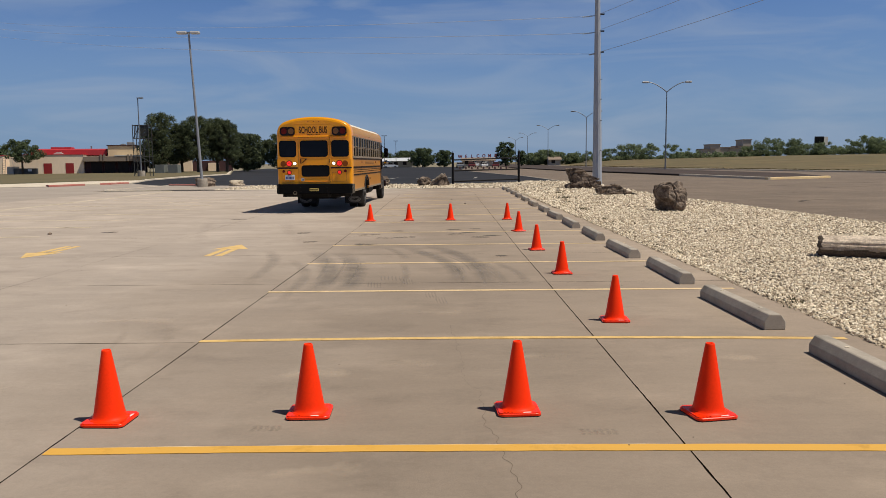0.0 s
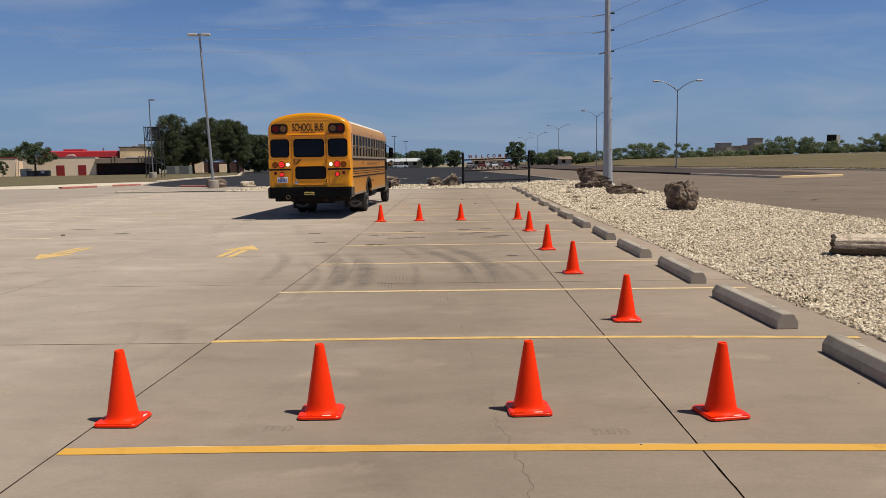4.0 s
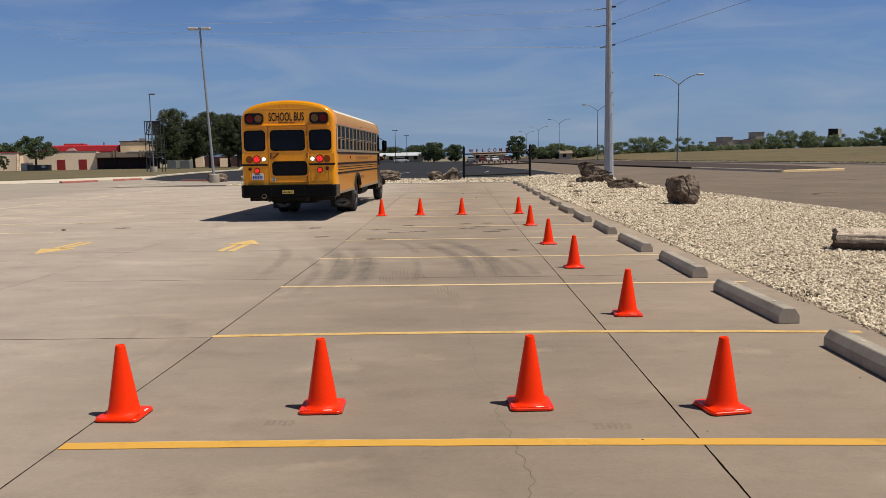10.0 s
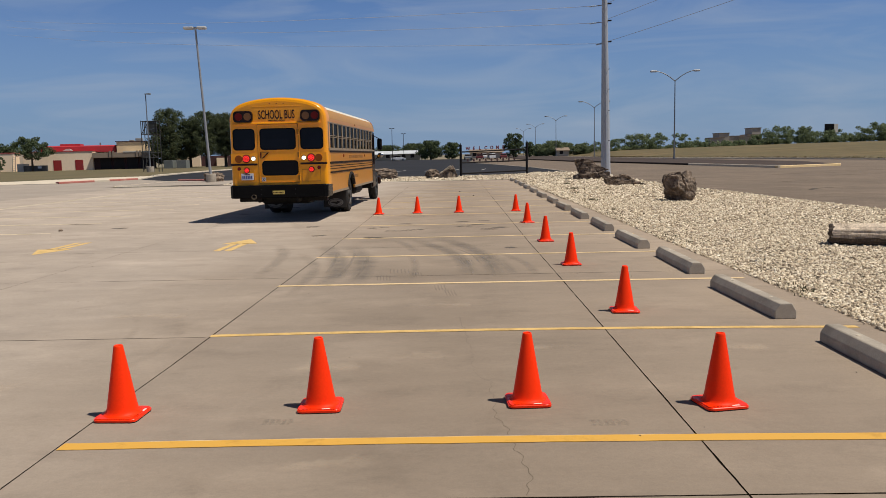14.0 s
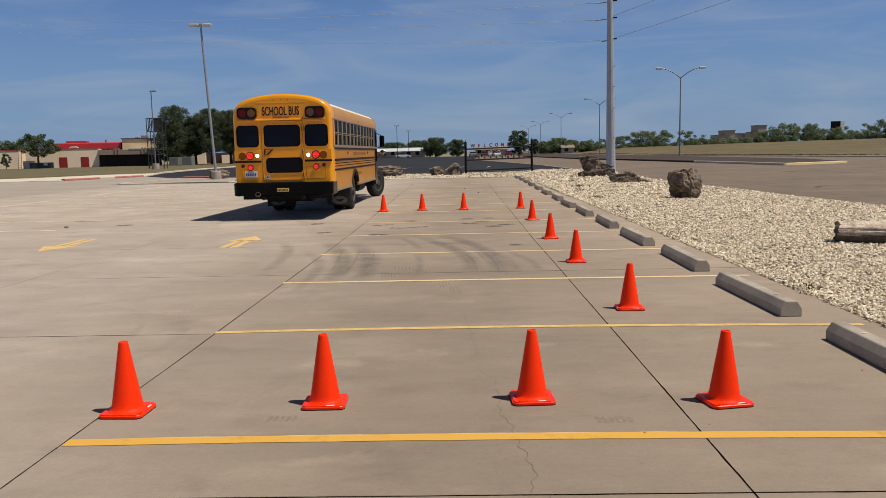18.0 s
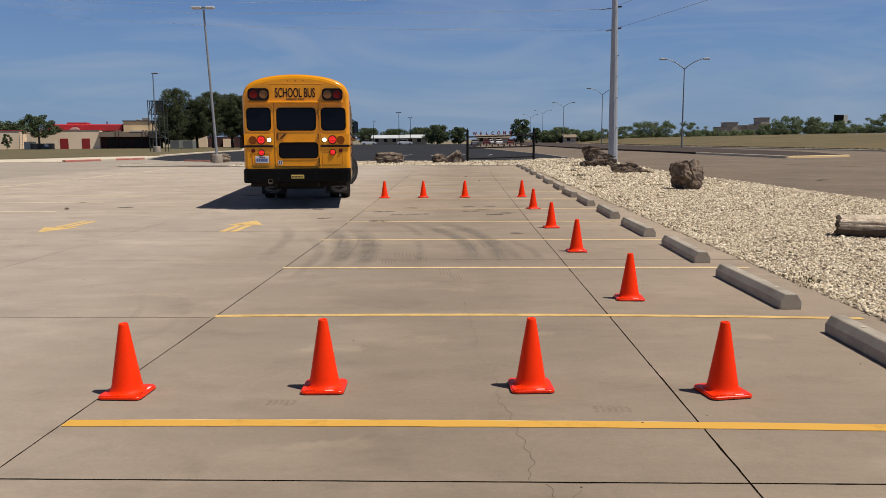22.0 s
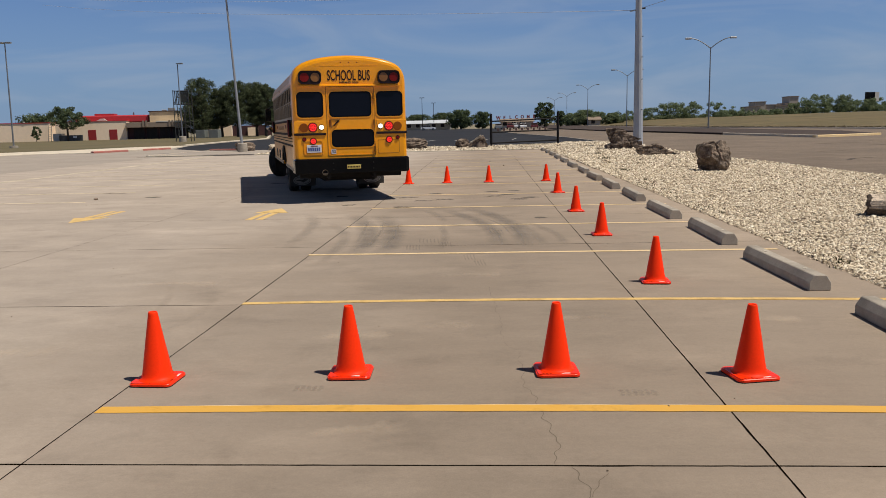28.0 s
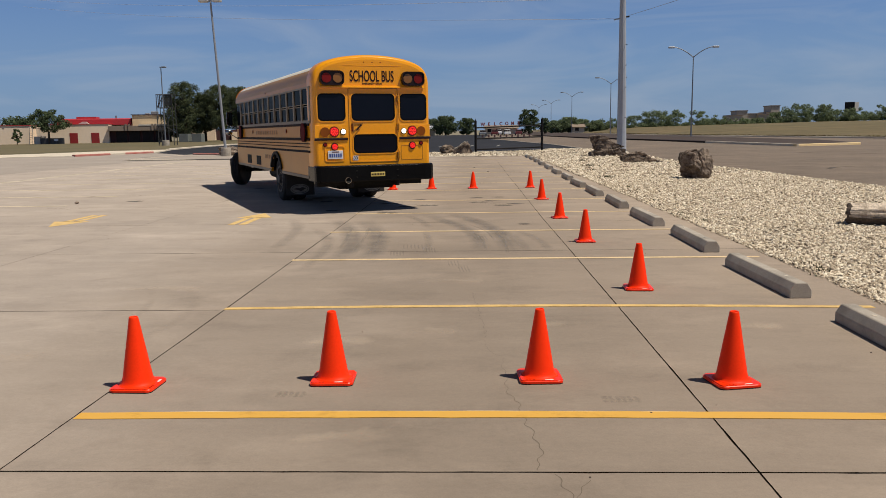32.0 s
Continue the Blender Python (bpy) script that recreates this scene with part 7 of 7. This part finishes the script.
def build_far():
    c = make_car((-17.0, 232, 0), 4)
    tagged(c, group="parked cars")
    for at, turn in (((-27.6, 233, 0), 8), ((-44, 238, 0), 184), ((8.5, 250, 0), 90)):
        copy_thing(c, pose(*at, 0, 0, turn))
    for at, turn, pt, col in (((6.2, 214, 0), 85, CAR_RED, "dark red"), ((9.4, 216, 0), 95, CAR_WHITE, "white"), ((12.4, 213, 0), 88, CAR_RED, "dark red"), ((3.0, 218, 0), 92, CAR_GREY, "grey")):
        tagged(make_car(at, turn, pt, col), group="parked cars")
    for k in range(4):
        ob = part("parking_line", prism(stripe(-6 + 2.8 * k, 78, -5.4 + 2.8 * k, 84, 0.12), -0.0195, -0.016), PALE_WALL)
        tagged(ob, "white parking bay line on dark asphalt", "parking line", "white bay lines", "structure")
    # pale low houses beyond the car park
    for x0, x1, y, h, lab in ((-31, -20.6, 272, 3.1, "pale low house beyond the car park"), (-19.6, -12.4, 272, 3.2, "pale house with a grey roof beyond the car park"), (4.8, 16.2, 285, 3.1, "low brown building beyond the gate"), (37.2, 41.4, 297, 3.2, "small brown roofed house among trees")):
        hs = thing("house", lab, "house", pose(x0, y, 0))
        w = x1 - x0
        wall = part("wall", box((0, 0, -0.1), (w, 8, h * 0.68)), HOUSE_WALL if x0 < 0 else FAR_BUILDING, hs)
        part("roof", prism([(-0.6, h * 0.66), (4, h), (8.6, h * 0.66), (8.6, h * 0.62), (-0.6, h * 0.62)], -0.5, w + 0.5, "x"), HOUSE_ROOF if x0 < 0 else ROOF_TAN, hs, "low pitched roof")
        for k in range(int(w / 3)):
            wn = part("window", box((0.8 + 3 * k, -0.04, 0.7), (2.2 + 3 * k, 0.02, 1.9)), DARK_GLASS, wall)
            part("window_frame", ring([(0.72 + 3 * k, 0.62), (2.28 + 3 * k, 0.62), (2.28 + 3 * k, 1.98), (0.72 + 3 * k, 1.98)], [(0.8 + 3 * k, 0.7), (2.2 + 3 * k, 0.7), (2.2 + 3 * k, 1.9), (0.8 + 3 * k, 1.9)], -0.07, 0.0, "y"), PALE_WALL, wn)
    # stepped tan building behind the tree line
    b = thing("far_building", "stepped tan building behind the tree line", "building", pose(101.5, 321, 1.2))
    for k, (x0, x1, h) in enumerate(((0, 5, 4.4), (3.2, 7.2, 6.2), (6.5, 13, 5.0), (11, 16, 4.6), (14.6, 20.2, 5.4), (16.6, 20.0, 8.0), (19, 24, 3.6))):
        q = 0.6 * (k % 3) + 0.1 * k
        wall = part("wall", box((x0, q, 0), (x1, 8 + q, h)), FAR_BUILDING, b)
        part("coping", box((x0 - 0.2, q - 0.2, h), (x1 + 0.2, 8.2 + q, h + 0.3)), CANOPY_BROWN, wall)
    # billboard on a post above the trees
    bb = thing("billboard", "dark grey billboard on a post above the tree line", "billboard", pose(138.8, 300, 2))
    part("post", rod((0, 0, 0), (0, 0, 4.4), 0.3, 0.3, 10), STEEL, bb)
    part("panel", box((-2.6, -0.5, 4.4), (0.9, -0.3, 7.7), 0.03), BUS_FRAME, bb)
    part("side_panel", prism([(0.9, -0.5), (2.6, 0.1), (2.5, 0.22), (0.8, -0.35)], 4.5, 7.6, "z"), PALE_WALL, bb)
    part("catwalk", box((-3.2, -1.1, 4.0), (3.0, -0.3, 4.15)), STEEL, bb)
    for k in range(5):
        part("panel_rib", box((-2.4 + 0.75 * k, -0.6, 4.4), (-2.3 + 0.75 * k, -0.5, 7.7)), BUS_FRAME, bb)


build_cones()
build_stops()
build_rocks()
build_poles()
build_gate()
build_trees()
build_school()
build_tower()
build_far()

# ---- marks, stains and small litter on the concrete ----


def band(name, pts, w0, w1, material, label, category="stain", z=0.0055, wob=0.0, seed=0):
    """A thin strip along a smooth curve through a few points."""
    rng = random.Random(seed)
    p = [Vector((x, y, 0)) for x, y in pts]
    fine = []
    for k in range(len(p) - 1):
        a, b, c, d = p[max(0, k - 1)], p[k], p[k + 1], p[min(len(p) - 1, k + 2)]
        for j in range(8):
            t = j / 8
            fine.append(0.5 * ((2 * b) + (c - a) * t + (2 * a - 5 * b + 4 * c - d) * t * t + (3 * b - a - 3 * c + d) * t ** 3))
    fine.append(p[-1])
    bm = bmesh.new()
    uv = bm.loops.layers.uv.new("UVMap")
    at = {}
    rows = []
    for k, q in enumerate(fine):
        d = (fine[min(k + 1, len(fine) - 1)] - fine[max(k - 1, 0)]).normalized()
        s = Vector((-d.y, d.x, 0))
        w = (w0 + (w1 - w0) * k / len(fine)) / 2 * (1 + wob * rng.uniform(-1, 1))
        rows.append((bm.verts.new(q - s * w + Vector((0, 0, z))), bm.verts.new(q + s * w + Vector((0, 0, z)))))
        at[rows[-1][0]], at[rows[-1][1]] = (0.0, k / (len(fine) - 1)), (1.0, k / (len(fine) - 1))
    for a, b in zip(rows, rows[1:]):
        f = bm.faces.new((a[0], b[0], b[1], a[1]))
        for lp in f.loops:
            lp[uv].uv = at[lp.vert]
    bmesh.ops.recalc_face_normals(bm, faces=bm.faces)
    ob = part(name, bm, material)
    ob.visible_shadow = False
    return tagged(ob, label, category, kind="structure")


SMEAR = worn("soft_tyre_smear", (0.10, 0.092, 0.085), 0.05, 0.52, 0.5, soft=0.30, most=0.40, feather=True)
SMEAR_DARK = worn("dark_tyre_smear", (0.080, 0.076, 0.074), 0.14, 0.54, 0.35, soft=0.28, most=0.60, feather=True)
FAINT = worn("faint_tyre_smear", (0.12, 0.105, 0.09), 0.0, 0.5, 0.4, soft=0.3, most=0.13, feather=True)
OIL = worn("old_oil_stain", (0.055, 0.045, 0.037), 0.1, 0.57, 0.12, soft=0.10, most=0.95, feather=True)
PRINT = worn("faint_tread_print", (0.13, 0.105, 0.082), 0.0, 0.52, 0.06, soft=0.2, most=0.52, feather=True)
TREAD = worn("tread_block_smear", (0.085, 0.076, 0.068), 0.05, 0.54, 0.12, soft=0.2, most=0.28, feather=True)
PATCH = worn("pale_scuff", (0.48, 0.39, 0.29), 0.0, 0.45, 0.25, soft=0.2, most=0.36, feather=True)


def build_marks():
    lab = "curved dark tyre mark on the concrete"
    curves = [
        ([(-2.45, 14.2), (-2.12, 13.1), (-1.88, 12.2), (-1.70, 11.1), (-1.64, 10.3), (-1.72, 9.4)], 0.42, SMEAR_DARK),
        ([(-1.95, 13.9), (-1.62, 12.8), (-1.42, 11.8), (-1.34, 11.0), (-1.30, 10.2), (-1.32, 9.7)], 0.44, SMEAR_DARK),
        ([(-2.62, 13.0), (-2.14, 11.57), (-1.98, 10.4), (-1.95, 8.9)], 0.24, SMEAR),
        ([(-0.80, 14.7), (-0.42, 13.6), (-0.12, 12.68), (0.07, 11.54), (0.12, 10.2)], 0.36, SMEAR_DARK),
        ([(-0.45, 15.0), (0.0, 13.9), (0.30, 12.7), (0.45, 11.5), (0.50, 10.0)], 0.40, SMEAR_DARK),
        ([(0.45, 12.5), (0.62, 11.5), (0.72, 10.2)], 0.22, SMEAR),
        ([(-0.75, 12.4), (-0.62, 11.2), (-0.60, 9.9)], 0.16, SMEAR),
        ([(0.7, 12.4), (0.95, 11.2), (1.0, 10.2)], 0.2, SMEAR),
        ([(-3.3, 14.4), (-2.9, 13.0), (-2.75, 11.8), (-2.7, 10.6)], 0.3, SMEAR),
        ([(-1.2, 14.7), (-0.9, 13.8), (-0.7, 12.8)], 0.24, SMEAR),
        ([(-4.6, 22), (-3.9, 19), (-3.2, 16.6), (-2.6, 14.6)], 0.4, FAINT),
        ([(-6.6, 22), (-5.9, 19), (-5.2, 16.4)], 0.4, FAINT),
        ([(-1.98, 12.9), (-1.86, 11.6), (-1.80, 10.6)], 0.07, SMEAR),
        ([(-1.70, 12.9), (-1.60, 11.6), (-1.58, 10.3)], 0.06, SMEAR),
        ([(-1.42, 12.4), (-1.36, 11.4), (-1.34, 10.2)], 0.05, SMEAR),
        ([(0.02, 12.2), (0.14, 11.3), (0.18, 10.2)], 0.06, SMEAR),
        ([(0.34, 12.2), (0.44, 11.3), (0.46, 10.0)], 0.06, SMEAR),
        ([(-0.05, 13.2), (0.2, 12.3), (0.32, 11.2)], 0.05, SMEAR),
        ([(-2.9, 7.9), (-2.6, 7.2), (-2.5, 6.4), (-2.62, 5.7)], 0.16, FAINT),
        ([(-3.3, 7.9), (-3.0, 7.1), (-2.9, 6.3)], 0.12, FAINT),
    ]
    for k, (pts, w, mt) in enumerate(curves):
        band("tyre_mark", pts, w, w * 0.8, mt, lab, "tyre mark", 0.0055 + 0.0002 * k, 0.12, k)
    # prints of tread blocks left by a braking tyre
    treads = [(-1.07, 10.12, 5, 0.04), (-0.62, 10.35, 4, 0.035), (-0.30, 9.28, 4, 0.038), (-0.17, 8.92, 4, 0.034), (-0.95, 10.68, 6, 0.05), (0.02, 11.5, 5, 0.04)]
    for k, (x, y, n, gap) in enumerate(treads):
        for i in range(n):
            q = x + gap * i
            band("tread_print", [(q, y + 0.22), (q + 0.015, y), (q + 0.04, y - 0.24)], 0.026, 0.022, TREAD, "dark tyre tread print on the concrete", "stain", 0.0105 + 0.0001 * k, 0.3, 7 * k + i)
    rng = random.Random(21)
    for x, y, w in ((-1.75, 17.3, 0.5), (-1.35, 16.5, 0.4), (-0.95, 16.7, 0.5), (-1.65, 15.3, 0.4), (-1.2, 18.2, 0.3), (0.15, 17.3, 0.4), (0.42, 17.6, 0.35), (0.65, 16.6, 0.4), (0.9, 16.9, 0.3), (0.6, 18.6, 0.3), (0.1, 18.5, 0.25), (-3.3, 17.9, 0.3), (-2.8, 15.9, 0.3), (0.86, 13.2, 0.2), (-9.6, 20.0, 0.7), (-6.0, 22.5, 0.5), (-5.2, 25, 0.5), (-8.0, 18.5, 0.4)):
        band("oil_stain", [(x - w / 2, y + rng.uniform(-0.1, 0.1)), (x, y + rng.uniform(-0.06, 0.06)), (x + w / 2, y + rng.uniform(-0.1, 0.1))], rng.uniform(0.2, 0.4), rng.uniform(0.16, 0.34), OIL, "small dark oil stain on the concrete", "stain", 0.0062, 0.5, int(x * 10))
    # print of a tyre tread near the front line
    for k in range(6):
        x = 0.76 + 0.036 * k
        band("tread_print", [(x, 4.42), (x + 0.01, 4.48), (x, 4.54)], 0.046, 0.046, PRINT, "faint tyre tread print on the concrete", "stain", 0.0062, 0.3, k)
    for k in range(5):
        x = -1.18 + 0.036 * k
        band("tread_print", [(x, 4.52), (x + 0.01, 4.58), (x, 4.64)], 0.044, 0.044, PRINT, "faint tyre tread print on the concrete", "stain", 0.0062, 0.3, k)
    # pale worn patches
    for k, (x, y, w) in enumerate(((-0.35, 6.1, 0.5), (-1.0, 5.8, 0.6), (0.75, 6.3, 0.4), (-3.2, 7.9, 0.9), (2.2, 6.2, 0.5), (-0.2, 8.2, 0.7), (-3.4, 5.4, 0.6), (-0.7, 3.9, 0.5))):
        band("pale_scuff", [(x - w / 2, y - 0.05), (x, y + 0.03), (x + w / 2, y - 0.02)], 0.12, 0.3, PATCH, "pale scuffed patch on the concrete", "stain", 0.0058, 0.5, k + 40)
    # hairline crack that wanders through the bay
    crack = [(0.0, 7.6), (0.03, 7.1), (0.072, 6.39), (0.106, 6.07), (0.086, 5.69), (0.118, 5.51), (0.215, 5.35), (0.19, 5.16), (0.217, 4.91), (0.195, 4.62), (0.262, 4.45), (0.266, 4.21), (0.299, 4.06), (0.317, 3.86), (0.328, 3.70), (0.296, 3.51), (0.375, 3.46), (0.394, 3.26), (0.401, 3.1), (0.45, 2.8)]
    ragged_joint(crack[:12], 0.0034, 71.3, 0.8, CRACK, 0.9, "crack", "hairline crack wandering through the concrete")
    ragged_joint(crack[11:-4] + [(0.285, 3.50)], 0.0042, 75.1, 0.4, CRACK, 1.0, "crack", "hairline crack wandering through the concrete")
    ragged_joint([(0.375, 3.47), (0.394, 3.36), (0.415, 3.24), (0.425, 3.18), (0.40, 3.08), (0.40, 2.8)], 0.0050, 79.7, 0.4, CRACK, 1.0, "crack", "hairline crack wandering through the concrete")
    ragged_joint([(0.425, 3.18), (0.452, 3.27), (0.475, 3.34), (0.53, 3.42)], 0.0045, 83.9, 0.5, CRACK, 1.0, "crack", "short branch of a hairline crack")
    # pebbles scattered on the slabs
    bm = bmesh.new()
    for k in range(46):
        x, y = rng.uniform(-9, 3.4), rng.uniform(3.2, 26)
        r = rng.uniform(0.003, 0.007)
        m = Matrix.Translation((x, y, r * 0.6)) @ Matrix.Diagonal((r, r * rng.uniform(0.6, 1), r * 0.7, 1))
        bmesh.ops.create_icosphere(bm, subdivisions=1, radius=1.0, matrix=m)
    for x, y, r in ((0.985, 4.265, 0.008), (-9.2, 18.15, 0.055), (0.1, 33.5, 0.035), (0.6, 30, 0.035)):
        bmesh.ops.create_icosphere(bm, subdivisions=1, radius=1.0, matrix=Matrix.Translation((x, y, r * 0.4)) @ Matrix.Diagonal((r, r, r * 0.6, 1)))
    tagged(part("pebbles", bm, ROCK), "small dark pebbles scattered on the concrete", "pebbles", kind="stuff")


def build_tar():
    """Old tar seams and patches on the road."""
    for k, pts in enumerate(([(15.3, 38.0), (16.0, 38.3), (16.9, 38.7)], [(20.5, 44.5), (22.5, 45.6), (24.6, 46.2)], [(18.5, 48), (21, 49.2), (23, 49.6), (26, 51)], [(24, 52.5), (26, 53.2), (28.5, 53.4)], [(13.2, 30), (13.9, 31.2), (15.0, 31.8)])):
        band("tar_seam", pts, 0.35, 0.2, OIL, "dark tar seam on the weathered road", "stain", -0.054 + 0.0004 * k, 0.4, 90 + k)


def build_weeds():
    """Tufts of weeds along the edge of the gravel."""
    rs = np.random.RandomState(9)
    pts = []
    for x, y, n, s in ((3.79, 14.4, 130, 0.08), (3.88, 13.4, 60, 0.07), (3.86, 19.6, 110, 0.09), (3.84, 17.2, 100, 0.08), (3.85, 13.2, 60, 0.07), (3.77, 8.7, 90, 0.09), (3.9, 10.6, 40, 0.06), (4.3, 25.5, 90, 0.14), (4.1, 21, 50, 0.1), (4.8, 33, 80, 0.2), (4.4, 29.5, 60, 0.16), (3.7, 6.9, 30, 0.05), (5.2, 38, 60, 0.2)):
        for k in range(n):
            a, d = rs.uniform(0, 6.28), abs(rs.normal(0, s * 1.3))
            px, py = x + d * math.cos(a), y + 2.2 * d * math.sin(a)
            h, w, t = s * rs.uniform(0.25, 0.7), s * 0.09, rs.uniform(0, 6.28)
            lx, ly = 0.5 * h * math.cos(t), 0.5 * h * math.sin(t)
            ux, uy = -math.sin(t) * w, math.cos(t) * w
            pts += [(px - ux, py - uy, 0.0), (px + ux, py + uy, 0.0), (px + lx + ux * 0.3, py + ly + uy * 0.3, h), (px + lx - ux * 0.3, py + ly - uy * 0.3, h)]
    ob = new("weeds", leaf_mesh("weeds", np.array(pts), WEED_LEAF))
    tagged(ob, "small dry green weeds along the gravel edge", "weeds", kind="stuff")


def build_tufts():
    """Taller dry grass along the foot of the field."""
    rs = np.random.RandomState(31)
    pts = []
    for k in range(3000):
        y = rs.uniform(60, 250)
        x = field_edge(y) + 0.5 + abs(rs.normal(0, 1.6))
        z = max(0.0, field_height(x, y))
        h, w, t = rs.uniform(0.06, 0.26), rs.uniform(0.06, 0.16), rs.uniform(0, 6.28)
        ux, uy = math.cos(t) * w, math.sin(t) * w
        pts += [(x - ux, y - uy, z - 0.05), (x + ux, y + uy, z - 0.05), (x + ux * 1.3 + 0.1, y + uy, z + h), (x - ux * 0.5, y - uy, z + h * 0.8)]
    tagged(new("field_grass", leaf_mesh("field_grass", np.array(pts), DRY_TUFT)), "dry tufts of grass along the road's far side", "grass", kind="stuff")


DRY_TUFT = islands("dry_tuft_blades", ((0.10, 0.075, 0.035), (0.20, 0.145, 0.065), (0.14, 0.12, 0.05)), 0.9, gloss=0.1)

build_marks()
build_tufts()
build_tar()
build_weeds()

# ---- what moves ----
# seconds, place of the rear panel on the ground, turn to the left in degrees
BUS_WAY = [
    (0, -4.273, 25.345, -1.05), (0.5, -4.283, 25.002, -1.11), (1, -4.289, 24.666, -1.17), (1.5, -4.293, 24.335, -1.18),
    (2, -4.296, 24.012, -1.24), (2.5, -4.299, 23.698, -1.33), (3, -4.299, 23.400, -1.35), (3.5, -4.298, 23.111, -1.25),
    (4, -4.293, 22.831, -1.07), (4.5, -4.287, 22.562, -0.87), (5, -4.281, 22.302, -0.68), (5.5, -4.277, 22.051, -0.55),
    (6, -4.278, 21.810, -0.54), (6.5, -4.286, 21.570, -0.63), (7, -4.296, 21.335, -0.67), (7.5, -4.300, 21.108, -0.72),
    (8, -4.306, 20.886, -0.80), (8.5, -4.307, 20.679, -0.88), (9, -4.316, 20.476, -0.99), (9.5, -4.325, 20.292, -1.04),
    (10, -4.339, 20.121, -1.07), (10.5, -4.343, 19.984, -1.07), (11, -4.339, 19.888, -1.08), (11.5, -4.330, 19.821, -1.07),
    (12, -4.325, 19.758, -1.04), (12.5, -4.321, 19.695, -1.01), (13, -4.330, 19.610, -1.03), (13.5, -4.343, 19.526, -1.07),
    (14, -4.351, 19.467, -1.17), (14.5, -4.354, 19.431, -1.25), (15, -4.358, 19.406, -1.31), (15.5, -4.361, 19.388, -1.36),
    (16, -4.362, 19.373, -1.37), (16.5, -4.360, 19.359, -1.35), (17, -4.352, 19.340, -1.28), (17.5, -4.339, 19.299, -1.04),
    (18, -4.314, 19.226, -0.55), (18.5, -4.270, 19.132, 0.23), (19, -4.215, 19.007, 1.29), (19.5, -4.145, 18.870, 2.45),
    (20, -4.075, 18.711, 3.67), (20.5, -4.003, 18.559, 4.81), (21, -3.927, 18.425, 5.88), (21.5, -3.858, 18.293, 6.82),
    (22, -3.795, 18.170, 7.66), (22.5, -3.742, 18.046, 8.40), (23, -3.681, 17.939, 9.12), (23.5, -3.620, 17.830, 9.82),
    (24, -3.559, 17.718, 10.50), (24.5, -3.494, 17.605, 11.19), (25, -3.426, 17.493, 11.89), (25.5, -3.354, 17.379, 12.62),
    (26, -3.276, 17.262, 13.40), (26.5, -3.189, 17.141, 14.25), (27, -3.090, 17.014, 15.20), (27.5, -2.978, 16.880, 16.26),
    (28, -2.848, 16.742, 17.41), (28.5, -2.706, 16.588, 18.57), (29, -2.565, 16.421, 19.72), (29.5, -2.422, 16.257, 20.84),
    (30, -2.279, 16.097, 22.00), (30.5, -2.138, 15.958, 23.28), (31, -2.007, 15.849, 24.41), (31.5, -1.932, 15.758, 24.97),
    (32, -1.912, 15.675, 25.09),
]


def motions():
    walk(school_bus, [(t, pose(x, y, 0, 0, 0, a)) for t, x, y, a in BUS_WAY])
    # wheels roll with the distance gone backwards, the front pair steers with the curve
    roll, rows = 0.0, []
    for k, (t, x, y, a) in enumerate(BUS_WAY):
        if k:
            _, x0, y0, a0 = BUS_WAY[k - 1]
            ahead = Vector((-math.sin(radians((a + a0) / 2)), math.cos(radians((a + a0) / 2))))
            centre = lambda px, py, pa: Vector((px - REAR_AXLE * math.sin(radians(pa)), py + REAR_AXLE * math.cos(radians(pa))))
            roll += ahead.dot(centre(x, y, a) - centre(x0, y0, a0))
        rows.append((t, -math.degrees(roll / WHEEL_R)))
    for (axle, s), w in bus_wheels.items():
        y = REAR_AXLE if axle == "rear" else FRONT_AXLE
        keys = []
        for t, r in rows:
            steer = 0.0
            if axle == "front":
                for (t0, v0), (t1, v1) in zip(STEER, STEER[1:]):
                    if t0 <= t <= t1:
                        steer = v0 + (v1 - v0) * (t - t0) / (t1 - t0)
            keys.append((t, pose(s * 1.02, y, WHEEL_R, 0, 0, steer) @ pose(0, 0, 0, r, 0, 0)))
        walk(w, keys)


STEER = [(0, 0), (16.0, 0), (19.0, -33), (22.5, -34), (27.0, -36), (30.5, -38), (32.0, -34)]
motions()
